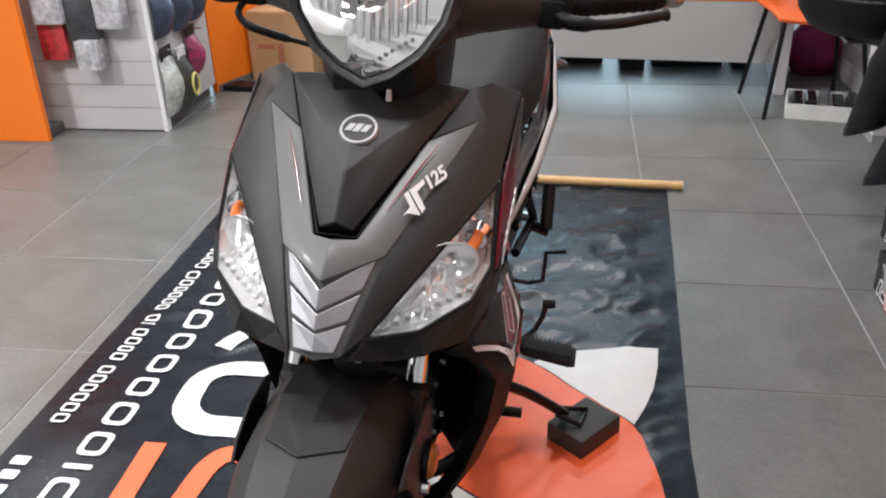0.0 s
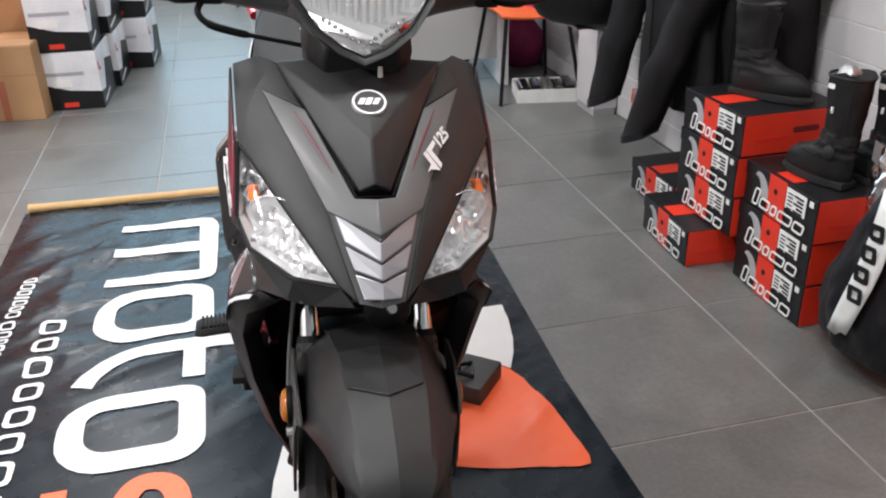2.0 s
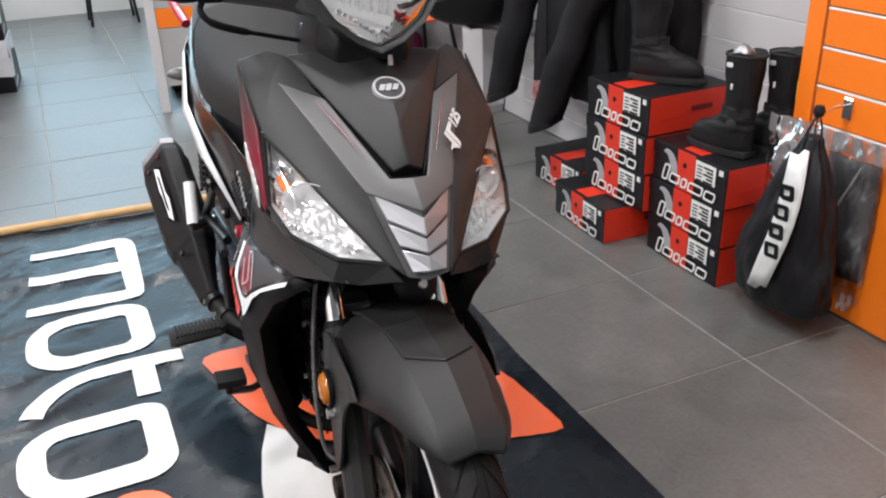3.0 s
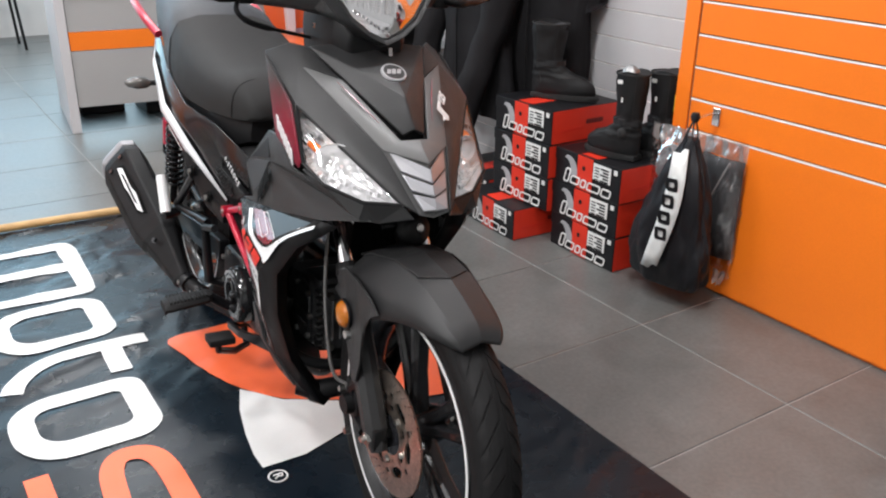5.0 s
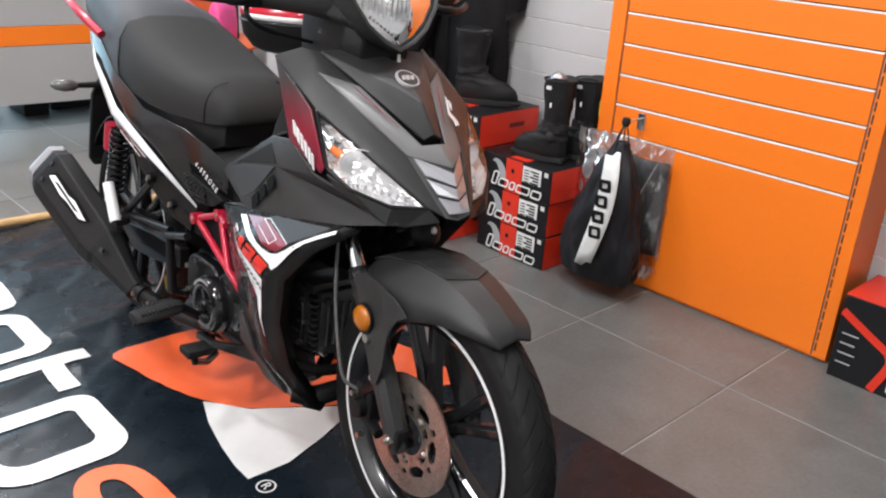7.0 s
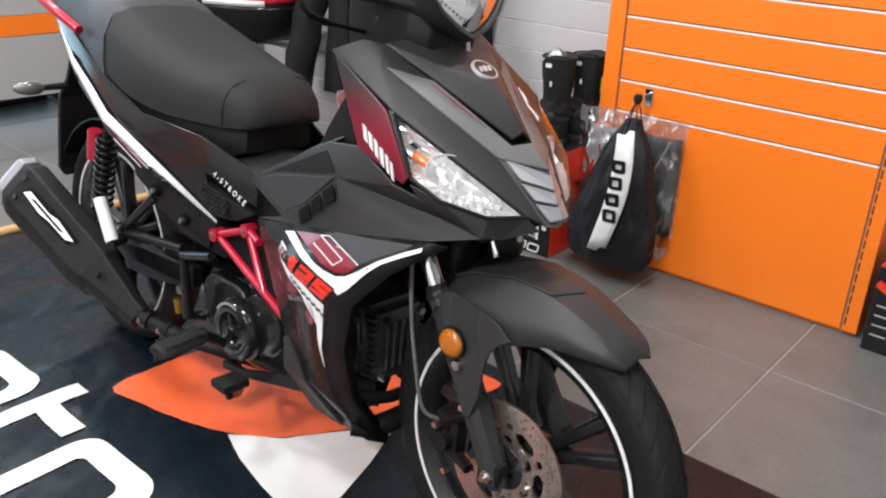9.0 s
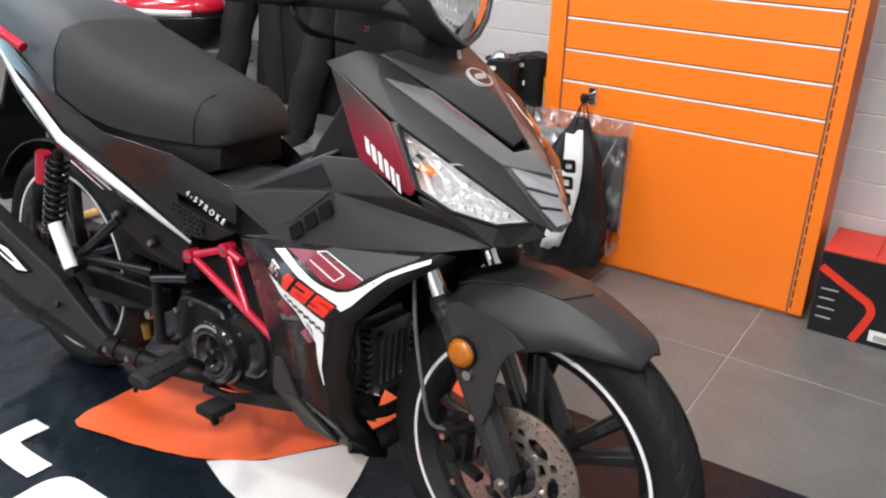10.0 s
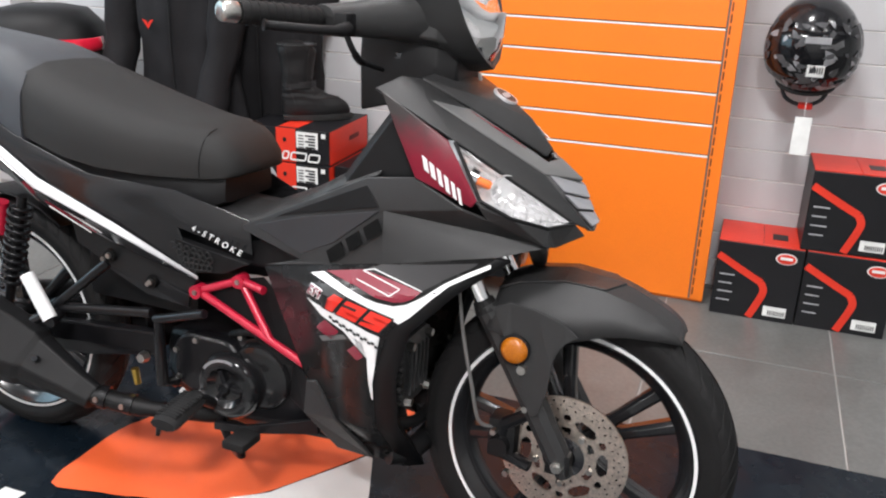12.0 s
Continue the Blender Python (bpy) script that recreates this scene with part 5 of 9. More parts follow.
slab_rows = []
for y, w, z0, z1 in ((0.222, 0.052, 0.917, 0.955), (0.255, 0.084, 0.925, 0.985), (0.310, 0.098, 0.931, 1.010), (0.385, 0.096, 0.936, 1.015)):
    slab_rows.append([(-w * 0.80, y, z0), (w * 0.80, y, z0), (w, y, z0 + 0.012), (w, y, z1), (-w, y, z1), (-w, y, z0 + 0.012)])
part("instrument_cowl", loft(slab_rows), MATTE, bike, "matte black cowl behind the headlamp", smooth=20, bevel=0.003)
# horn between the fork tubes
horn = part("horn", lathe([(0, 0.016), (0.012, 0.016), (0.026, 0.010), (0.030, 0.004), (0.030, -0.010), (0, -0.014)], pose(0.020, 0.098, 0.606, 70, 0, 12), 28), MATTE2, bike, "round black horn", smooth=40)
part("horn_centre", lathe([(0, 0.019), (0.006, 0.0185), (0.0075, 0.016), (0, 0.016)], pose(0.020, 0.098, 0.606, 70, 0, 12), 12), STEEL, horn, smooth=40)
part("horn_bracket", tube([(-0.03, 0.12, 0.606), (0.02, 0.112, 0.610), (0.055, 0.12, 0.600)], 0.005, 8), ENGINE, horn)
# neck under the lamp
nk = []
for y, w, z0, z1 in ((0.232, 0.045, 0.872, 0.905), (0.262, 0.062, 0.858, 0.935), (0.33, 0.066, 0.832, 0.985), (0.395, 0.060, 0.815, 0.99)):
    nk.append([(-w, y, z0), (w, y, z0), (w * 1.12, y, (z0 + z1) / 2), (w, y, z1), (-w, y, z1), (-w * 1.12, y, (z0 + z1) / 2)])
part("steering_neck", loft(nk), MATTE2, bike, "black steering neck cover", bevel=0.004, smooth=30)
part("neck_slot", round_box(-0.0735, -0.066, 0.318, 0.334, 0.902, 0.914, 0.002, 1), GLOSSB, bike)
part("white_lug", tube([(0.022, 0.222, 0.885), (0.022, 0.220, 0.872)], [0.0028, 0.0036], 10), WHITED, bike, "tiny white lug under the headlamp")
for s in (-1, 1):
    arm = []
    for w, y, z, ry, rz in ((0.060, 0.285, 0.975, 0.045, 0.050), (0.110, 0.322, 0.968, 0.036, 0.034), (0.155, 0.355, 0.962, 0.026, 0.026), (0.205, 0.385, 0.960, 0.022, 0.022)):
        arm.append([(s * w, y + ry * math.cos(a), z + rz * math.sin(a)) for a in (2 * math.pi * k / 14 for k in range(14))])
    part("handlebar_cover", loft(arm), MATTE, bike, "matte black handlebar cover", smooth=45)
    grip = part("grip", tube([(s * 0.205, 0.388, 0.962), (s * 0.212, 0.392, 0.962), (s * 0.312, 0.443, 0.968), (s * 0.318, 0.446, 0.968)], [0.014, 0.0168, 0.0162, 0.0150], 18), RUBBER, bike, "black ribbed rubber grip", smooth=50)
    for k in range(9):
        p = Vector((s * 0.216, 0.394, 0.9622)).lerp(Vector((s * 0.306, 0.440, 0.9676)), k / 8)
        d = Vector((s * 0.1, 0.051, 0.006)).normalized() * 0.0022
        part("grip_rib", tube([p - d, p + d], 0.0175, 16), RUBBER, grip, smooth=50)
    part("bar_end", tube([(s * 0.318, 0.446, 0.968), (s * 0.322, 0.448, 0.968), (s * 0.340, 0.457, 0.969), (s * 0.343, 0.4585, 0.969)], [0.011, 0.0145, 0.0145, 0.012], 18), STEEL, grip, "polished bar-end weight", smooth=50)
    lever = part("brake_lever" if s < 0 else "clutch_lever", tube(spline([(s * 0.190, 0.360, 0.955), (s * 0.215, 0.338, 0.950), (s * 0.26, 0.350, 0.950), (s * 0.305, 0.385, 0.953), (s * 0.325, 0.402, 0.955)], 5), [0.009] * 8 + [0.0065] * 10 + [0.006] * 2 + [0.0085], 10), MATTE2, bike, "black hand lever", smooth=55)
    part("lever_mount", round_box(min(s * 0.172, s * 0.205), max(s * 0.172, s * 0.205), 0.344, 0.385, 0.938, 0.972, 0.006), MATTE2, lever, smooth=40)
    if s < 0:
        part("control_cable", tube(spline([(s * 0.198, 0.350, 0.947), (s * 0.205, 0.338, 0.930), (s * 0.192, 0.336, 0.915), (s * 0.160, 0.345, 0.903), (s * 0.115, 0.350, 0.893), (s * 0.060, 0.352, 0.882)], 6), [0.0045] * 12 + [0.0056] * 9 + [0.0034] * 10, 8), MATTE2, bike, "black control cable", smooth=60)
    else:
        part("switch_housing", round_box(0.150, 0.212, 0.352, 0.412, 0.938, 0.984, 0.012), MATTE2, bike, "black handlebar switch housing", smooth=40)

# ---- seat and tail ----
def seat_ring(y, zb, zt, w):
    h = zt - zb
    half = [(0.0, zb), (w * 0.85, zb), (w * 0.99, zb + h * 0.05), (w, zb + h * 0.28), (w * 0.965, zb + h * 0.62), (w * 0.84, zb + h * 0.87), (w * 0.50, zb + h * 0.98), (0.0, zt)]
    return [(x, y, z) for x, z in half] + [(-x, y, z) for x, z in half[-2:0:-1]]


ST = [(0.624, 0.676, 0.693, 0.058), (0.634, 0.670, 0.714, 0.079), (0.654, 0.666, 0.734, 0.092), (0.678, 0.663, 0.748, 0.103), (0.715, 0.661, 0.758, 0.114), (0.75, 0.660, 0.760, 0.122), (0.80, 0.660, 0.767, 0.135), (0.88, 0.662, 0.785, 0.145), (0.96, 0.672, 0.806, 0.148), (1.04, 0.692, 0.831, 0.142), (1.10, 0.710, 0.846, 0.134)]
PT = [(1.06, 0.690, 0.834, 0.143), (1.09, 0.702, 0.850, 0.141), (1.13, 0.716, 0.862, 0.133), (1.22, 0.748, 0.872, 0.118), (1.34, 0.778, 0.884, 0.102), (1.44, 0.798, 0.884, 0.080), (1.49, 0.815, 0.872, 0.050)]
seat = part("rider_seat", loft([seat_ring(*r) for r in ST]), SEATM, bike, "charcoal vinyl rider seat", smooth=60)
part("pillion_seat", loft([seat_ring(*r) for r in PT]), SEATM2, bike, "blue-grey vinyl pillion seat", smooth=60)
for s in (-1, 1):
    part("seam", tube(spline([(s * 0.055, 0.684, 0.7510), (s * 0.083, 0.684, 0.7415), (s * 0.1000, 0.685, 0.720), (s * 0.1058, 0.686, 0.695), (s * 0.1062, 0.686, 0.669)], 4), 0.0011, 5), MATTE2, seat)
part("seat_base", loft([seat_ring(*r) for r in ((0.655, 0.62, 0.69, 0.074), (0.70, 0.60, 0.69, 0.10), (0.8, 0.60, 0.69, 0.118), (0.95, 0.62, 0.69, 0.125), (1.1, 0.66, 0.72, 0.12), (1.3, 0.73, 0.79, 0.09))]), MATTE2, bike, "black seat base", smooth=40)
SE, SM, SU, SB = (0.116, 0.684, 0.482), (0.168, 1.000, 0.618), (0.148, 1.180, 0.700), (0.075, 1.440, 0.785)
for s in (-1, 1):
    T0, T1, T2, T3, T4 = (0.098, 0.585, 0.605), (0.130, 0.72, 0.648), (0.145, 0.90, 0.655), (0.140, 1.08, 0.705), (0.112, 1.28, 0.775)
    tail = panel("tail_side", [T0, T1, T2, T3, T4, SB, SU, SM, SE, (0.118, 0.725, 0.575), (0.106, 0.575, 0.545), (0.150, 0.88, 0.612), (0.132, 0.80, 0.622)], [(0, 1, 9, 10), (1, 2, 12, 9), (2, 3, 7, 11), (2, 11, 12), (12, 11, 9), (9, 11, 8), (11, 7, 8), (3, 4, 6, 7), (4, 5, 6)], TAILM, s, label="black tail side panel with painted white highlight", smooth=30, bevel=0.002, solid=0.004)
    # gloss strip; the white line along its lower edge paints a gloss highlight
    lo = [SE, lerp3(SE, SM, 0.5), SM, lerp3(SM, SU, 0.5), SU, lerp3(SU, SB, 0.6)]
    lo[1] = (0.150, lo[1][1], lo[1][2] + 0.010)
    def lifted(p, dz, d):
        return (p[0] + d, p[1], p[2] + dz)
    w0 = [0.003, 0.008, 0.014, 0.014, 0.011, 0.006]
    low_out = [0.005, 0.014, 0.012, 0.009, 0.006, 0.003]
    up_out = [0.003, 0.002, 0.001, 0.0, 0.0, 0.0]
    panel("white_stripe", [lifted(p, 0.003, e) for p, e in zip(lo, low_out)] + [lifted(p, 0.004 + 1.15 * q, e) for p, q, e in zip(lo, w0, up_out)], [(k, k + 1, 7 + k, 6 + k) for k in range(5)], GLOSSW, s, tail, "white band painted as a gloss highlight", solid=0.0014, bevel=0, smooth=40)
    panel("gloss_strip", [lifted(p, -0.028 if 0 < i < 5 else -0.004, -0.004) for i, p in enumerate(lo)] + [lifted(p, 0.0025, e - 0.001) for p, e in zip(lo, low_out)], [(k, k + 1, 7 + k, 6 + k) for k in range(5)], GLOSSB, s, tail, "gloss black lower strip", solid=0.004, bevel=0.001)
    for dz, mat in ((-0.009, WHITED), (-0.0145, REDP), (-0.020, WHITED)):
        a0, b0 = lerp3(SE, SM, 0.52 - 6 * dz), lerp3(SE, SM, 1.0 + 4 * dz)
        panel("thin_line", [(a0[0] + 0.012, a0[1], a0[2] + dz), (b0[0] + 0.006, b0[1], b0[2] + dz), (b0[0] + 0.006, b0[1], b0[2] + dz + 0.0022), (a0[0] + 0.012, a0[1], a0[2] + dz + 0.0012)], [(0, 1, 2, 3)], mat, s, tail, "thin tail decal line", solid=0.001, bevel=0)
    plate = panel("subframe_plate", [(0.112, 0.692, 0.478), (0.146, 0.955, 0.590), (0.146, 0.935, 0.520), (0.142, 0.862, 0.484), (0.130, 0.775, 0.448), (0.116, 0.705, 0.452)], [(0, 1, 2, 3, 4, 5)], MATTE2, s, None, "black bracket under the tail panel", solid=0.004, bevel=0.001)
    for p in ((0.146, 0.857, 0.508), (0.132, 0.775, 0.468)):
        part("bracket_boss", tube(sided([p, (p[0] + 0.006, p[1], p[2])], s), [0.0125, 0.011], 16), VOIDM, plate, smooth=40)
        part("bracket_bolt", tube(sided([(p[0] + 0.004, p[1], p[2]), (p[0] + 0.011, p[1], p[2])], s), [0.0062, 0.005], 8), STEEL, plate)
    # side air vent with honeycomb and lettering above
    A, B, C, D = (0.118, 0.770, 0.562), (0.110, 0.575, 0.532), (0.104, 0.630, 0.503), (0.112, 0.712, 0.492)
    vent = panel("side_vent", [A, B, C, D], [(0, 1, 2, 3)], MATTE2, s, None, "black side vent panel", solid=0.014, bevel=0.002)
    for i in range(6):
        for j in range(4):
            across = 0.14 + 0.085 * i + 0.04 * (j % 2)
            p = lerp3(lerp3(lerp3(A, D, 0.16), lerp3(B, C, 0.16), across), lerp3(lerp3(A, D, 0.86), lerp3(B, C, 0.86), across), 0.10 + 0.26 * j)
            part("vent_cell", tube([(s * (p[0] + 0.007), p[1], p[2]), (s * (p[0] + 0.0105), p[1], p[2])], [0.0066, 0.0062], 6, caps=False), MATTE, vent, solid=0.0014)
    tx = Vector((0.0, -0.127, -0.036)).normalized() * (-s)
    tn = Vector((s, 0.0, 0.15)).normalized()
    ty = tn.cross(tx).normalized()
    tx = ty.cross(tn)
    cc = Vector((s * 0.1215, 0.641, 0.5655))
    part("lettering", text_bm("4-STROKE", 0.0160, Matrix((*[(tx[i], ty[i], tn[i], cc[i]) for i in range(3)], (0, 0, 0, 1))), 0.0006, 0.25, 1.72), WHITED, bike, "white lettering 4-STROKE")
    # red trellis and frame tubes
    TL, TR, TB = (0.118, 0.684, 0.462), (0.106, 0.600, 0.494), (0.126, 0.432, 0.362)
    TLM = lerp3(TL, TB, 0.62)
    tr = part("red_trellis", tube(sided([TL, TB], s), 0.0078, 12), REDM, bike, "red painted tubular frame brace", smooth=50)
    part("trellis_tube", tube(sided([TL, TR], s), 0.0075, 12), REDM, tr, smooth=50)
    part("trellis_tube", tube(sided([TR, TLM], s), 0.0075, 12), REDM, tr, smooth=50)
    part("trellis_tube", tube(sided([TR, (0.125, 0.540, 0.492)], s), 0.0075, 12), REDM, tr, smooth=50)
    for p in (TL, TR):
        part("trellis_boss", tube([(s * (p[0] - 0.012), p[1], p[2]), (s * (p[0] + 0.012), p[1], p[2])], 0.0125, 16), REDM, tr, smooth=40)
        part("trellis_bolt", tube([(s * (p[0] + 0.010), p[1], p[2]), (s * (p[0] + 0.0145), p[1], p[2])], [0.006, 0.005], 6), STEEL, tr)
    part("mesh_panel", bm_faces(sided([(0.100, 0.70, 0.468), (0.096, 0.56, 0.505), (0.104, 0.47, 0.44), (0.110, 0.43, 0.36), (0.095, 0.52, 0.345)], s), [(0, 1, 2, 3, 4)]), MATTE2, bike, "black mesh panel", solid=0.003)
    # passenger peg bracket
    br = part("peg_bracket", tube(sided([(0.148, 0.998, 0.378), (0.135, 0.780, 0.405)], s), 0.0095, 10), ENGINE, bike, "black passenger peg bracket", smooth=50)
    part("bracket_arm", tube(sided([(0.150, 0.998, 0.382), (0.142, 0.868, 0.492)], s), 0.0095, 10), ENGINE, br, smooth=50)
    panel("bracket_plate", [(0.134, 0.905, 0.515), (0.118, 0.700, 0.452), (0.118, 0.705, 0.425), (0.130, 0.790, 0.440), (0.138, 0.890, 0.485)], [(0, 1, 2, 3, 4)], ENGINE, s, br, solid=0.010, bevel=0.002)
    for p in ((0.144, 0.874, 0.498), (0.132, 0.783, 0.462)):
        part("bracket_bolt", tube([(s * p[0], p[1], p[2]), (s * (p[0] + 0.006), p[1], p[2])], [0.0095, 0.0085], 12), MATTE2, br, smooth=40)
        part("bolt_head", tube([(s * (p[0] + 0.005), p[1], p[2]), (s * (p[0] + 0.0085), p[1], p[2])], [0.005, 0.0045], 6), STEEL, br)
    peg = part("passenger_peg", tube(sided([(0.180, 0.985, 0.366), (0.176, 1.040, 0.445)], s), [0.014, 0.0135], 14), ALU if s < 0 else MATTE2, bike, "folded passenger peg", smooth=50)
    part("peg_clamp", tube(sided([(0.150, 0.99, 0.368), (0.186, 0.983, 0.362)], s), 0.0125, 12), ENGINE, peg, smooth=50)
    # shock absorber
    shock = part("shock_absorber", tube(sided([(0.118, 1.165, 0.335), (0.122, 1.095, 0.580)], s), 0.0095, 12), MATTE2, bike, "black spring shock with red reservoir", smooth=50)
    coil = []
    for k in range(11 * 14 + 1):
        t = k / (11 * 14)
        p = Vector((0.1188, 1.150, 0.385)).lerp(Vector((0.1215, 1.102, 0.560)), t)
        a = 2 * math.pi * k / 14
        coil.append((s * (p.x + 0.0205 * math.cos(a)), p.y + 0.0205 * math.sin(a) * 0.96, p.z + 0.0205 * math.sin(a) * 0.26))
    part("spring", tube(coil, 0.0042, 7), ENGINE, shock, smooth=60)
    part("reservoir", tube(sided([(0.124, 1.166, 0.496), (0.126, 1.150, 0.562)], s), [0.0155, 0.0155], 16), REDM, shock, "red reservoir", smooth=45)
    # swingarm
    arm = []
    for y, z, h in ((0.80, 0.325, 0.024), (0.98, 0.312, 0.020), (1.15, 0.290, 0.018), (1.275, 0.276, 0.016)):
        low = 2.6 if 0.9 < y < 1.2 else 1.0
        arm.append([(s * 0.078, y, z - h * low), (s * 0.095, y, z - h * low), (s * 0.104, y, z - h), (s * 0.104, y, z + h), (s * 0.078, y, z + h)])
    part("swingarm", loft(arm), ENGINE, bike, "black swingarm", bevel=0.004)
    badge = part("guard_badge", prism([(1.080, 0.268), (1.132, 0.268), (1.120, 0.246), (1.096, 0.240)], 0.0, 0.003, Matrix(((0, 0, s, s * 0.096), (1, 0, 0, 0), (0, 1, 0, 0), (0, 0, 0, 1)))), CARDGREY, bike, "grey plate with three dots")
    for k in range(3):
        part("plate_dot", tube([(s * 0.098, 1.092 + 0.014 * k, 0.258), (s * 0.1000, 1.092 + 0.014 * k, 0.258)], 0.0045, 8), MATTE2, badge)
    part("rear_axle_nut", tube([(s * 0.10, REAR, REAR_AX), (s * 0.122, REAR, REAR_AX)], [0.013, 0.011], 6), STEEL, bike)
# tail end: grab rail, lamp, number-plate holder, rear indicators
rail = part("grab_rail", tube(spline([(-0.140, 1.165, 0.775), (-0.158, 1.26, 0.815), (-0.150, 1.40, 0.850), (-0.09, 1.50, 0.868), (0.0, 1.525, 0.872), (0.09, 1.50, 0.868), (0.150, 1.40, 0.850), (0.158, 1.26, 0.815), (0.140, 1.165, 0.775)], 6), 0.0105, 12), REDM, bike, "red grab rail", smooth=60)
part("tail_lamp", loft([[(x * k, y, z) for x, z in ((-0.055, 0.775), (0.055, 0.775), (0.065, 0.815), (0.0, 0.828), (-0.065, 0.815))] for y, k in ((1.44, 1.0), (1.50, 0.8), (1.515, 0.55))]), REDLENS, bike, "red tail lamp", smooth=40, bevel=0.003)
part("tail_under", loft([[(-w, y, z0), (w, y, z0), (w, y, z1), (-w, y, z1)] for y, w, z0, z1 in ((1.0, 0.11, 0.56, 0.66), (1.2, 0.095, 0.62, 0.72), (1.4, 0.06, 0.70, 0.785), (1.47, 0.05, 0.74, 0.80))]), MATTE2, bike, bevel=0.006)
part("plate_holder", loft([[(-w, y - 0.008, z), (w, y - 0.008, z), (w, y + 0.008, z), (-w, y + 0.008, z)] for y, w, z in ((1.40, 0.05, 0.71), (1.445, 0.05, 0.62), (1.47, 0.062, 0.57), (1.49, 0.066, 0.385), (1.485, 0.055, 0.365))]), MATTE2, bike, "black rear mudguard and plate holder", bevel=0.004)
for s in (-1, 1):
    part("indicator_stalk", tube(sided([(0.045, 1.452, 0.600), (0.105, 1.462, 0.597)], s), [0.009, 0.0075], 10), MATTE2, bike, smooth=50)
    ind = [[(s * w, 1.466 + ry * math.cos(a), 0.597 + rz * math.sin(a)) for a in (2 * math.pi * k / 12 for k in range(12))] for w, ry, rz in ((0.098, 0.010, 0.008), (0.112, 0.020, 0.016), (0.135, 0.022, 0.018), (0.160, 0.013, 0.012), (0.170, 0.004, 0.004))]
    part("rear_indicator", loft(ind), material("smoked_lens", (0.09, 0.085, 0.08), 0.15, stain=0.1, coat=0.5) if s < 0 else bpy.data.materials["smoked_lens"], bike, "smoked rear indicator", smooth=45)
rows = []
for k in range(9):
    a = radians(-35 + 12.5 * k)
    rows.append([(x, REAR + (REAR_AX + 0.016) * math.sin(a), REAR_AX + (REAR_AX + 0.016) * math.cos(a)) for x in (-0.055, -0.05, 0, 0.05, 0.055)])
part("rear_hugger", loft(rows, closed_ring=False), MATTE2, bike, solid=0.004, smooth=50)

part("battery_box", round_box(-0.075, 0.075, 0.72, 0.985, 0.385, 0.60, 0.012), MATTE2, bike, "black box under the seat", smooth=40)
part("chain_case", loft([[(0.045, y, z - h), (0.072, y, z - h), (0.072, y, z + h), (0.045, y, z + h)] for y, z, h in ((0.76, 0.31, 0.05), (0.98, 0.300, 0.055), (1.17, 0.282, 0.055), (1.29, 0.272, 0.045))]), MATTE2, bike, "black chain case", bevel=0.008)
part("inner_mudguard", bm_faces([(x, y, z) for y, z in ((0.98, 0.60), (0.93, 0.50), (0.865, 0.40), (0.85, 0.28)) for x in (-0.062, 0.062)], [(0, 1, 3, 2), (2, 3, 5, 4), (4, 5, 7, 6)]), MATTE2, bike, solid=0.004)
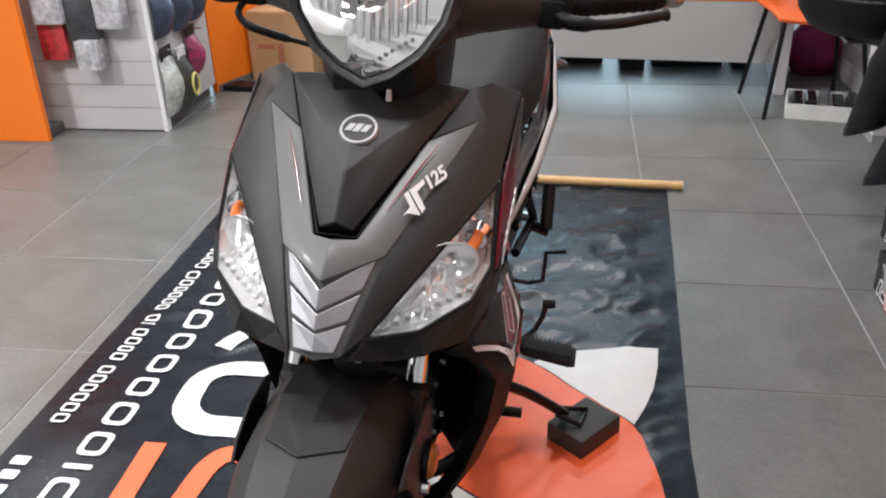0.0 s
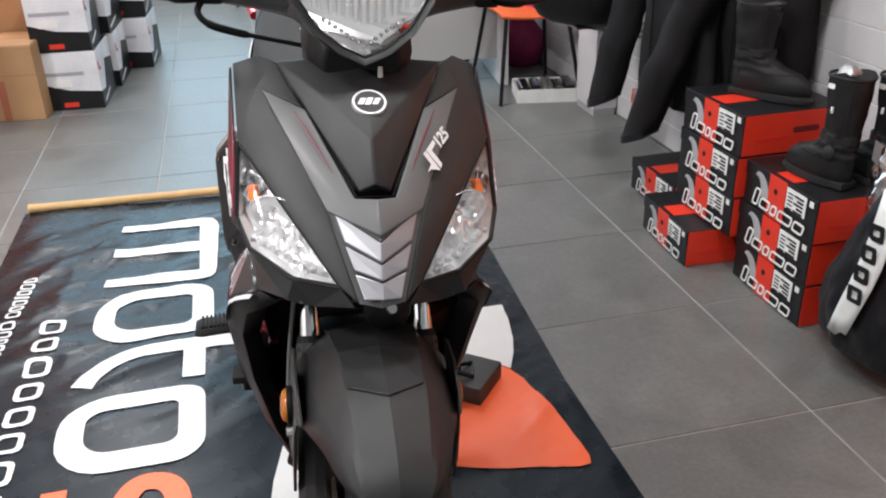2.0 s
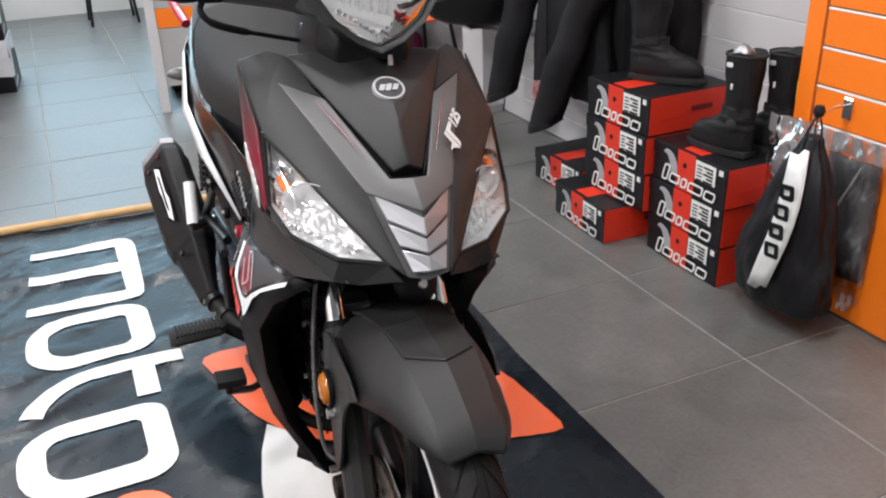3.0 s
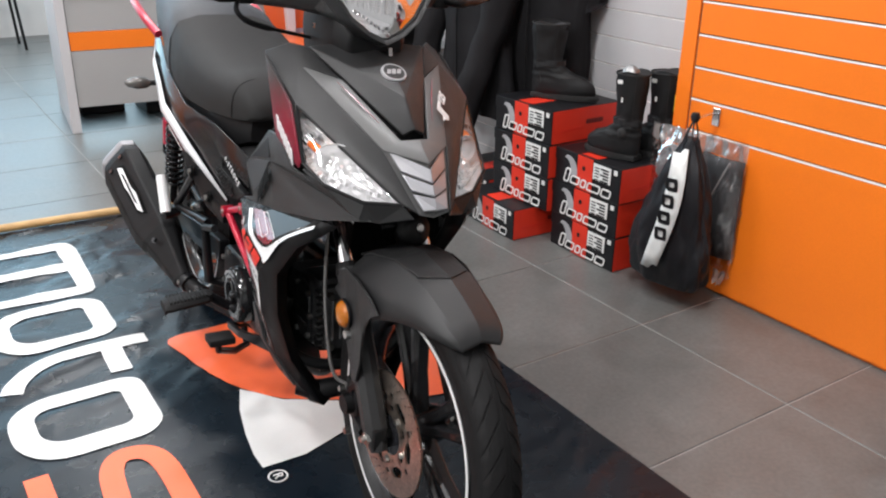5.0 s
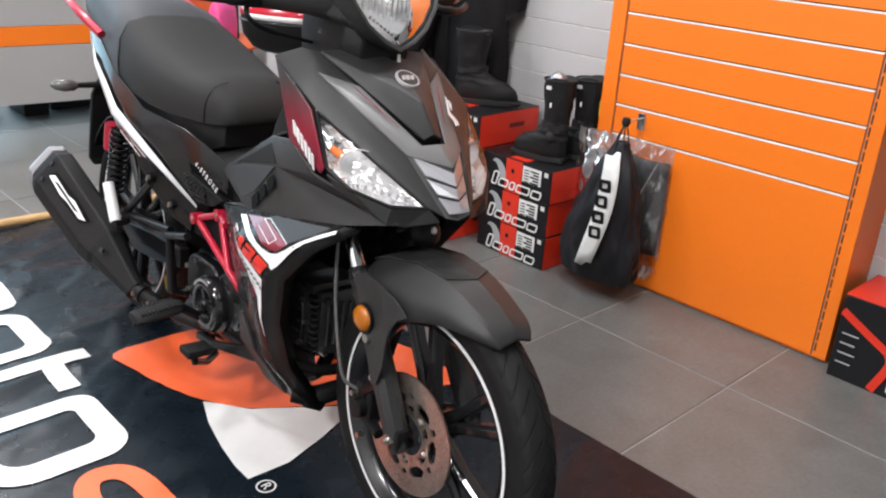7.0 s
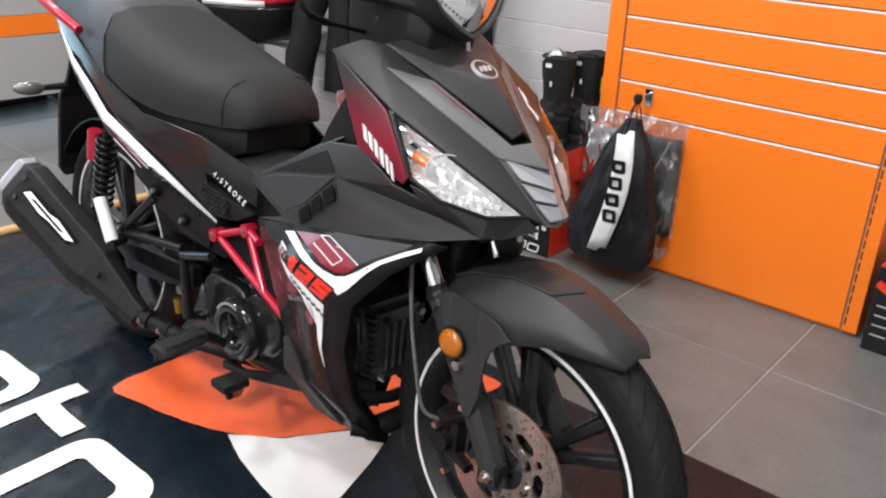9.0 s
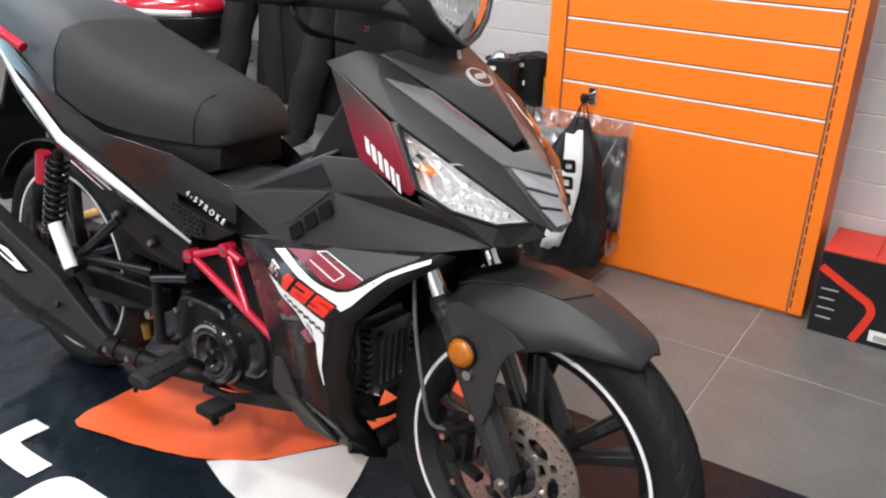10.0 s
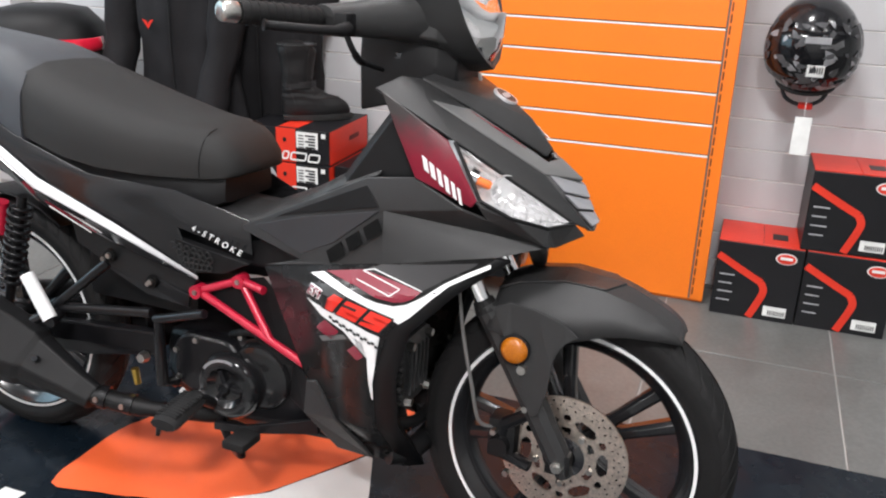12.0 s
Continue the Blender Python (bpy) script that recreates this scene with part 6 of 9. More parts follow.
# ---- engine ----
case = []
for y, z0, z1, w in ((0.44, 0.215, 0.345, 0.075), (0.50, 0.195, 0.372, 0.092), (0.60, 0.188, 0.375, 0.098), (0.72, 0.195, 0.36, 0.092), (0.80, 0.235, 0.345, 0.07)):
    case.append([(-w, y, z0 + 0.03), (-w * 0.8, y, z0), (w * 0.8, y, z0), (w, y, z0 + 0.03), (w, y, z1 - 0.03), (w * 0.8, y, z1), (-w * 0.8, y, z1), (-w, y, z1 - 0.03)])
engine = part("crankcase", loft(case), ENGINE, bike, "black finned engine block", smooth=30, bevel=0.005)
for s in (-1, 1):
    def turned(y, z, x):
        return pose(s * x, y, z, 0, 90 * s, 0)

    part("engine_cover", prism(rounded_outline(0, 0, 0.150, 0.118, 0.040, 6), 0.0, 0.030, Matrix(((0, 0, s, s * 0.078), (1, 0, 0, 0.678), (0, 1, 0, 0.308), (0, 0, 0, 1)))), ENGINE, engine, "satin black engine cover", bevel=0.006, smooth=40)
    part("generator_cover", lathe([(0, 0.048), (0.050, 0.048), (0.061, 0.045), (0.066, 0.038), (0.068, 0.026), (0.068, 0.0), (0, 0)], turned(0.570, 0.306, 0.056), 44), GLOSSE, engine, "gloss black drum cover", smooth=35)
    part("cover_flange", lathe([(0.068, 0.030), (0.072, 0.029), (0.072, 0.022), (0.068, 0.021)], turned(0.570, 0.306, 0.056), 44, closed=True), ENGINE, engine, smooth=35)
    cm = turned(0.622, 0.286, 0.098) @ Matrix.Diagonal((1.10, 1.10, 1.0, 1.0))
    part("clutch_cover", lathe([(0, 0.022), (0.026, 0.022), (0.030, 0.026), (0.036, 0.033), (0.044, 0.034), (0.053, 0.031), (0.058, 0.024), (0.060, 0.012), (0.060, 0.0), (0, 0)], cm, 44), GLOSSE, engine, "round gloss black cover", smooth=35)
    for k in range(3):
        a = 2 * math.pi * k / 3 + 0.4
        part("cover_rib", bm_box(0.006, 0.031, -0.0045, 0.0045, 0.021, 0.030, m=cm @ Matrix.Rotation(a, 4, "Z")), ENGINE, engine, bevel=0.002)
    part("shaft_boss", lathe([(0, 0.036), (0.007, 0.036), (0.010, 0.032), (0.011, 0.021), (0, 0.021)], cm, 18), STEEL if s > 0 else ENGINE, engine, smooth=40)
    arc = [radians(-20 + 75 * k / 12) for k in range(13)]
    outer = [(-0.0520 * math.cos(a) * s, 0.0520 * math.sin(a)) for a in arc]
    inner = [(-0.0475 * math.cos(a) * s, 0.0475 * math.sin(a)) for a in arc]
    part("cover_mark", prism(outer + inner[::-1], 0.0325, 0.0338, cm), SILVERP, engine, "pale arc-shaped marking")
    for y, z, x in ((0.700, 0.358, 0.108), (0.746, 0.330, 0.108), (0.742, 0.275, 0.108), (0.690, 0.256, 0.108), (0.615, 0.374, 0.085), (0.530, 0.362, 0.085), (0.512, 0.275, 0.085), (0.545, 0.243, 0.085), (0.662, 0.318, 0.108)):
        p = Vector((s * (x - 0.006), y, z))
        part("cover_bolt", tube([p, p + Vector((s * 0.012, 0, 0))], [0.0066, 0.0058], 6), STEEL, engine)
    part("engine_hose", tube(spline([(s * 0.080, 0.640, 0.372), (s * 0.088, 0.600, 0.388), (s * 0.080, 0.540, 0.392), (s * 0.07, 0.50, 0.41)], 4), 0.008, 10), MATTE2, engine, smooth=60)
    part("starter_motor", tube([(s * 0.05, 0.60, 0.385), (s * 0.05, 0.50, 0.388)], 0.024, 18), ENGINE, engine, smooth=40)
for s in (-1, 1):
    MA, MB, MC = (0.082, 0.680, 0.448), (0.078, 0.560, 0.480), (0.086, 0.500, 0.352)
    # near-black backing paints the dark depth behind the wires
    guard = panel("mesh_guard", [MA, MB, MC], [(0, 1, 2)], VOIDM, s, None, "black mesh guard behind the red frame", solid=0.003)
    bm = bmesh.new()
    wires = []
    for k in range(1, 13):
        for P, Q, R in ((MA, MB, MC), (MB, MC, MA), (MC, MA, MB)):
            wires.append(tube(sided([lerp3(P, Q, k / 13), lerp3(P, R, k / 13)], s), 0.0014, 4))
    for wire in wires:
        me = bpy.data.meshes.new("wire")
        wire.to_mesh(me)
        bm.from_mesh(me)
        bpy.data.meshes.remove(me)
        wire.free()
    for v in bm.verts:
        v.co.x += s * 0.004
    part("mesh_wire", bm, MATTE, guard)
# cylinder lies forwards, with fins
for k in range(7):
    y = 0.388 + 0.0125 * k
    part("cooling_fin", round_box(-0.058, 0.058, y - 0.0028, y + 0.0028, 0.272, 0.415, 0.002, 1), HEADM, engine)
part("cylinder", round_box(-0.046, 0.046, 0.37, 0.48, 0.280, 0.40, 0.008), ENGINE, engine, smooth=40)
part("cylinder_head", round_box(-0.056, 0.056, 0.318, 0.392, 0.275, 0.435, 0.016), HEADM, engine, smooth=40)
part("head_cover", round_box(-0.050, 0.050, 0.296, 0.319, 0.288, 0.424, 0.012), HEADM, engine, "ribbed engine head cover", smooth=40)
for k in range(5):
    part("cover_rib", round_box(-0.034 + 0.017 * k - 0.003, -0.034 + 0.017 * k + 0.003, 0.290, 0.297, 0.312, 0.400, 0.002, 1), HEADM, engine)
for s in (-1, 1):
    for k in range(9):
        z = 0.300 + 0.0135 * k
        part("head_fin", round_box(min(s * 0.050, s * 0.062), max(s * 0.050, s * 0.062), 0.300, 0.326, z, z + 0.0055, 0.0015, 1), HEADM, engine)
for x in (-0.040, 0.040):
    for z in (0.302, 0.408):
        part("head_bolt", tube([(x, 0.298, z), (x, 0.285, z)], [0.0085, 0.0075], 6), STEEL, engine)
for s in (-1, 1):
    cam_cover = part("cam_cover", loft([[(s * x, 0.362 + ry * math.copysign(abs(math.cos(a)) ** 0.7, math.cos(a)), 0.357 + rz * math.copysign(abs(math.sin(a)) ** 0.7, math.sin(a))) for a in (2 * math.pi * k / 28 for k in range(28))] for x, ry, rz in ((0.054, 0.046, 0.072), (0.063, 0.045, 0.071), (0.067, 0.040, 0.066), (0.0665, 0.034, 0.058), (0.070, 0.032, 0.054), (0.070, 0.0, 0.0))]), HEADM, engine, smooth=35)
    for y, z in ((0.334, 0.312), (0.388, 0.306), (0.334, 0.402), (0.388, 0.406), (0.325, 0.357)):
        part("cover_bolt", tube([(s * 0.063, y, z), (s * 0.074, y, z)], [0.0065, 0.0055], 6), STEEL, cam_cover)
    for k in range(3):
        part("cover_rib", round_box(min(s * 0.069, s * 0.0725), max(s * 0.069, s * 0.0725), 0.340, 0.386, 0.328 + 0.024 * k, 0.335 + 0.024 * k, 0.0015, 1), HEADM, cam_cover)
part("header_pipe", tube(spline([(0.0, 0.33, 0.275), (-0.02, 0.335, 0.235), (-0.03, 0.40, 0.20), (-0.04, 0.56, 0.19), (-0.080, 0.70, 0.190), (-0.132, 0.82, 0.200), (-0.166, 0.915, 0.221)], 6), [0.014] * 24 + [0.016] * 6 + [0.019] * 7, 12), MATTE2, bike, "black exhaust header pipe", smooth=60)
# muffler: a faceted can that rises to the rear
ax0, ax1 = Vector((-0.166, 0.900, 0.216)), Vector((-0.205, 1.360, 0.388))
d = (ax1 - ax0).normalized()
side = Vector((1, 0, 0))
upv = side.cross(d).normalized() * (1 if side.cross(d).z > 0 else -1)
def can(t, a, b, sh=0.0):
    c = ax0.lerp(ax1, t) + upv * sh
    return [tuple(c + side * (a * p) + upv * (b * q)) for p, q in ((-1, -0.50), (-0.60, -1), (0.55, -1), (1, -0.45), (1, 0.45), (0.55, 1), (-0.10, 1), (-1, 0.02))]
muffler = part("muffler", loft([can(0.0, 0.022, 0.024), can(0.08, 0.026, 0.029), can(0.25, 0.040, 0.046, 0.004), can(0.29, 0.043, 0.050, 0.005), can(0.315, 0.050, 0.058, 0.005), can(0.40, 0.055, 0.066), can(0.94, 0.056, 0.076), can(1.0, 0.050, 0.067)]), MATTE2, bike, "matte black faceted muffler with silver end", bevel=0.004)
part("muffler_end", loft([can(1.0, 0.0505, 0.068), can(1.035, 0.052, 0.071), can(1.065, 0.046, 0.058), can(1.07, 0.024, 0.03)]), SILVERP, muffler, "silver end cap", bevel=0.003)
face_n = (side * -0.823 + upv * 0.568).normalized()
face_e = face_n.cross(d).normalized()
def face_pose(t, off=0.0):
    c = ax0.lerp(ax1, t) + side * -0.0302 + upv * 0.0385 + face_e * off
    return Matrix((*[(d[i], face_e[i], face_n[i], c[i]) for i in range(3)], (0, 0, 0, 1)))
mm = face_pose(0.66) @ Matrix.Diagonal((1.28, 1.5, 1.0, 1.0))
# raised near-black patch paints the shaded groove round the plate
part("plate_recess", prism([(-0.084, -0.008), (-0.020, -0.012), (0.074, -0.011), (0.088, 0.004), (0.020, 0.011), (-0.064, 0.008)], 0.0, 0.0015, mm), VOIDM, muffler, "near-black patch painted as shade round the plate")
part("muffler_plate", prism([(-0.078, -0.003), (-0.020, -0.008), (0.005, -0.004), (0.070, -0.006), (0.082, 0.003), (0.020, 0.007), (-0.004, 0.004), (-0.060, 0.004)], 0.0, 0.004, mm), ALU, muffler, "bright plate", bevel=0.0008)
part("plate_slot", prism([(-0.052, -0.002), (0.048, -0.003), (0.060, 0.0005), (-0.038, 0.0015)], 0.004, 0.0052, mm), MATTE2, muffler)
for t, off in ((0.245, 0.004), (0.92, -0.020), (0.90, 0.026)):
    m = face_pose(t, off)
    part("muffler_bolt", tube([m @ Vector((0, 0, -0.002)), m @ Vector((0, 0, 0.005))], [0.0075, 0.0065], 10), GLOSSB, muffler)
for q, r in ((0.838, 0.021), (0.885, 0.023)):
    part("pipe_clamp", tube([(-0.138 - 0.36 * (q - 0.838), q - 0.007, 0.2035 + 0.23 * (q - 0.838)), (-0.143 - 0.36 * (q - 0.838), q + 0.007, 0.2067 + 0.23 * (q - 0.838))], r, 18), ENGINE, muffler, smooth=40)
    part("clamp_bolt", tube([(-0.158 - 0.36 * (q - 0.838), q, 0.208 + 0.23 * (q - 0.838)), (-0.166 - 0.36 * (q - 0.838), q, 0.210 + 0.23 * (q - 0.838))], 0.006, 6), STEEL, muffler)
part("heat_bracket", tube([(-0.140, 1.02, 0.36), (-0.165, 1.07, 0.33)], 0.010, 8), ENGINE, muffler)

# foot controls
for s in (-1, 1):
    peg = part("foot_peg", loft([[(s * w, 0.655 - 0.08 * (w - 0.14) + ry * math.cos(a), 0.282 - 0.06 * (w - 0.14) + rz * math.sin(a)) for a in (2 * math.pi * k / 10 for k in range(10))] for w, ry, rz in ((0.166, 0.013, 0.011), (0.178, 0.024, 0.015), (0.262, 0.029, 0.014), (0.274, 0.026, 0.010))]), RUBBER, bike, "black rubber foot peg", smooth=35)
    for k in range(11):
        w = 0.183 + 0.0078 * k
        y = 0.655 - 0.08 * (w - 0.14)
        part("peg_rib", round_box(min(s * (w - 0.002), s * (w + 0.002)), max(s * (w - 0.002), s * (w + 0.002)), y - 0.022, y + 0.022, 0.290 - 0.06 * (w - 0.14), 0.2965 - 0.06 * (w - 0.14), 0.0008, 1), RUBBER, peg)
    part("peg_feeler", tube(sided([(0.262, 0.660, 0.272), (0.264, 0.664, 0.246)], s), [0.005, 0.004], 8), ENGINE, peg, smooth=50)
    part("peg_mount", tube(sided([(0.08, 0.655, 0.215), (0.130, 0.650, 0.250), (0.172, 0.651, 0.279)], s), [0.012, 0.011, 0.011], 10), ENGINE, peg, smooth=50)
pedal = part("brake_pedal", loft([[(x - 0.005, y, z - h), (x + 0.005, y, z - h), (x + 0.005, y, z + h), (x - 0.005, y, z + h)] for x, y, z, h in ((-0.098, 0.44, 0.242, 0.016), (-0.112, 0.50, 0.230, 0.012), (-0.126, 0.58, 0.212, 0.008), (-0.130, 0.645, 0.206, 0.008))]), ENGINE, bike, "black brake pedal", bevel=0.002)
part("pedal_loop", tube([(-0.092, 0.660, 0.190), (-0.090, 0.642, 0.150), (-0.135, 0.592, 0.165), (-0.182, 0.550, 0.196), (-0.186, 0.556, 0.222)], 0.0080, 10), ENGINE, pedal, "black pedal tread loop", smooth=30)
part("pedal_tread", round_box(-0.206, -0.150, 0.530, 0.575, 0.214, 0.230, 0.004), RUBBER, pedal, smooth=40)
part("pedal_link", tube([(-0.128, 0.640, 0.206), (-0.092, 0.658, 0.194)], 0.008, 8), ENGINE, pedal)
kick = part("kick_starter", tube([(-0.108, 0.752, 0.262), (-0.142, 0.754, 0.272), (-0.150, 0.751, 0.400)], [0.012, 0.012, 0.009], 10), ENGINE, bike, "black kick-start lever", smooth=50)
part("kick_pedal", tube([(-0.150, 0.758, 0.402), (-0.160, 0.640, 0.440)], 0.0085, 10), ENGINE, kick, smooth=50)
part("brake_rod_spring", tube([(-0.112, 0.842, 0.236), (-0.114, 0.846, 0.268)], [0.007, 0.008], 8), BRASS, bike, "yellow zinc brake spring")
part("brake_adjuster", tube([(-0.108, 0.822, 0.298), (-0.124, 0.822, 0.298)], [0.012, 0.010], 6), STEEL, bike)
stand = part("side_stand", tube(spline([(0.105, 0.57, 0.255), (0.190, 0.645, 0.180), (0.268, 0.715, 0.090)], 4), 0.0105, 10), ENGINE, bike, "black side stand", smooth=50)
part("stand_foot", tube([(0.250, 0.70, 0.098), (0.300, 0.700, 0.0795), (0.312, 0.755, 0.0785), (0.256, 0.725, 0.094)], 0.006, 8), ENGINE, stand)
shift = part("gear_lever", tube(spline([(0.13, 0.66, 0.235), (0.15, 0.55, 0.225), (0.152, 0.49, 0.245), (0.155, 0.455, 0.275)], 4), 0.006, 8), ENGINE, bike, "black gear lever", smooth=50)
part("gear_toe", tube([(0.148, 0.455, 0.276), (0.195, 0.455, 0.278)], 0.009, 10), RUBBER, shift, smooth=50)
part("belly_frame", tube([(-0.02, 0.46, 0.21), (-0.03, 0.60, 0.20), (-0.045, 0.80, 0.225)], 0.011, 10), ENGINE, bike, smooth=50)
# left side: rear gear toe and the folded stand spring arm
arm = part("gear_rear_arm", tube([(0.130, 0.70, 0.215), (0.186, 0.800, 0.222), (0.200, 0.800, 0.258), (0.204, 0.800, 0.284)], 0.006, 8), ENGINE, bike, "black rear arm of gear lever", smooth=50)
part("gear_rear_toe", tube([(0.198, 0.800, 0.287), (0.222, 0.800, 0.291)], 0.009, 10), RUBBER, arm, smooth=50)
part("stand_hook", tube([(0.105, 0.93, 0.262), (0.156, 0.95, 0.247), (0.186, 0.95, 0.257), (0.187, 0.95, 0.326), (0.230, 0.95, 0.334)], 0.0052, 8), ENGINE, bike, "thin black bent lever", smooth=30)
bike.matrix_world = BIKE

# ---- boxes, boots and bags along the slatwall ----
CARDK = material("black_print_card", (0.0085, 0.0085, 0.010), 0.40, spec=0.30, grain=0.1, grain_scale=300, stain=0.12, stain_scale=12)
CARDR = material("red_print_card", (0.62, 0.030, 0.012), 0.42, grain=0.06, grain_scale=300, stain=0.06, stain_scale=12)
CARDD = material("dark_red_card_edge", (0.13, 0.008, 0.006), 0.6, stain=0.1)
CARDGR = material("grey_print", (0.34, 0.34, 0.35), 0.45, stain=0.1, stain_scale=30)
LABEL = material("white_label", (0.72, 0.72, 0.70), 0.5, stain=0.06, stain_scale=30)
BROWN = material("brown_cardboard", (0.40, 0.235, 0.115), 0.75, grain=0.08, grain_scale=160, stain=0.08, stain_scale=5, bump=0.15, bump_scale=150)
BROWND = material("red_brown_print", (0.36, 0.12, 0.07), 0.7, stain=0.1)
LEATHER = material("black_boot_leather", (0.0085, 0.0085, 0.009), 0.58, spec=0.28, grain=0.2, grain_scale=160, stain=0.2, stain_scale=14, bump=0.5, bump_scale=180)
SOLE = material("black_sole_rubber", (0.008, 0.008, 0.008), 0.75, grain=0.2, grain_scale=200)
NYLON = material("black_nylon", (0.0085, 0.0085, 0.011), 0.44, spec=0.34, grain=0.15, grain_scale=600, stain=0.2, stain_scale=8, bump=0.4, bump_scale=90)
TEXTILE = material("black_jacket_textile", (0.0140, 0.0136, 0.0148), 0.85, spec=0.12, grain=0.2, grain_scale=700, stain=0.25, stain_scale=7, bump=0.5, bump_scale=70)
PINK = material("pink_bag", (0.75, 0.08, 0.28), 0.5, stain=0.15, stain_scale=9)
MAGENTA = material("magenta_cloth", (0.28, 0.02, 0.10), 0.7, stain=0.3, stain_scale=9)


def flat(pts, x, name, mat, parent, label="", t=0.0012):
    """A thin printed patch on a face that looks along -x; pts: (y, z)."""
    m = Matrix(((0, 0, -1, x), (1, 0, 0, 0), (0, 1, 0, 0), (0, 0, 0, 1)))
    return part(name, prism(pts, 0.0, t, m), mat, parent, label)


def rect(y0, y1, z0, z1):
    return [(y0, z0), (y1, z0), (y1, z1), (y0, z1)]


def boot_box(w, d, h, m):
    """A black and red boot carton: front (label end) on -x, red flank on -y; w along y, d along x."""
    b = thing("boot_box", "black and red boot carton with white print", "shoe box", None, "boot boxes")
    part("body", bm_box(0, d, -w, 0, 0, h * 0.995), CARDK, b, bevel=0.002)
    part("lid", bm_box(-0.002, d + 0.002, -w - 0.002, 0.002, h * 0.66, h), CARDK, b, bevel=0.0015)
    m2 = Matrix(((1, 0, 0, 0), (0, 0, 1, -w - 0.0022), (0, 1, 0, 0), (0, 0, 0, 1)))
    part("red_flank", prism([(0.002, 0.003), (d - 0.002, 0.003), (d - 0.002, h - 0.002), (0.002, h - 0.002)], 0.0, -0.0012, m2), CARDR, b, "plain red side", bevel=0)
    part("hand_hole", prism(rounded_outline(d * 0.62, h * 0.55, d * 0.26, h * 0.14, h * 0.05, 3), -0.0012, -0.002, m2), CARDD, b)
    part("flank_print", prism([(d * 0.12, h * 0.34), (d * 0.46, h * 0.37), (d * 0.46, h * 0.43), (d * 0.12, h * 0.39)], -0.0012, -0.0018, m2), REDTEXT, b)
    # front print, from the far end (y = 0) to the near one (y = -w)
    f = lambda a: -w * a
    flat(rect(f(0.60), f(0.36), 0.002, h * 0.998), -0.0022, "red_band", CARDR, b)
    flat([(f(0.465) + 0.007 * math.cos(k * math.pi / 5), h * 0.66 + 0.008 * math.sin(k * math.pi / 5)) for k in range(10)], -0.0036, "dark_dot", CARDK, b)
    flat(rect(f(0.87), f(0.61), h * 0.46, h * 0.93), -0.0024, "size_label", LABEL, b, "white size label")
    for k in range(5):
        zz = h * (0.47 + 0.085 * k)
        flat(rect(f(0.84), f(0.76 if k % 2 else 0.72), zz, zz + h * 0.045), -0.0038, "print_bar", CARDK, b)
        flat(rect(f(0.70), f(0.635), zz, zz + h * 0.03), -0.0038, "print_bar", CARDK, b)
    flat(rect(f(0.965), f(0.915), h * 0.80, h * 0.93), -0.0036, "small_label", LABEL, b)
    arc_o = [(f(0.21) + 0.085 * w / 0.3 * math.cos(a) * 0.55, h * 0.42 + h * 0.46 * math.sin(a)) for a in (radians(80 + 14 * k) for k in range(9))]
    arc_i = [(f(0.17) + 0.05 * w / 0.3 * math.cos(a) * 0.55, h * 0.42 + h * 0.36 * math.sin(a)) for a in (radians(80 + 14 * k) for k in range(9))]
    flat(arc_o + arc_i[::-1], -0.0026, "grey_arc", CARDGR, b)
    # slim slanted white marks in place of the maker's name
    lean = lambda o: [(q[0] - 0.26 * (q[1] - h * 0.24), q[1]) for q in o]
    mm = Matrix(((0, 0, -1, -0.0050), (1, 0, 0, 0), (0, 1, 0, 0), (0, 0, 0, 1)))
    y = 0.17
    for wd, hh, zc in ((0.085, 0.44, 0.30), (0.145, 0.26, 0.225), (0.085, 0.26, 0.215), (0.20, 0.26, 0.205), (0.145, 0.26, 0.195)):
        o = rounded_outline(f(y + wd / 2), h * zc, wd * w, h * hh, 0.008, 3)
        i = rounded_outline(f(y + wd / 2), h * zc, wd * w - 0.0105, h * hh - 0.0105, 0.004, 3)
        part("white_mark", ring_prism(lean(o), lean(i), 0.0, 0.0012, mm), LABEL, b)
        y += wd + 0.018
    part("lid_band", bm_box(0.012, d - 0.02, -w * 0.61, -w * 0.37, h + 0.0002, h + 0.0012), CARDR, b, "red band across the lid")
    b.matrix_world = m
    return b


bh = 0.1135
first = boot_box(0.306, 0.320, bh, pose(1.178, 2.114, 0.0, 0, 0, -0.5))
copy_thing(first, pose(1.174, 2.116, bh + 0.0015, 0, 0, 0.5))
copy_thing(first, pose(1.178, 2.112, 2 * (bh + 0.0015), 0, 0, -0.9))
low = boot_box(0.292, 0.300, 0.111, pose(1.080, 2.480, 0.0, 0, 0, -2.3))
copy_thing(low, pose(1.190, 2.800, 0.0, 0, 0, 1.0))
bigb = boot_box(0.297, 0.305, 0.1145, pose(1.150, 2.418, 0.1125, 0, 0, 0.8))
copy_thing(bigb, pose(1.150, 2.420, 0.1125 + 0.116, 0, 0, 0.4))
copy_thing(bigb, pose(1.152, 2.420, 0.1125 + 0.232, 0, 0, 1.2))


TAGY = material("yellow_tag_card", (0.55, 0.52, 0.05), 0.5, stain=0.1)
TAGB = material("blue_tag_card", (0.05, 0.16, 0.42), 0.5, stain=0.1)
STRAP = material("boot_strap", (0.009, 0.009, 0.010), 0.5, grain=0.2, grain_scale=300, stain=0.2, stain_scale=20, bump=0.3, bump_scale=300)


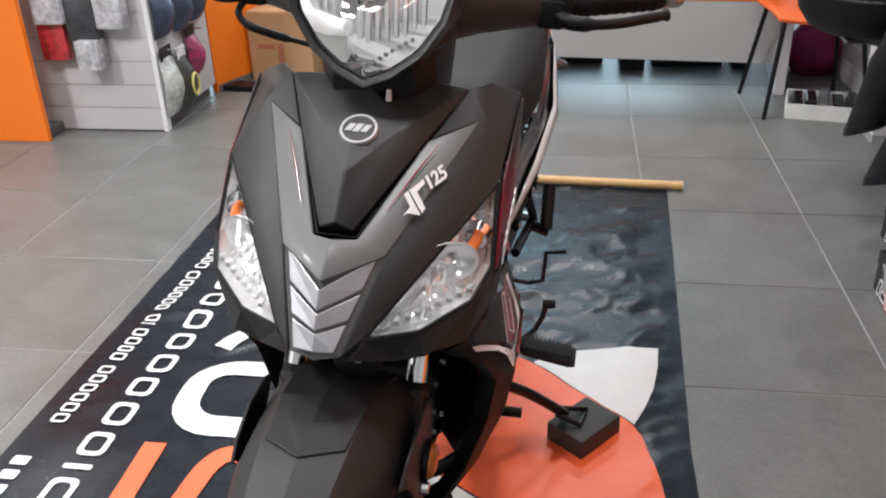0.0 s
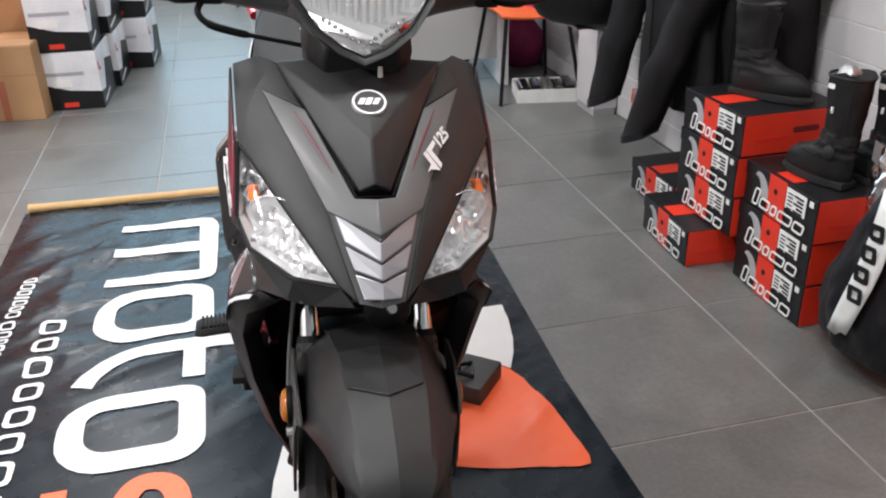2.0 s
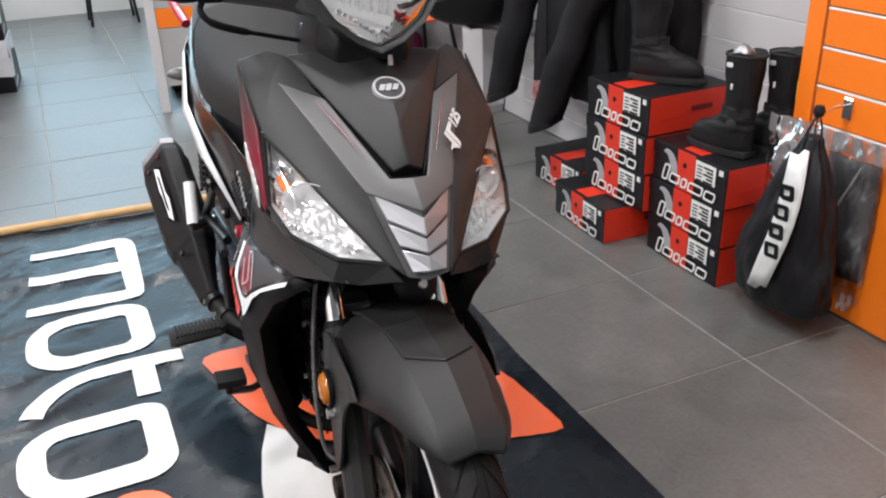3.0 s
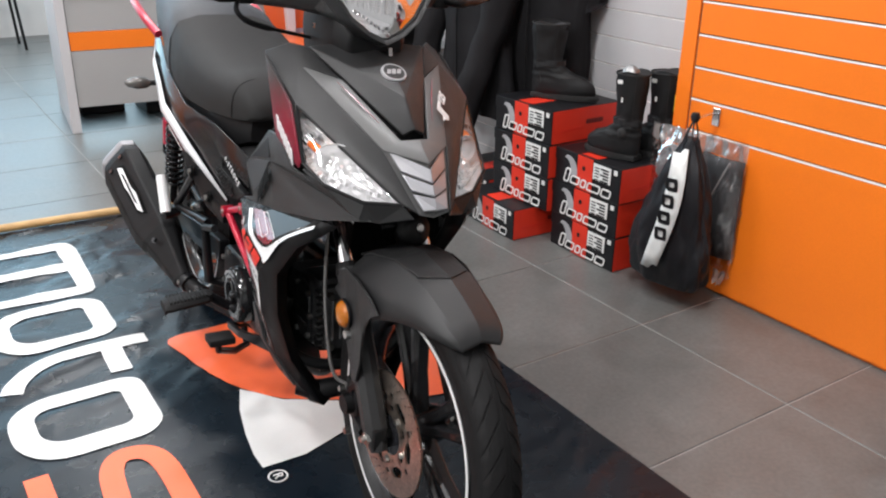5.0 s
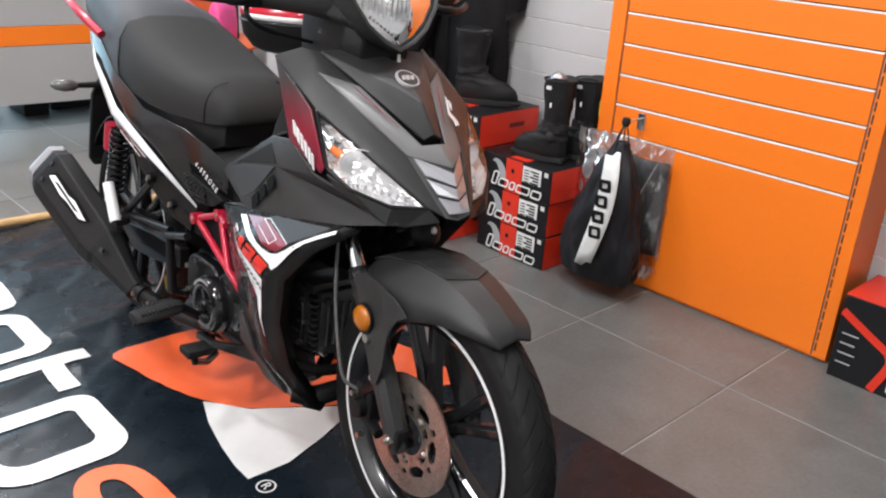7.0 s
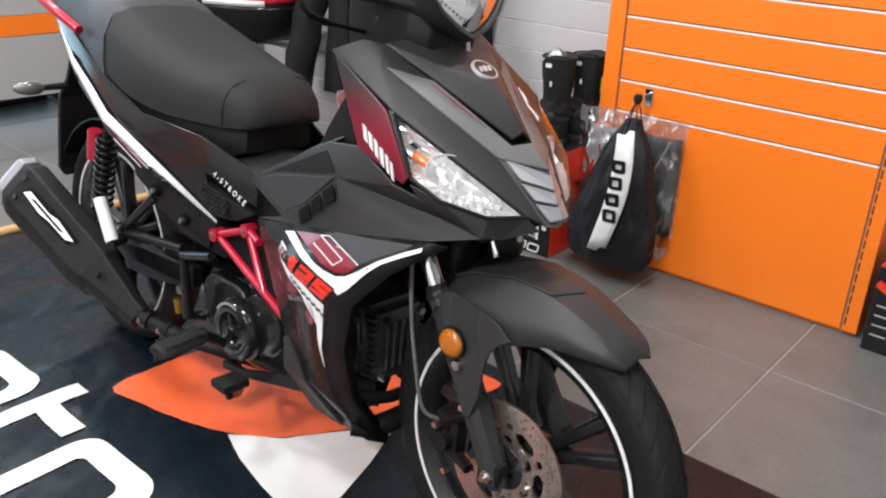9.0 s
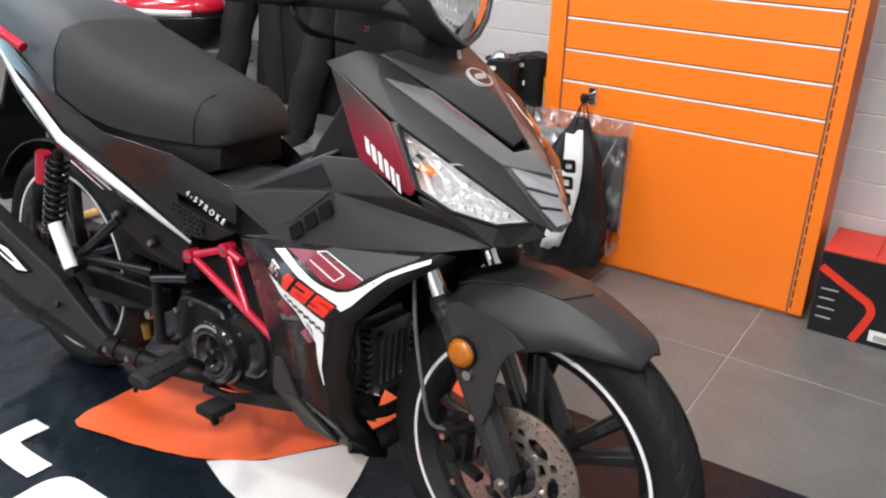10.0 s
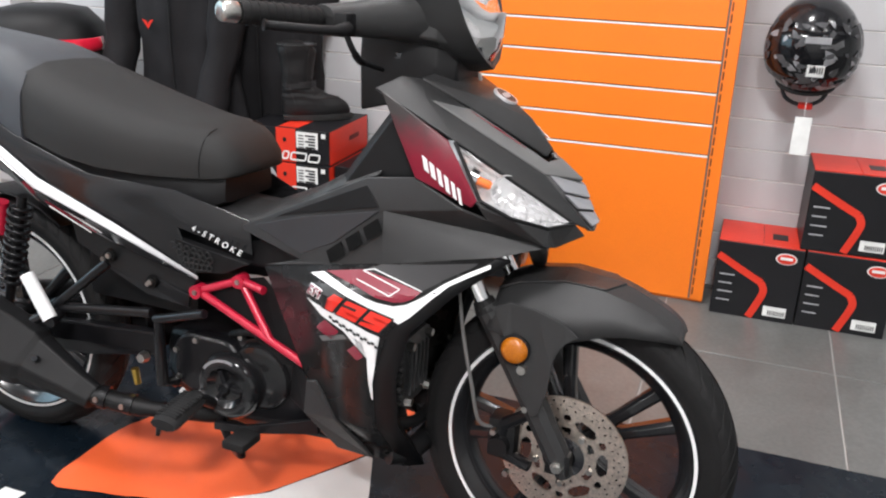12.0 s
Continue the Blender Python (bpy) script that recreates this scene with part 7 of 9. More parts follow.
def boot(m, label, height=0.27):
    """A tall touring boot: toe along +y."""
    b = thing("motorcycle_boot", label, "boot", None, "boots on the boxes")
    prof = ((0.016, -0.042, 0.178, 0.034), (0.034, -0.046, 0.181, 0.040), (0.055, -0.047, 0.172, 0.041), (0.074, -0.047, 0.142, 0.039), (0.090, -0.045, 0.100, 0.037), (0.108, -0.043, 0.070, 0.036), (0.128, -0.043, 0.060, 0.037), (0.15, -0.045, 0.058, 0.040), (0.20, -0.050, 0.064, 0.044), (height - 0.02, -0.055, 0.070, 0.047), (height, -0.054, 0.070, 0.047))
    cols = [[p.x for p in spline([(q, 0, 0) for q in col], 3)] for col in zip(*prof)]
    rings = []
    for z, y0, y1, w in zip(*cols):
        c, a = (y0 + y1) / 2, (y1 - y0) / 2
        lift = max(0.0, (z - 0.17) / (height - 0.17))
        ring = []
        for k in range(32):
            t = 2 * math.pi * k / 32
            fold = math.exp(-((z - 0.105) / 0.035) ** 2)
            nz = noise.noise(Vector((math.cos(t) * 2, math.sin(t) * 2 + 5, z * 28))) * 0.0042
            nz += 0.0028 * fold * math.sin(z * 260 + 3 * noise.noise(Vector((math.cos(t) * 1.5, math.sin(t) * 1.5, 2.0))))
            fw = w * (1.0 if math.sin(t) < 0.2 or z > 0.12 else 0.94)
            ring.append(((fw + nz) * math.cos(t), c + (a + nz) * math.copysign(abs(math.sin(t)) ** 0.85, math.sin(t)), z + lift * (0.010 * math.cos(2 * t) - 0.008 * math.sin(t))))
        rings.append(ring)
    part("upper", loft(rings), LEATHER, b, smooth=60)
    for k, lo, hi in ((3, 12, 30), (13, 12, 30), (29, 6, 30), (19, 6, 30)):
        part("seam", tube([Vector(r[k]) * 1.004 for r in rings[lo:hi]], 0.0013, 6), SOLE, b, smooth=60)
    part("toe_seam", tube([Vector(rings[9][k]) * 1.006 for k in range(0, 17)], 0.0013, 6), SOLE, b, smooth=60)
    part("ankle_strap", loft([[Vector((p[0] * f, p[1] * f, p[2] + dz)) for p in rings[17]] for f, dz in ((1.0, -0.010), (1.05, -0.009), (1.05, 0.009), (1.0, 0.010))], caps=False), STRAP, b, "black strap round the ankle", smooth=40)
    part("collar_label", prism(rounded_outline(0, 0, 0.022, 0.012, 0.003, 2), 0.0, 0.001, Matrix.Translation((-0.0475, 0.030, height - 0.022)) @ pose(0, 0, 0, 90, 0, -90)), LABEL, b, "white stitched size label")
    inner = [[(x * 0.86, y * 0.86 + 0.002, height + 0.001 - 0.03 * k) for x, y, z in rings[-1]] for k in range(2)]
    part("lining", loft(inner), material("dark_lining", (0.05, 0.05, 0.055), 0.8, stain=0.2) if "dark_lining" not in bpy.data.materials else bpy.data.materials["dark_lining"], b)
    part("cuff", tube([(x * 1.01, y * 1.01, height) for x, y, z in rings[-1]], 0.004, 6, closed=True), SOLE, b, smooth=60)
    sole = [[(x * k, y * k + 0.002, z) for x, y, _ in rings[0]] for z, k in ((0.0, 1.03), (0.012, 1.07), (0.020, 1.04))]
    part("sole", loft(sole), SOLE, b, smooth=30)
    part("heel", round_box(-0.029, 0.029, -0.044, 0.015, 0.0, 0.018, 0.004), SOLE, b)
    part("ankle_pad", lathe([(0, 0.008), (0.014, 0.006), (0.020, 0.0), (0, 0)], pose(-0.036, 0.012, 0.085, 0, -90, 0), 16), SOLE, b, smooth=50)
    part("tag", round_box(-0.047, -0.042, 0.014, 0.021, height - 0.085, height - 0.070, 0.001, 1), LABEL, b, "small white maker tab")
    if "film" in label:
        wad = [[(0.026 * r * (1 + 0.45 * noise.noise(Vector((math.cos(a) * 2, math.sin(a) * 2, z * 60)))) * math.cos(a), 0.020 + 0.030 * r * (1 + 0.45 * noise.noise(Vector((math.sin(a) * 2, math.cos(a) * 2 + 4, z * 60)))) * math.sin(a), height + z) for a in (2 * math.pi * k / 18 for k in range(18))] for z, r in ((-0.02, 1.1), (0.0, 1.15), (0.012, 0.9), (0.022, 0.5), (0.026, 0.1))]
        part("film_stuffing", loft(wad), FILMW, b, "crumpled clear film", smooth=50).visible_shadow = False
    b.matrix_world = m
    return b


top_b = 3 * (bh + 0.0015)
boot(pose(1.268, 2.300, 0.4625, 0, 0, -148) @ Matrix.Diagonal((0.88, 1.0, 1.0, 1.0)), "tall black leather boot on the upper boot boxes", 0.250)
boot(pose(1.269, 1.879, top_b + 0.002, 0, 0, 14) @ Matrix.Diagonal((0.92, 0.84, 1.0, 1.0)), "tall black leather boot stuffed with clear film", 0.268)
pair = boot(pose(1.372, 1.835, top_b + 0.002, 0, 0, 10) @ Matrix.Diagonal((0.92, 0.84, 1.0, 1.0)), "black boot with hang tag behind its pair", 0.268)
for nm, mt, xx in (("yellow_tag", TAGY, -0.004), ("blue_tag", TAGB, 0.010)):
    part(nm, round_box(xx - 0.042, xx - 0.030, -0.064, -0.061, 0.165, 0.215, 0.001, 1), mt, pair, "small printed hang tag")

# ---- drawstring bag and film packs on a hook ----
hook = thing("slatwall_hook", "short chrome slatwall hook on the orange panel", "hook")
part("plate", round_box(UX - 0.006, UX - 0.001, 1.596, 1.623, 0.505, 0.557, 0.002, 1), CHROME, hook)
part("prong", tube(spline([(UX - 0.004, 1.610, 0.540), (1.28, 1.602, 0.545), (1.21, 1.580, 0.545), (1.196, 1.580, 0.556)], 4), 0.0035, 8), CHROME, hook, smooth=50)
bag = thing("drawstring_bag", "black nylon drawstring bag with white stripe hanging on hook", "bag")
rings = []
for z, cy, cx, wy, wx in (tuple(v) for v in zip(*[[p.x for p in spline([(q, 0, 0) for q in col], 5)] for col in zip((0.050, 1.612, 1.205, 0.085, 0.045), (0.058, 1.612, 1.205, 0.124, 0.064), (0.092, 1.612, 1.203, 0.138, 0.072), (0.14, 1.612, 1.200, 0.138, 0.074), (0.20, 1.608, 1.200, 0.130, 0.072), (0.28, 1.602, 1.200, 0.108, 0.062), (0.36, 1.596, 1.202, 0.080, 0.050), (0.42, 1.588, 1.203, 0.056, 0.036), (0.455, 1.584, 1.204, 0.038, 0.026), (0.478, 1.582, 1.204, 0.027, 0.020), (0.492, 1.580, 1.205, 0.022, 0.016), (0.497, 1.580, 1.205, 0.010, 0.008))])):
    ring = []
    for k in range(96):
        a = 2 * math.pi * k / 96
        pleat = min(1, max(0, (z - 0.12) * 4))
        f = 1.0 + 0.10 * noise.noise(Vector((math.cos(a) * 2.2, math.sin(a) * 2.2, z * 7))) + 0.05 * noise.noise(Vector((math.cos(a) * 5.0, math.sin(a) * 5.0 + 3, z * 16))) + 0.16 * (abs(noise.noise(Vector((math.cos(a) * 2.6 + z * 3, math.sin(a) * 2.6, z * 5 + 9)))) - 0.2) + 0.10 * (abs(noise.noise(Vector((math.cos(a) * 6, math.sin(a) * 6 + z * 6, z * 11 + 4)))) - 0.2) + 0.07 * math.sin(7 * a + z * 10 + 2 * noise.noise(Vector((a, z * 6, 1)))) * pleat
        ring.append((cx + wx * f * math.cos(a), cy + wy * f * math.sin(a), z))
    rings.append(ring)
part("sack", loft(rings), NYLON, bag, smooth=70)
sv = []
for k in range(9):
    t = k / 8
    z = 0.115 + 0.345 * t
    c = 1.606 - 0.022 * t - 0.026 * math.sin(t * 3.1)
    hw = 0.031 + 0.003 * math.sin(t * 3.1) - 0.006 * t
    wx = 0.073 - 0.045 * max(0, (z - 0.18) / 0.28) ** 1.2
    sv.append([(1.203 - wx * 1.16 - 0.004 + 0.010 * abs(y - 1.6) / 0.1, y, z + (0.010 if y < c else -0.006)) for y in (c - hw, c - hw / 2, c, c + hw / 2, c + hw)])
part("stripe", loft(sv, closed_ring=False), LABEL, bag, "white stripe with dark marks", smooth=60, solid=0.002)
for k in range(4):
    z = 0.225 + 0.047 * k
    wx = 0.073 - 0.045 * max(0, (z - 0.18) / 0.28) ** 1.2
    m = Matrix(((0, 0, -1, 1.203 - wx * 1.16 - 0.0055), (1, 0, 0, 1.577 + 0.001 * k), (0, 1, 0, z), (0, 0, 0, 1))) @ pose(0, 0, 0, 0, 0, 84)
    part("stripe_mark", ring_prism(rounded_outline(0, 0, 0.038, 0.044, 0.006, 2), rounded_outline(0, 0, 0.014 if k % 2 else 0.018, 0.020, 0.003, 2), 0.0, 0.0012, m), CARDK, bag)
for yy, xx, zz in ((1.604, 1.192, 0.470), (1.590, 1.183, 0.462), (1.560, 1.186, 0.468), (1.552, 1.200, 0.475)):
    part("cord", tube(spline([(xx, yy, zz), (xx + 0.006, (yy + 1.578) / 2, zz + 0.045), (1.204, 1.577, 0.552)], 4), 0.0024, 6), NYLON, bag, smooth=60)
part("cord_lock", lathe([(0, 0.014), (0.010, 0.012), (0.014, 0), (0.010, -0.012), (0, -0.014)], pose(1.204, 1.577, 0.554), 14), NYLON, bag, smooth=60)


def film_pack(y0, y1, z0, z1, x, seed, name_label, cloth):
    p = thing("film_pack", name_label, "packed goods", None, "film packs on the hook")
    random.seed(seed)
    v, f = [], []
    for j in range(45):
        for i in range(31):
            u, t = i / 30, j / 44
            bulge = math.sin(math.pi * u) * math.sin(math.pi * t)
            v.append((x - 0.030 * bulge - 0.014 * noise.noise(Vector((u * 5, t * 7, seed))) - 0.012 * abs(noise.noise(Vector((u * 9 + t * 4, t * 6 - u * 5, seed + 3)))) - 0.006 * abs(noise.noise(Vector((u * 22, t * 16 + u * 9, seed + 5)))), y0 + (y1 - y0) * u + 0.006 * noise.noise(Vector((t * 6, seed, 1))), z0 + (z1 - z0) * t + 0.012 * noise.noise(Vector((u * 5, seed, 2)))))
    for j in range(44):
        for i in range(30):
            f.append((j * 31 + i, j * 31 + i + 1, j * 31 + i + 32, j * 31 + i + 31))
    film = part("film", bm_faces(v, f), FILM, p, "crinkled clear plastic film", smooth=80)
    film.visible_shadow = False
    body = [(x + 0.010 - 0.020 * math.sin(math.pi * (i / 8)), y0 + 0.018 + (y1 - y0 - 0.036) * i / 8) for i in range(9)]
    rows = [[(bx + 0.006 * noise.noise(Vector((by * 30, zz * 20, seed))), by, zz) for bx, by in body] for zz in (z0 + 0.05 + (z1 - z0 - 0.10) * k / 8 for k in range(9))]
    part("folded_goods", loft(rows, closed_ring=False), cloth, p, "folded textile", solid=0.012, smooth=60)
    seal = [[(x - 0.006 - 0.006 * noise.noise(Vector((u * 9, k * 2.0, seed))), y0 + (y1 - y0) * u, z1 - 0.046 + 0.016 * k + 0.008 * noise.noise(Vector((u * 4, seed, 4)))) for u in (i / 16 for i in range(17))] for k in range(4)]
    s = part("header_seal", loft(seal, closed_ring=False), FILMW, p, "milky folded film header", smooth=60)
    s.visible_shadow = False
    for a, b2, c in ((0.20, 0.50, 0.82), (0.78, 0.86, 0.60)) if seed == 3 else ():
        ln = spline([(x - 0.034, y0 + (y1 - y0) * a, z1 - 0.05), (x - 0.046, y0 + (y1 - y0) * b2, (z0 + z1) / 2), (x - 0.03, y0 + (y1 - y0) * c, z0 + 0.03)], 5)
        cr = part("film_crease", tube(ln, [0.0018, 0.0032] * (len(ln) // 2) + [0.0018] * (len(ln) % 2), 5), FILMW, p, smooth=60)
        cr.visible_shadow = False
    for a in (0.2, 0.75):
        yy = y0 + (y1 - y0) * a
        tail = part("film_tail", loft([[(x - 0.012 + 0.006 * math.sin(q * 2.3 + k), yy + (q - 3) * 0.008 * (1 - 0.12 * k), z0 + 0.015 - 0.011 * k + 0.004 * math.sin(q * 1.7)) for q in range(7)] for k in range(5)], closed_ring=False), FILMW, p, "crumpled film end", smooth=60)
        tail.visible_shadow = False
    return p


CLOTH_D = material("charcoal_cloth", (0.055, 0.055, 0.058), 0.75, stain=0.25, stain_scale=14, bump=0.4, bump_scale=100)
CLOTH_G = material("grey_cloth", (0.20, 0.20, 0.21), 0.75, stain=0.25, stain_scale=14, bump=0.4, bump_scale=100)
film_pack(1.458, 1.640, 0.085, 0.482, 1.306, 3, "dark textile goods in clear film hung on hook", CLOTH_D)
film_pack(1.634, 1.812, 0.17, 0.478, 1.306, 7, "grey textile goods in clear film hung beside bag", CLOTH_G)

# ---- helmet boxes and helmet ----
def helmet_box(m, w=0.243, d=0.205, h=0.241):
    b = thing("helmet_box", "black helmet carton with red lid and red stripe", "box", None, "helmet boxes")
    part("body", bm_box(0, d, -w, 0, 0, h - 0.004), CARDK, b, bevel=0.002)
    for y0, y1 in ((-w + 0.001, -w * 0.52), (-w * 0.515, -0.001)):
        part("lid_flap", bm_box(0.001, d - 0.001, y0, y1, h - 0.004, h), CARDR, b, "red lid flap", bevel=0.001)
    part("carry_slot", round_box(d * 0.28, d * 0.55, -w * 0.80, -w * 0.62, h - 0.0005, h + 0.0006, 0.0002, 1), CARDK, b)
    st = stroke([(-0.004, h * 0.80), (-w * 0.30, h * 0.64), (-w * 0.56, h * 0.50)], 0.021, 4)
    flat(st, -0.0012, "red_stripe", CARDR, b, "red curved stripe")
    flat(stroke([(-w * 0.555, h * 0.505), (-w * 0.60, h * 0.40), (-w * 0.565, h * 0.26), (-w * 0.47, h * 0.02)], 0.021, 4), -0.0013, "red_stripe", CARDR, b)
    for k in range(4):
        z = h * (0.54 - 0.115 * k)
        flat(rect(-w * (0.22 if k % 2 else 0.24), -w * 0.06, z, z + 0.004), -0.0012, "print_bar", CARDGR, b)
    flat(rect(-w * 0.90, -w * 0.63, h * 0.07, h * 0.20), -0.0014, "barcode_label", LABEL, b, "white barcode label")
    for k in range(9):
        flat(rect(-w * 0.88 + k * 0.0055, -w * 0.88 + k * 0.0055 + 0.0025, h * 0.09, h * 0.15), -0.0027, "print_bar", CARDK, b)
    e = [(-w * 0.80 + 0.026 * math.cos(a), h * 0.85 + 0.015 * math.sin(a)) for a in (2 * math.pi * k / 18 for k in range(18))]
    e2 = [(-w * 0.80 + 0.030 * math.cos(a), h * 0.85 + 0.018 * math.sin(a)) for a in (2 * math.pi * k / 18 for k in range(18))]
    flat(e2, -0.0012, "badge_edge", LABEL, b)
    flat(e, -0.0026, "red_badge", CARDR, b, "red oval badge")
    flat(rect(-w * 0.87, -w * 0.73, h * 0.84, h * 0.875), -0.0040, "badge_mark", LABEL, b)
    b.matrix_world = m
    return b


first = helmet_box(pose(1.287, 0.887, 0.0))
copy_thing(first, pose(1.290, 0.640, 0.0, 0, 0, -0.6))
copy_thing(first, pose(1.287, 0.662, 0.243, 0, 0, 1.5))
helmet = thing("helmet", "glossy black open-face helmet with patterned sides hanging on wall", "helmet", pose(1.36, 0.722, 0.815, 0, -14, 0))
SHELL = material("helmet_shell", (0.006, 0.006, 0.007), 0.16, spec=0.35, colour2=(0.022, 0.022, 0.024), stain_scale=34, coat=0.15)
rings = []
for k in range(13):
    a = radians(-52 + 142 * k / 12)
    r = 0.128 * math.cos(a)
    rings.append([((r * 1.06) * math.cos(t) - 0.004, r * 0.95 * math.sin(t), 0.138 * math.sin(a)) for t in (2 * math.pi * j / 28 for j in range(28))])
part("shell", loft(rings), SHELL, helmet, "gloss black shell with grey pattern", smooth=60)
vis = []
for k in range(6):
    a = radians(-28 + 62 * k / 5)
    r = 0.1335 * math.cos(a)
    vis.append([(-(r * 1.07) * math.cos(t) - 0.004, r * 0.96 * math.sin(t), 0.142 * math.sin(a)) for t in (radians(-78 + 13 * j) for j in range(13))])
part("visor", loft(vis, closed_ring=False), material("smoke_visor", (0.006, 0.006, 0.007), 0.12, stain=0.05, spec=0.35), helmet, "dark smoked visor", smooth=60, solid=0.003)
part("edge_trim", tube([(p[0] * 1.02, p[1] * 1.02, p[2]) for p in rings[0]], 0.006, 8, closed=True), SOLE, helmet, smooth=60)
TILEW = material("pale_pattern_print", (0.20, 0.20, 0.21), 0.25, stain=0.3, stain_scale=40)
TILEG = material("grey_pattern_print", (0.055, 0.055, 0.058), 0.25, stain=0.2, stain_scale=40)
random.seed(12)
for n in range(64):
    a0, t0 = radians(random.uniform(-34, 44)), radians(random.uniform(112, 248))
    turn, size = random.uniform(0, 6.28), radians(random.uniform(3.0, 8.5))
    quad = []
    for ang, far in ((0, 1.0), (1.3, 0.45), (2.6, 0.9), (3.9, 0.35), (5.2, 0.7)):
        a = a0 + size * far * math.sin(turn + ang)
        t = t0 + 1.5 * size * far * math.cos(turn + ang)
        r = (0.1340 + 0.0007 * (n % 3)) * math.cos(a)
        quad.append((r * 1.08 * math.cos(t) - 0.004, r * 0.97 * math.sin(t), (0.1425 + 0.0007 * (n % 3)) * math.sin(a)))
    part("pattern_shard", bm_faces(quad, [(0, 1, 2, 3, 4)]), TILEG if n % 3 else TILEW, helmet, solid=0.001)
part("sticker", bm_box(-0.146, -0.1485, -0.032, 0.012, -0.034, -0.002), LABEL, helmet, "white price sticker")
for k in range(6):
    part("sticker_bar", bm_box(-0.1500, -0.1485, -0.028 + 0.006 * k, -0.025 + 0.006 * k, -0.024, -0.006), CARDK, helmet)
part("brow_mark", bm_box(-0.141, -0.138, -0.036, 0.028, 0.055, 0.072), CARDGR, helmet)
part("chin_strap", tube(spline([(0.02, 0.07, -0.10), (-0.02, 0.05, -0.15), (-0.03, 0.0, -0.168), (-0.02, -0.05, -0.15), (0.02, -0.07, -0.10)], 4), 0.006, 8), NYLON, helmet, smooth=50)
part("strap_buckle", round_box(-0.045, -0.025, -0.028, 0.01, -0.176, -0.160, 0.003, 1), REDTEXT, helmet)
peg2 = thing("helmet_peg", "steel slatwall peg carrying a helmet", "hook")
part("peg", tube([(X1 - 0.001, 0.72, 0.90), (1.36, 0.72, 0.915)], 0.006, 8), STEEL, peg2)
for yy, zz, ang in ((0.716, 0.650, 2.0), (0.452, 0.640, -8.0)):
    tag = thing("price_tag", "blank white card tag on a string", "tag", pose(1.275, yy, zz, 0, 0, ang))
    part("card", bm_box(-0.0008, 0.0008, -0.022, 0.022, -0.128, -0.022), LABEL, tag)
    part("string", tube([(0, 0, -0.024), (0.012, 0.0, 0.03)], 0.0008, 5), LABEL, tag)

# ---- jackets on a rail ----
rail = thing("clothes_rail", "chrome clothes rail fixed to the slatwall", "rail")
part("bar", tube([(1.30, 2.15, 1.32), (1.30, 3.42, 1.32)], 0.0125, 12), CHROME, rail, smooth=50)
for yy in (2.2, 3.36):
    part("bracket", tube([(X1, yy, 1.33), (1.30, yy, 1.33)], 0.01, 8), CHROME, rail)


TAGR = material("red_tag_card", (0.55, 0.06, 0.07), 0.5, colour2=(0.7, 0.6, 0.6), stain_scale=40)


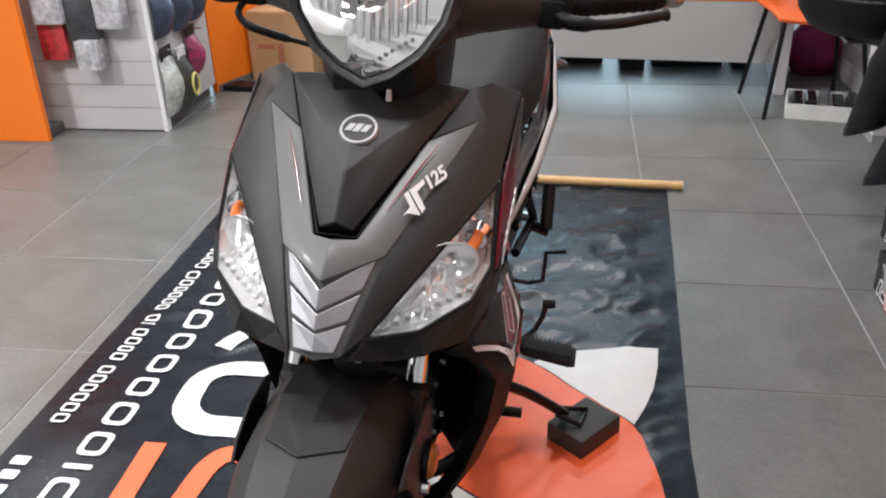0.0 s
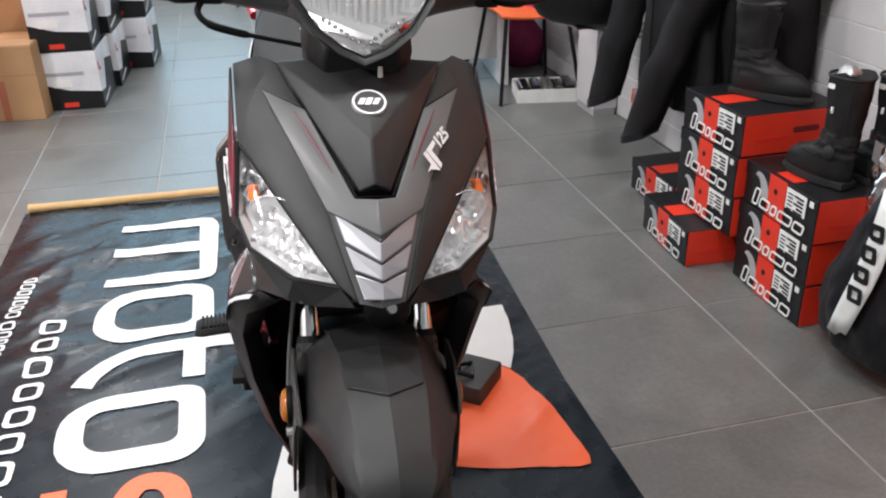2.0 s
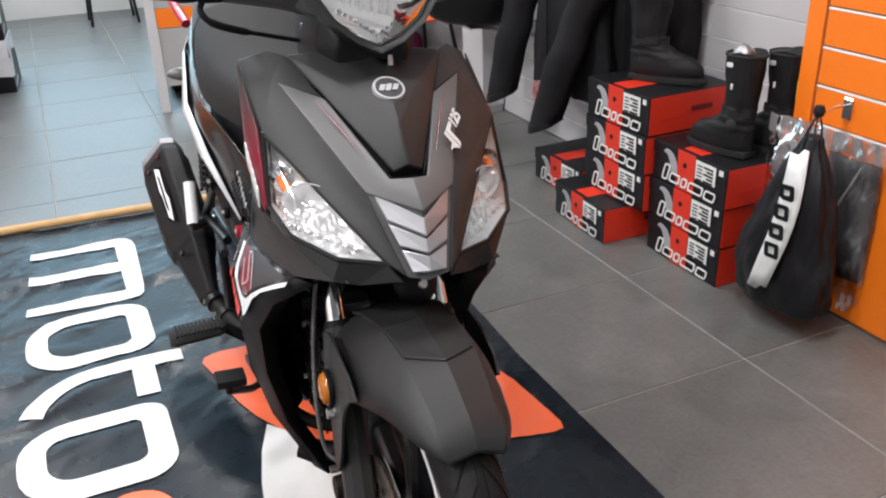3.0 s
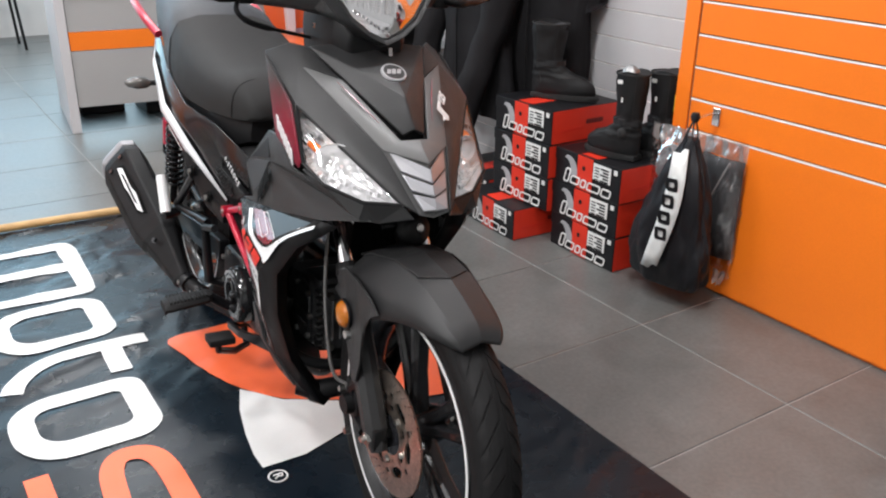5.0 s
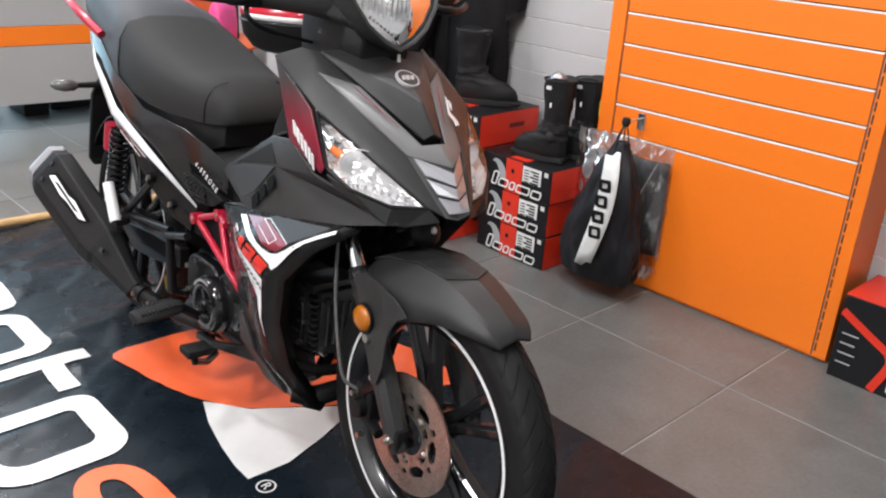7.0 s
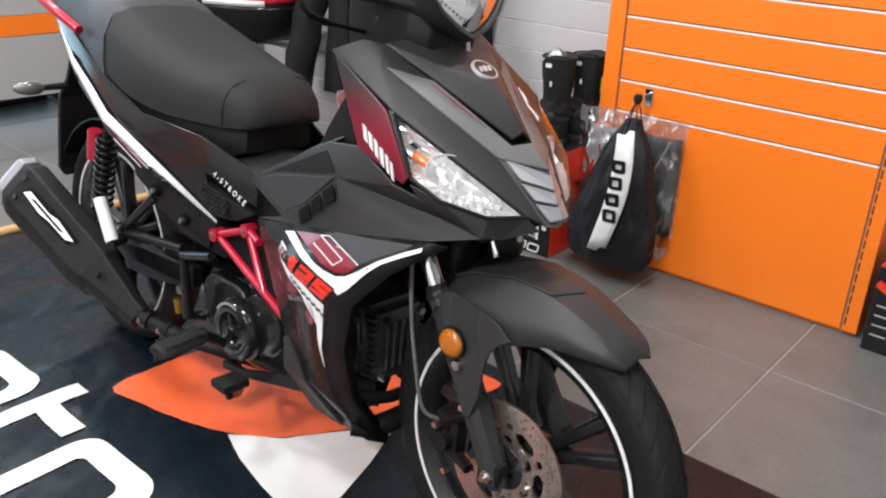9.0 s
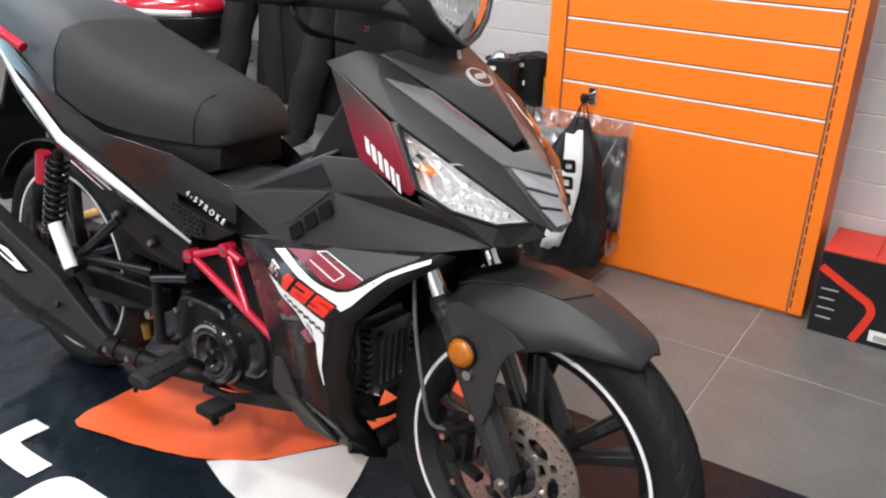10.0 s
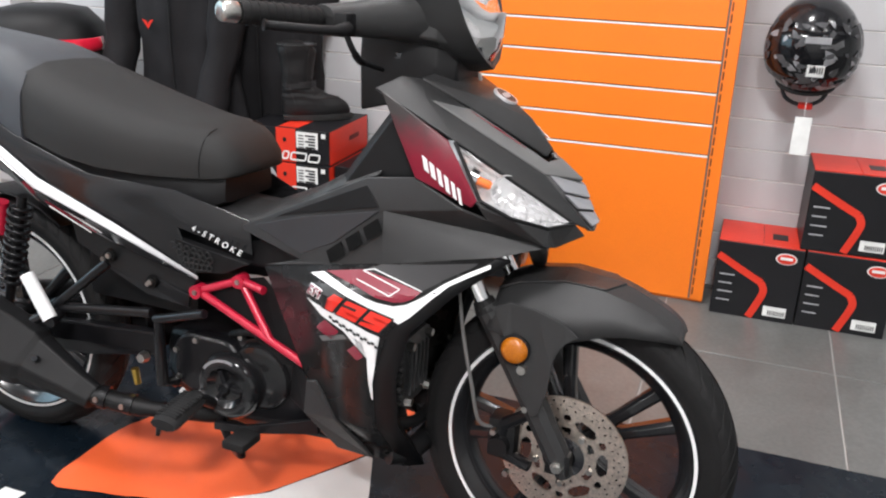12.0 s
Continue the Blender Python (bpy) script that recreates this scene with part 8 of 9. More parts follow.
def jacket(m, length, seed, cuffs, label):
    """A hanging textile jacket that faces -y: body, two sleeves to the given cuffs, collar, zip."""
    j = thing("jacket", label, "jacket", None, "jackets on the rail")
    rings = []
    for k in range(14):
        t = k / 13
        z = -0.05 - length * t
        w = 0.20 * min(1.0, 0.42 + t * 3.2) * (1.0 - 0.10 * math.sin(t * 3)) + 0.012 * t
        d = 0.065 + 0.035 * math.sin(t * 2.4)
        ring = []
        for i in range(40):
            a = 2 * math.pi * i / 40
            f = 1.0 + 0.18 * noise.noise(Vector((math.cos(a) * 2.5 + seed, math.sin(a) * 2.5, t * 4))) + 0.07 * math.sin(7 * a + 5 * t + seed) * t
            ring.append((w * f * math.cos(a), d * f * math.sin(a), z - 0.015 * math.cos(2 * a) * t))
        rings.append(ring)
    part("body", loft(rings), TEXTILE, j, smooth=70)
    for s, cuff in zip((1, -1), cuffs):
        shoulder, end = Vector((s * 0.165, 0.0, -0.09)), Vector(cuff)
        elbow = shoulder.lerp(end, 0.52) + Vector((s * 0.035, 0.045, 0.02))
        line = spline([shoulder, shoulder.lerp(elbow, 0.5) + Vector((s * 0.02, 0, 0)), elbow, elbow.lerp(end, 0.5) + Vector((0, -0.01, 0)), end], 5)
        sl = []
        for k, c in enumerate(line):
            t = k / (len(line) - 1)
            r = 0.070 - 0.016 * t
            fold = 1 + 0.07 * math.sin(k * 1.9 + seed) * (1 if 0.35 < t < 0.8 else 0.3)
            sl.append([(c.x + r * fold * (1 + 0.16 * noise.noise(Vector((math.cos(a) * 2, math.sin(a) * 2 + seed, t * 7 + s)))) * math.cos(a), c.y + r * fold * 1.15 * math.sin(a), c.z + 0.014 * math.cos(a) + 0.02 * math.sin(a) * t) for a in (2 * math.pi * i / 20 for i in range(20))])
        part("sleeve", loft(sl), TEXTILE, j, smooth=70)
        part("cuff", loft([[tuple(Vector(p) + Vector((0, -0.001, dz))) for p in sl[-1]] for dz in (0.018, -0.008)]), NYLON, j, smooth=60)
    if length < 0.88:
        part("hang_tag", bm_box(cuffs[0][0] - 0.125, cuffs[0][0] - 0.122, cuffs[0][1] + 0.02, cuffs[0][1] + 0.055, cuffs[0][2] + 0.045, cuffs[0][2] + 0.11), TAGR, j, "red and white hang tag")
    part("collar", loft([[(0.075 * math.cos(a), 0.055 * math.sin(a), z) for a in (2 * math.pi * i / 20 for i in range(20))] for z in (-0.06, -0.01)], caps=False), TEXTILE, j, smooth=60, solid=0.008)
    part("zip", tube([(0.0, -0.095, -0.12), (0.005, -0.112, -0.05 - length * 0.6), (0.01, -0.108, -0.03 - length)], 0.003, 6), MATTE2, j)
    part("chest_mark", prism([(-0.020, 0.014), (0.0, -0.018), (0.020, 0.014), (0.008, 0.010), (0.0, -0.002), (-0.008, 0.010)], 0.0, 0.003, pose(-0.085, -0.104, -0.50, 90, 0, 10)), REDTEXT, j, "small red mark")
    part("hanger_hook", tube(spline([(0, 0, -0.03), (0, 0, 0.03), (0.022, 0, 0.055), (0.0, 0, 0.075), (-0.018, 0, 0.058)], 4), 0.003, 6), CHROME, j, smooth=50)
    j.matrix_world = m
    return j


jacket(pose(1.285, 2.72, 1.255, 0, 0, -90), 0.87, 4.0, ((0.125, -0.180, -0.985), (-0.27, -0.130, -0.985)), "long black textile riding jacket hanging on rail")
jacket(pose(1.415, 2.47, 1.255, 0, 0, -88), 0.90, 1.0, ((0.165, 0.04, -0.50), (-0.185, 0.0, -0.66)), "short black textile riding jacket with red chest mark")

# ---- top case on a pedestal ----
ped = thing("pedestal", "pale grey display pedestal", "pedestal", pose(1.44, 3.70, 0.0, 0, 0, 0))
part("column", bm_box(-0.055, 0.055, -0.10, 0.10, 0.03, 0.85), SLATW, ped, bevel=0.003)
part("plinth", bm_box(-0.05, 0.05, -0.095, 0.095, 0.0, 0.03), DESKG, ped)
shelf = thing("wall_shelf", "thin steel shelf bracketed to the slatwall", "shelf")
part("board", bm_box(1.10, X1 - 0.001, 3.14, 3.46, 0.487, 0.495), STEEL, shelf, bevel=0.001)
for yy in (3.20, 3.40):
    part("bracket", tube([(X1 - 0.001, yy, 0.40), (1.15, yy, 0.486)], 0.007, 8), STEEL, shelf)
case = thing("top_case", "black motorcycle top case with red reflectors on shelf", "case", pose(1.19, 3.26, 0.496, 0, 0, -62))
rings = []
for z, a, b in ((0.0, 0.13, 0.12), (0.02, 0.17, 0.155), (0.07, 0.205, 0.185), (0.12, 0.212, 0.192), (0.17, 0.212, 0.19), (0.23, 0.195, 0.172), (0.28, 0.15, 0.13), (0.295, 0.08, 0.07)):
    rings.append([(a * math.copysign(abs(math.cos(t)) ** 0.7, math.cos(t)), b * math.copysign(abs(math.sin(t)) ** 0.7, math.sin(t)), z) for t in (2 * math.pi * k / 40 for k in range(40))])
part("shell", loft(rings), MATTE2, case, smooth=50)
part("seam", tube([(p[0] * 1.005, p[1] * 1.005, p[2] + 0.01) for p in rings[3]], 0.005, 6, closed=True), GLOSSB, case, smooth=60)
band = lambda z, k: [(p[0] * k, p[1] * k, z) for p in rings[4][21:40]]
part("reflector_band", loft([band(0.150, 1.004), band(0.165, 1.012), band(0.195, 0.985)], closed_ring=False), REDLENS, case, "red reflector strip", smooth=60, solid=0.004)
part("white_reflector", loft([band(0.138, 1.006)[6:13], band(0.160, 1.016)[6:13]], closed_ring=False), LABEL, case, smooth=60, solid=0.004)

# ---- far end: counter, chair, bags ----
desk = thing("reception_counter", "grey laminate counter with orange stripe on panel legs", "counter")
part("front_panel", bm_box(0.125, 1.165, 4.40, 4.425, 0.122, 0.390), DESKG, desk, bevel=0.001)
part("orange_stripe", bm_box(0.125, 1.165, 4.398, 4.425, 0.392, 0.478), ORANGE, desk, "orange stripe board", bevel=0.001)
part("upper_panel", bm_box(0.125, 1.165, 4.40, 4.425, 0.480, 0.72), DESKG, desk, bevel=0.001)
part("side_panel", bm_box(0.080, 0.123, 4.39, 5.05, 0.0, 0.72), SLATW, desk, bevel=0.002)
part("side_panel", bm_box(1.167, 1.21, 4.33, 5.05, 0.0, 0.72), SLATW, desk, bevel=0.002)
part("worktop", bm_box(0.06, 1.23, 4.36, 5.08, 0.722, 0.755), DESKG, desk, bevel=0.003)
for x0, x1, y0, h in ((0.20, 0.42, 4.75, 0.085), (0.50, 0.62, 4.62, 0.07), (0.66, 1.00, 4.70, 0.095), (1.04, 1.12, 4.66, 0.07)):
    u = thing("under_counter_box", "flat dark box on the floor below counter", "box")
    part("body", round_box(x0, x1, y0, y0 + 0.24, 0.0, h, 0.006), CARDK, u)
    part("lid", round_box(x0 - 0.002, x1 + 0.002, y0 - 0.002, y0 + 0.242, h * 0.6, h * 0.72, 0.002, 1), MATTE2, u)
desk.matrix_world = Matrix.Translation((0.125, 4.40, 0.0)) @ pose(0, 0, 0, 0, 0, -6) @ Matrix.Translation((-0.125, -4.40, 0.0))
chair = thing("chair", "orange plastic chair with dark steel legs", "chair")
v, f = [], []
for j in range(9):
    for i in range(9):
        x, y = -0.21 + 0.0525 * i, -0.20 + 0.05 * j
        e = max(abs(x) / 0.21, abs(y) / 0.20)
        v.append((x * (1 - 0.06 * (abs(y) / 0.2) ** 3), y * (1 - 0.06 * (abs(x) / 0.21) ** 3), 0.425 - 0.016 * (1 - (x / 0.21) ** 2) - 0.025 * max(0, -y / 0.2) ** 4))
for j in range(8):
    for i in range(8):
        f.append((j * 9 + i, j * 9 + i + 1, j * 9 + i + 10, j * 9 + i + 9))
SEATO = material("orange_seat_plastic", (0.62, 0.11, 0.025), 0.4, grain=0.05, grain_scale=200, stain=0.06)
part("seat", bm_faces(v, f), SEATO, chair, "moulded orange seat", smooth=60, solid=0.014, bevel=0.003)
bk = []
for z, yy, w in ((0.44, 0.185, 0.15), (0.54, 0.20, 0.17), (0.66, 0.215, 0.185), (0.78, 0.235, 0.17)):
    bk.append([(-w, yy - 0.02, z), (-w * 0.5, yy, z), (0, yy + 0.006, z), (w * 0.5, yy, z), (w, yy - 0.02, z)])
part("backrest", loft(bk, closed_ring=False), SEATO, chair, smooth=60, solid=0.012, bevel=0.003)
for sx, sy in ((-1, -1), (1, -1), (1, 1), (-1, 1)):
    part("leg", tube([(sx * 0.15, sy * 0.12, 0.405), (sx * 0.205, sy * 0.185, 0.0)], [0.010, 0.009], 10), ENGINE, chair, smooth=50)
    part("brace", tube([(sx * 0.155, sy * 0.125, 0.395), (-sx * 0.0, sy * 0.13, 0.398)], 0.007, 8), ENGINE, chair)
chair.matrix_world = pose(1.235, 4.085, 0.0, 0, 0, 6)
tray = thing("open_tray", "white open carton tray with packed black goods", "box", pose(1.305, 3.975, 0.0, 0, 0, -12))
part("base", bm_box(-0.15, 0.15, -0.11, 0.11, 0.0, 0.006), LABEL, tray)
for a in ((-0.15, 0.15, -0.11, -0.106), (-0.15, 0.15, 0.106, 0.11), (-0.15, -0.146, -0.106, 0.106), (0.146, 0.15, -0.106, 0.106)):
    part("wall", bm_box(*a, 0.006, 0.062), LABEL, tray)
for k in range(5):
    part("packet", round_box(-0.13 + 0.052 * k, -0.086 + 0.052 * k, -0.09, 0.09 - 0.02 * (k % 2), 0.006, 0.066 + 0.008 * (k % 3), 0.008), FILM if k == 2 else GLOSSB, tray, "shiny black packet")


def soft_bag(label, mat, m, sx, sy, h, seed):
    b = thing("carrier_bag", label, "bag", None, "bags beside the chair")
    rings = []
    for k in range(9):
        t = k / 8
        s = (0.75 + 0.35 * math.sin(math.pi * min(1, t * 1.2))) * (1 - 0.45 * max(0, t - 0.7) / 0.3)
        rings.append([(sx * s * (1 + 0.2 * noise.noise(Vector((math.cos(a) * 2, math.sin(a) * 2 + seed, t * 4)))) * math.cos(a), sy * s * (1 + 0.2 * noise.noise(Vector((math.cos(a) * 2 + seed, math.sin(a) * 2, t * 4)))) * math.sin(a), h * t) for a in (2 * math.pi * i / 24 for i in range(24))])
    part("sack", loft(rings), mat, b, smooth=70)
    for s in (-1, 1):
        part("handle", tube(spline([(s * sx * 0.3, -sy * 0.2, h * 0.98), (s * sx * 0.2, 0, h * 1.16), (-s * sx * 0.0, sy * 0.2, h * 0.98)], 5), 0.004, 6), mat, b, smooth=60)
    b.matrix_world = m
    return b


soft_bag("crumpled magenta cloth bag on the floor", MAGENTA, pose(1.52 - 0.12, 4.62, 0.0), 0.12, 0.11, 0.26, 2)
soft_bag("pale pink translucent bag piled on another bag", material("pale_pink_bag", (0.52, 0.34, 0.40), 0.45, stain=0.2, stain_scale=9), pose(1.40, 4.60, 0.262), 0.10, 0.10, 0.13, 5)
pack = thing("pink_pack", "bright pink soft pack with dark side standing on orange chair", "pack", pose(1.285, 4.03, 0.413, 0, 0, 24))
part("pouch", loft([[(w * math.copysign(abs(math.cos(a)) ** 0.45, math.cos(a)), d * math.copysign(abs(math.sin(a)) ** 0.45, math.sin(a)), z) for a in (2 * math.pi * k / 28 for k in range(28))] for z, w, d in ((0.0, 0.066, 0.036), (0.012, 0.074, 0.042), (0.08, 0.077, 0.044), (0.15, 0.074, 0.040), (0.178, 0.068, 0.028), (0.190, 0.064, 0.010))]), PINK, pack, smooth=50)
part("side_band", round_box(0.070, 0.086, -0.034, 0.034, 0.004, 0.165, 0.006), SOLE, pack, "dark side band")

# ---- west side: slat gondola, orange end panels, cartons ----
gond = thing("slat_gondola", "pale grey slatwall display unit hung with packets", "display unit")
part("core", bm_box(-2.62, -1.405, 3.616, 4.15, 0.05, 1.5), SLATW, gond)
part("plinth", bm_box(-2.60, -1.43, 3.63, 4.13, 0.0, 0.05), DARKG, gond)
k = 0
z = 0.006
while z < 1.45:
    part("slat", bm_box(-2.62, -1.418, 3.600, 3.616, z, z + 0.0935), SLATW, gond)
    part("groove_strip", bm_box(-2.62, -1.418, 3.606, 3.616, z + 0.0935, z + 0.098), WHITED, gond, "pale groove strip")
    z += 0.098
part("corner_post", bm_box(-1.418, -1.398, 3.596, 3.63, 0.0, 1.5), ALU, gond, bevel=0.002)
endp = thing("orange_end_panel", "plain orange laminate end panel", "panel")
part("panel", bm_box(-2.40, -1.852, 3.445, 3.470, 0.0, 1.7), ORANGE, endp, bevel=0.002)
part("foot", bm_box(-2.38, -1.87, 3.47, 3.598, 0.0, 0.04), DARKG, endp)
endp2 = thing("orange_end_panel", "orange laminate panel behind brown cartons", "panel")
m = Matrix.Translation((-1.40, 4.155, 0.0)) @ pose(0, 0, 0, 0, 0, 71)
part("panel", bm_box(0.0, 0.62, 0.0, 0.03, 0.0, 1.7, m=m), ORANGE, endp2, bevel=0.002)
part("kick_board", bm_box(0.01, 0.61, -0.004, 0.0, 0.0, 0.035, m=m), DARKG, endp2)
for i, (yy, zz, w, h, mat, lab) in enumerate(((3.66, 0.30, 0.13, 0.24, "m1", "pale boxed parts in clear film"), (3.80, 0.27, 0.10, 0.22, "m2", "dark packet with yellow ring"), (3.92, 0.33, 0.11, 0.18, "m3", "crimson packet in clear film"), (3.68, 0.58, 0.15, 0.20, "m4", "navy packet hanging in a row"), (3.86, 0.57, 0.14, 0.20, "m4", "navy packet hanging in a row"), (4.02, 0.58, 0.13, 0.20, "m4", "navy packet hanging in a row"))):
    cols = {"m1": (0.42, 0.44, 0.42), "m2": (0.05, 0.05, 0.045), "m3": (0.30, 0.03, 0.10), "m4": (0.035, 0.045, 0.08)}
    mt = bpy.data.materials.get("packet_" + mat) or material("packet_" + mat, cols[mat], 0.35, grain=0.25, grain_scale=60, stain=0.3, stain_scale=25, coat=0.3)
    p = thing("hanging_packet", lab, "packet", None, "packets on the gondola")
    rows = []
    for q in range(6):
        t = q / 5
        rows.append([(-1.395 + (0.012 + 0.045 * math.sin(math.pi * t)) * k2 + 0.006 * noise.noise(Vector((yy * 9, t * 5, k2 * 3))), yy + (a - 0.5) * w * (1 - 0.06 * t), zz - h + h * t) for a, k2 in ((0, 0.2), (0.25, 1), (0.5, 1.2), (0.75, 1), (1, 0.2), (0.75, 0.05), (0.25, 0.05))])
    part("packet", loft(rows), mt, p, smooth=50)
    part("peg_wire", tube([(-1.405, yy, zz + 0.03), (-1.33, yy, zz + 0.03)], 0.003, 6), CHROME, p)
    part("header_card", bm_box(-1.386, -1.383, yy - w * 0.4, yy + w * 0.4, zz - 0.01, zz + 0.045), LABEL if i % 2 else CARDK, p)
    if mat == "m2":
        part("yellow_ring", tube([(-1.338, yy + 0.030 * math.cos(a), zz - 0.12 + 0.045 * math.sin(a)) for a in (2 * math.pi * q / 24 for q in range(24))], 0.006, 8, closed=True), material("yellow_plastic", (0.70, 0.62, 0.18), 0.4, stain=0.1), p, "pale yellow ring", smooth=60)
for i, (xx, zz, w, h, col) in enumerate(((-1.80, 0.48, 0.12, 0.17, "red_packet"), (-1.66, 0.56, 0.13, 0.17, "dark_packet"), (-1.53, 0.60, 0.12, 0.16, "pale_packet"), (-1.78, 0.62, 0.13, 0.16, "pale_packet"), (-1.64, 0.40, 0.10, 0.12, "pale_packet"))):
    cols = {"red_packet": (0.42, 0.03, 0.035), "dark_packet": (0.03, 0.03, 0.035), "pale_packet": (0.40, 0.40, 0.42)}
    mt = bpy.data.materials.get(col) or material(col, cols[col], 0.3, grain=0.3, grain_scale=50, stain=0.3, stain_scale=22, coat=0.4)
    p = thing("hanging_packet", "shiny packaged accessory hung on the gondola front", "packet", None, "packets on the gondola")
    part("packet", round_box(xx - w / 2, xx + w / 2, 3.545 - 0.01 * i, 3.59, zz - h, zz, 0.014), mt, p, smooth=50)
    part("header_card", bm_box(xx - w * 0.4, xx + w * 0.4, 3.566, 3.570, zz - 0.004, zz + 0.04), LABEL, p)
    part("peg_wire", tube([(xx, 3.60, zz + 0.025), (xx, 3.55, zz + 0.025)], 0.003, 6), CHROME, p)


def carton(m, sx, sy, h, label):
    b = thing("carton", label, "box", None, "brown cartons")
    part("body", bm_box(0, sx, 0, sy, 0, h), BROWN, b, bevel=0.003)
    part("tape", bm_box(sx * 0.46, sx * 0.56, -0.001, 0.0, h * 0.02, h * 0.55), BROWND, b, "brown tape strip")
    part("flap_line", bm_box(0.002, sx - 0.002, -0.0008, 0.0, h * 0.615, h * 0.622), BROWND, b)
    part("printed_bar", bm_box(sx * 0.14, sx * 0.42, -0.001, 0.0, h * 0.48, h * 0.55), BROWND, b)
    part("top_flap", bm_box(0.004, sx - 0.004, 0.004, sy * 0.495, h, h + 0.004), BROWN, b)
    part("top_flap", bm_box(0.004, sx - 0.004, sy * 0.505, sy - 0.004, h, h + 0.004), BROWN, b)
    b.matrix_world = m
    return b


carton(pose(-1.300, 4.375, 0.0, 0, 0, -5), 0.325, 0.33, 0.335, "large brown cardboard carton on the floor")
carton(pose(-1.26, 4.72, 0.0, 0, 0, -3), 0.24, 0.30, 0.52, "taller brown carton behind another")
slab = thing("floor_slab", "thin dark flat package on the floor", "package", pose(-1.32, 4.22, 0.0, 0, 0, -4))
part("package", round_box(-0.10, 0.10, -0.04, 0.05, 0.0, 0.028, 0.004), CARDK, slab)
part("wrap", round_box(-0.02, 0.02, -0.0415, 0.0515, -0.0, 0.0292, 0.003, 1), MATTE2, slab)
WHITEC = material("white_print_card", (0.66, 0.67, 0.70), 0.4, grain=0.06, grain_scale=120, stain=0.12, stain_scale=9)


def white_box(m, label, sx=0.255, sy=0.36, h=0.27):
    """White and black helmet carton: a slanted black lower part."""
    b = thing("white_helmet_box", label, "box", None, "white helmet cartons")
    part("body", bm_box(0, sx, 0, sy, 0, h), WHITEC, b, bevel=0.002)
    mf = Matrix(((1, 0, 0, 0), (0, 0, -1, 0.0), (0, 1, 0, 0), (0, 0, 0, 1)))
    part("black_front", prism([(0.0, 0.0), (sx, 0.0), (sx, h * 0.30), (sx * 0.45, h * 0.34), (0.0, h * 0.46)], 0.0, 0.0014, mf), CARDK, b)
    ms = Matrix(((0, 0, 1, sx), (1, 0, 0, 0), (0, 1, 0, 0), (0, 0, 0, 1)))
    part("black_side", prism([(0.0, 0.0), (sy, 0.0), (sy, h * 0.62), (sy * 0.52, h * 0.72), (sy * 0.30, h * 0.26), (0.0, h * 0.30)], 0.0, 0.0014, ms), CARDK, b)
    part("red_patch", prism(rect(sx * 0.30, sx * 0.55, h * 0.05, h * 0.13), 0.0014, 0.0026, mf), CARDR, b, "small red patch")
    part("front_sticker", prism(rect(sx * 0.18, sx * 0.50, h * 0.40, h * 0.52), 0.0014, 0.0026, mf), LABEL, b)
    part("front_print", prism(rect(sx * 0.06, sx * 0.74, h * 0.60, h * 0.66), 0.0, 0.0014, mf), CARDGR, b)
    part("side_dot", prism([(sy * 0.14 + 0.009 * math.cos(a), h * 0.66 + 0.010 * math.sin(a)) for a in (2 * math.pi * k / 12 for k in range(12))], 0.0, 0.0015, ms), CARDK, b)
    part("side_badge", prism(rect(sy * 0.03, sy * 0.09, h * 0.66, h * 0.80), 0.0, 0.0015, ms), REDTEXT, b)
    part("side_print", prism([(sy * 0.12, h * 0.06), (sy * 0.55, h * 0.16), (sy * 0.55, h * 0.20), (sy * 0.12, h * 0.10)], 0.0014, 0.0026, ms), LABEL, b)
    part("lid", bm_box(0.002, sx - 0.002, 0.002, sy - 0.002, h, h + 0.003), CARDK, b)
    b.matrix_world = m
    return b


first = white_box(pose(-0.985, 4.475, 0.0, 0, 0, -3), "white and black helmet carton on the floor")
copy_thing(first, pose(-0.995, 4.470, 0.274, 0, 0, -1))
copy_thing(first, pose(-0.94, 4.86, 0.0, 0, 0, -3))
copy_thing(first, pose(-0.95, 4.86, 0.274, 0, 0, -5))
copy_thing(first, pose(-0.80, 5.24, 0.0, 0, 0, -4))
copy_thing(first, pose(-0.80, 5.25, 0.274, 0, 0, -2))
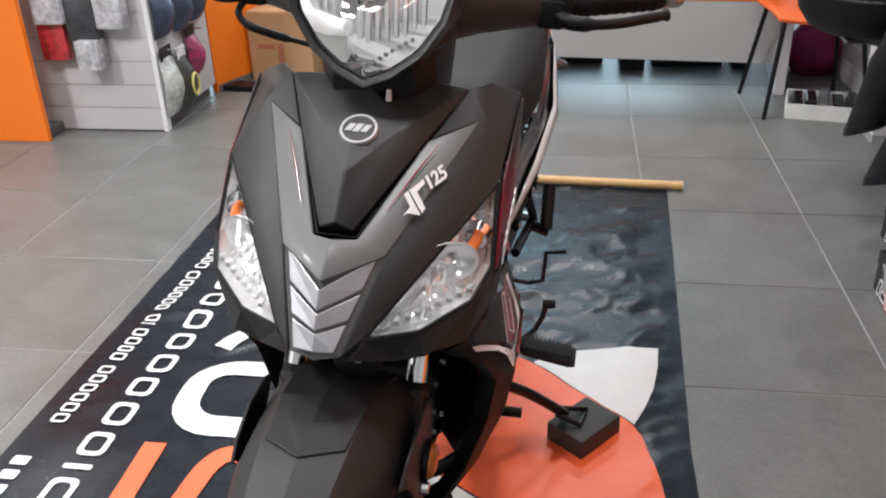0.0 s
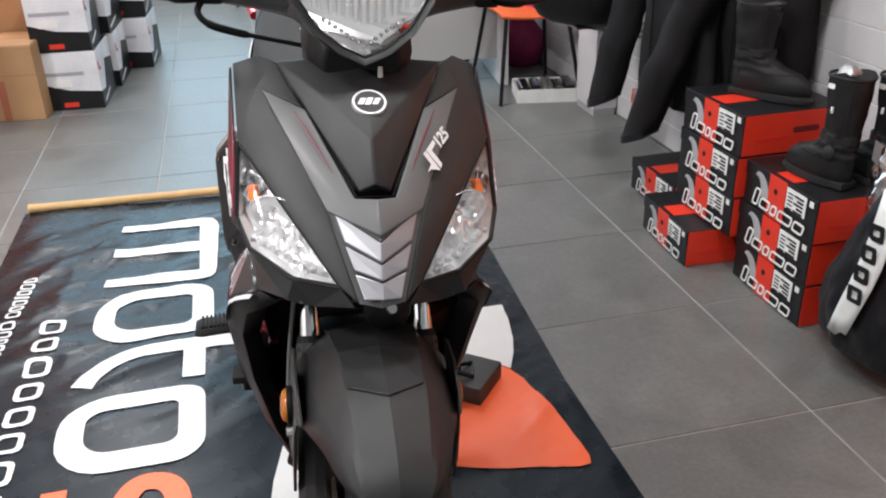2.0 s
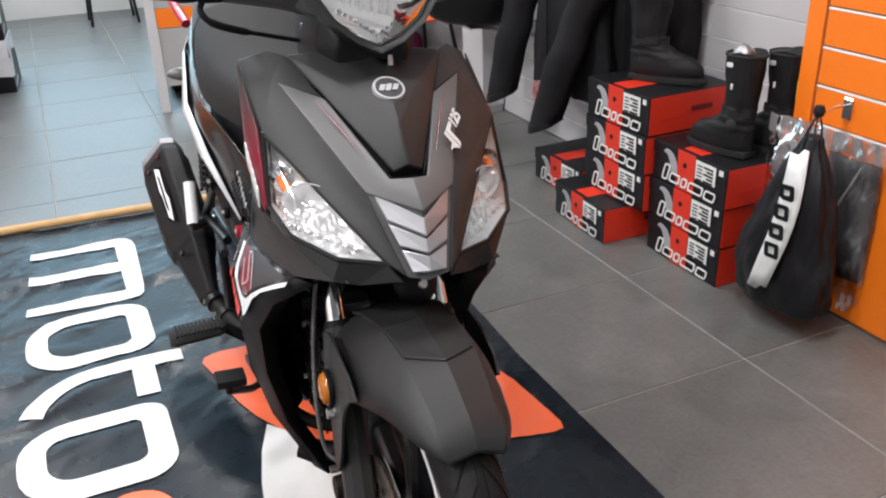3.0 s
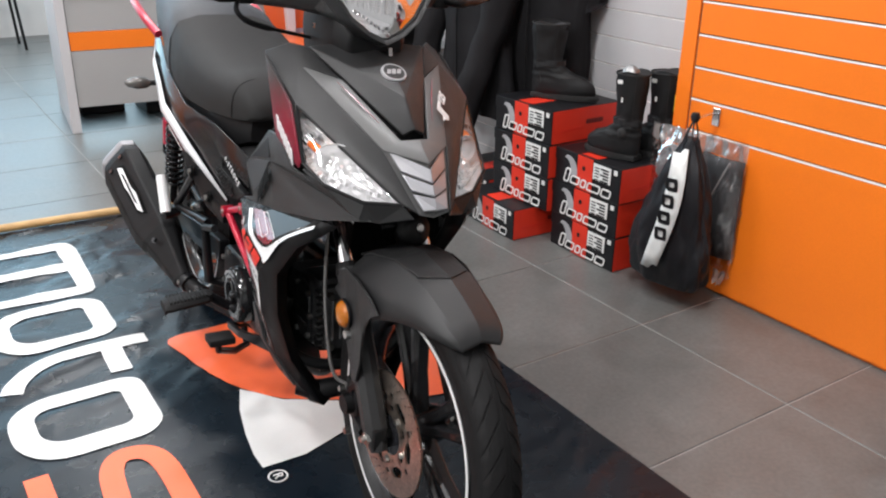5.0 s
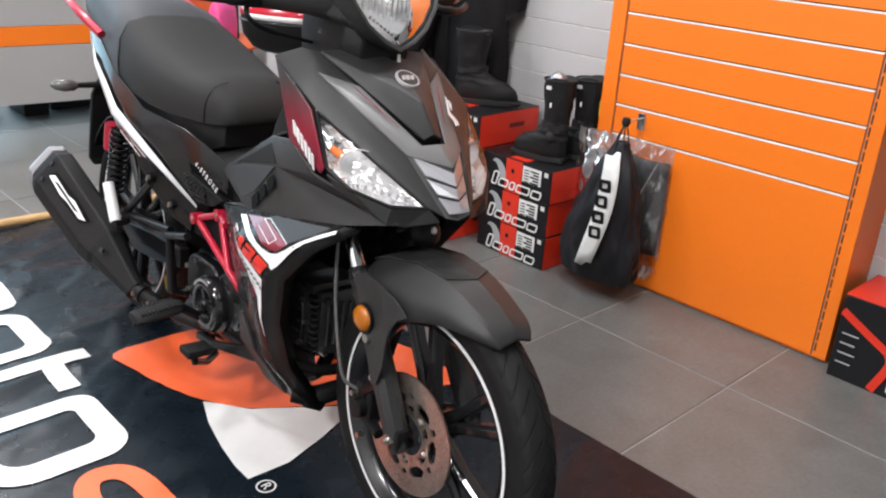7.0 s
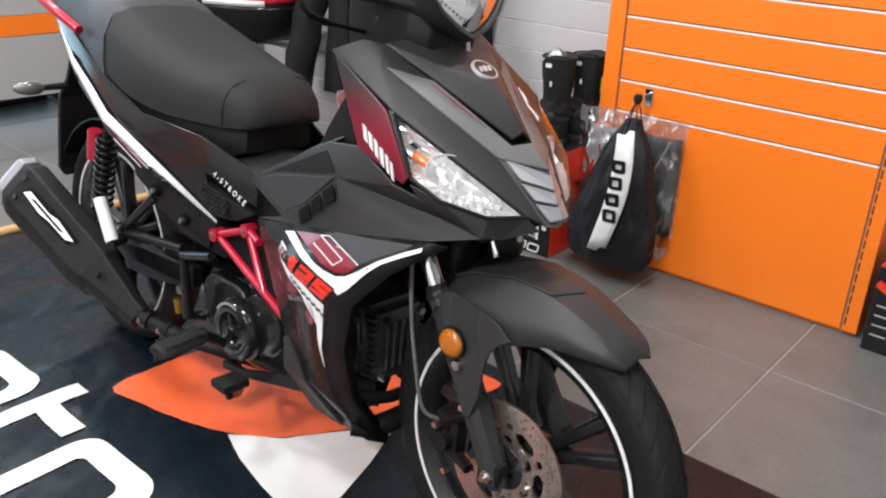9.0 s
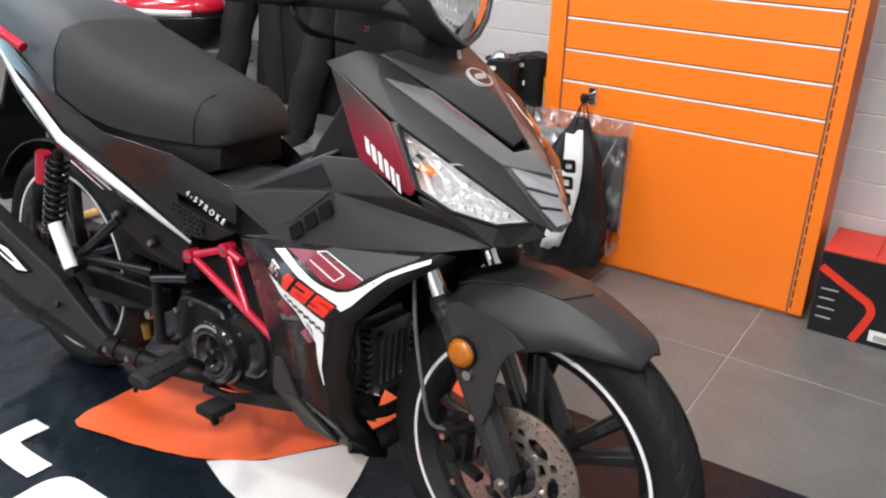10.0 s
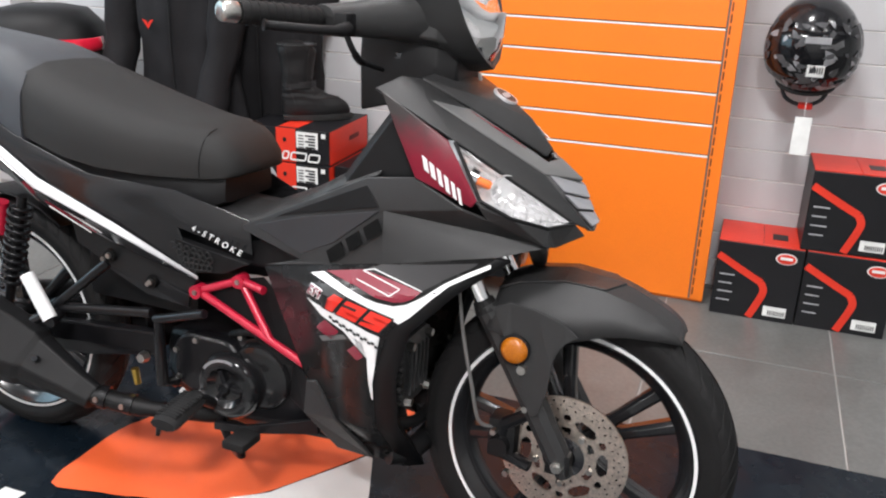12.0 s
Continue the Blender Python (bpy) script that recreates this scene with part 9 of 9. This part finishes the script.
# two far chairs by the back wall
for xx in (0.13, -0.95):
    fc = thing("stool", "dark far stool with thin legs", "stool", pose(xx, 7.1, 0), "far stools")
    part("seat", round_box(-0.17, 0.17, -0.17, 0.17, 0.44, 0.47, 0.008), MATTE2, fc)
    for sx, sy in ((-1, -1), (1, -1), (1, 1), (-1, 1)):
        part("leg", tube([(sx * 0.13, sy * 0.13, 0.44), (sx * 0.16, sy * 0.16, 0.0)], 0.011, 8), ENGINE, fc)

# ---- pieces of floor and wall ----
TS = 0.48
tile_me = None
i0, i1 = math.floor((X0 - 1.0) / TS), math.ceil((X1 - 1.0) / TS)
j0, j1 = math.floor((Y0 - 1.5) / TS), math.ceil((Y1 - 1.5) / TS)
count = 0
for j in range(j0, j1):
    for i in range(i0, i1):
        x, y = 1.0 + TS * (i + 0.5), 1.5 + TS * (j + 0.5)
        if tile_me is None:
            h = TS / 2 - 0.0021
            bm = bm_box(-h, h, -h, h, -0.02, 0.0)
            bmesh.ops.bevel(bm, geom=[e for e in bm.edges if all(v.co.z > -0.01 for v in e.verts)], offset=0.0012, segments=1, affect="EDGES")
            ob = part("tile", bm, TILE, floor)
            tile_me = ob.data
        else:
            ob = new("tile", tile_me)
            ob.parent = floor
        ob.matrix_world = pose(x, y, random.uniform(-0.0003, 0.0), 0, 0, 90 * random.randint(0, 3))
slat_me = strip_me = None
SL = 0.094
for k in range(int(CEIL / SL)):
    z = 0.004 + SL * k
    if slat_me is None:
        ob = part("slat", bm_box(0, 0.016, Y0 + 0.003, Y1 - 0.003, 0, SL - 0.005), SLATG, wall_east, bevel=0.0)
        slat_me = ob.data
    else:
        ob = new("slat", slat_me)
        ob.parent = wall_east
    ob.matrix_world = pose(X1, 0, z)
    if strip_me is None:
        ob = part("groove_strip", bm_box(0, 0.012, Y0 + 0.003, Y1 - 0.003, 0, 0.0024), ALUST, wall_east, "aluminium groove strip")
        strip_me = ob.data
    else:
        ob = new("groove_strip", strip_me)
        ob.parent = wall_east
    ob.matrix_world = pose(X1 + 0.002, 0, z + SL - 0.0049)
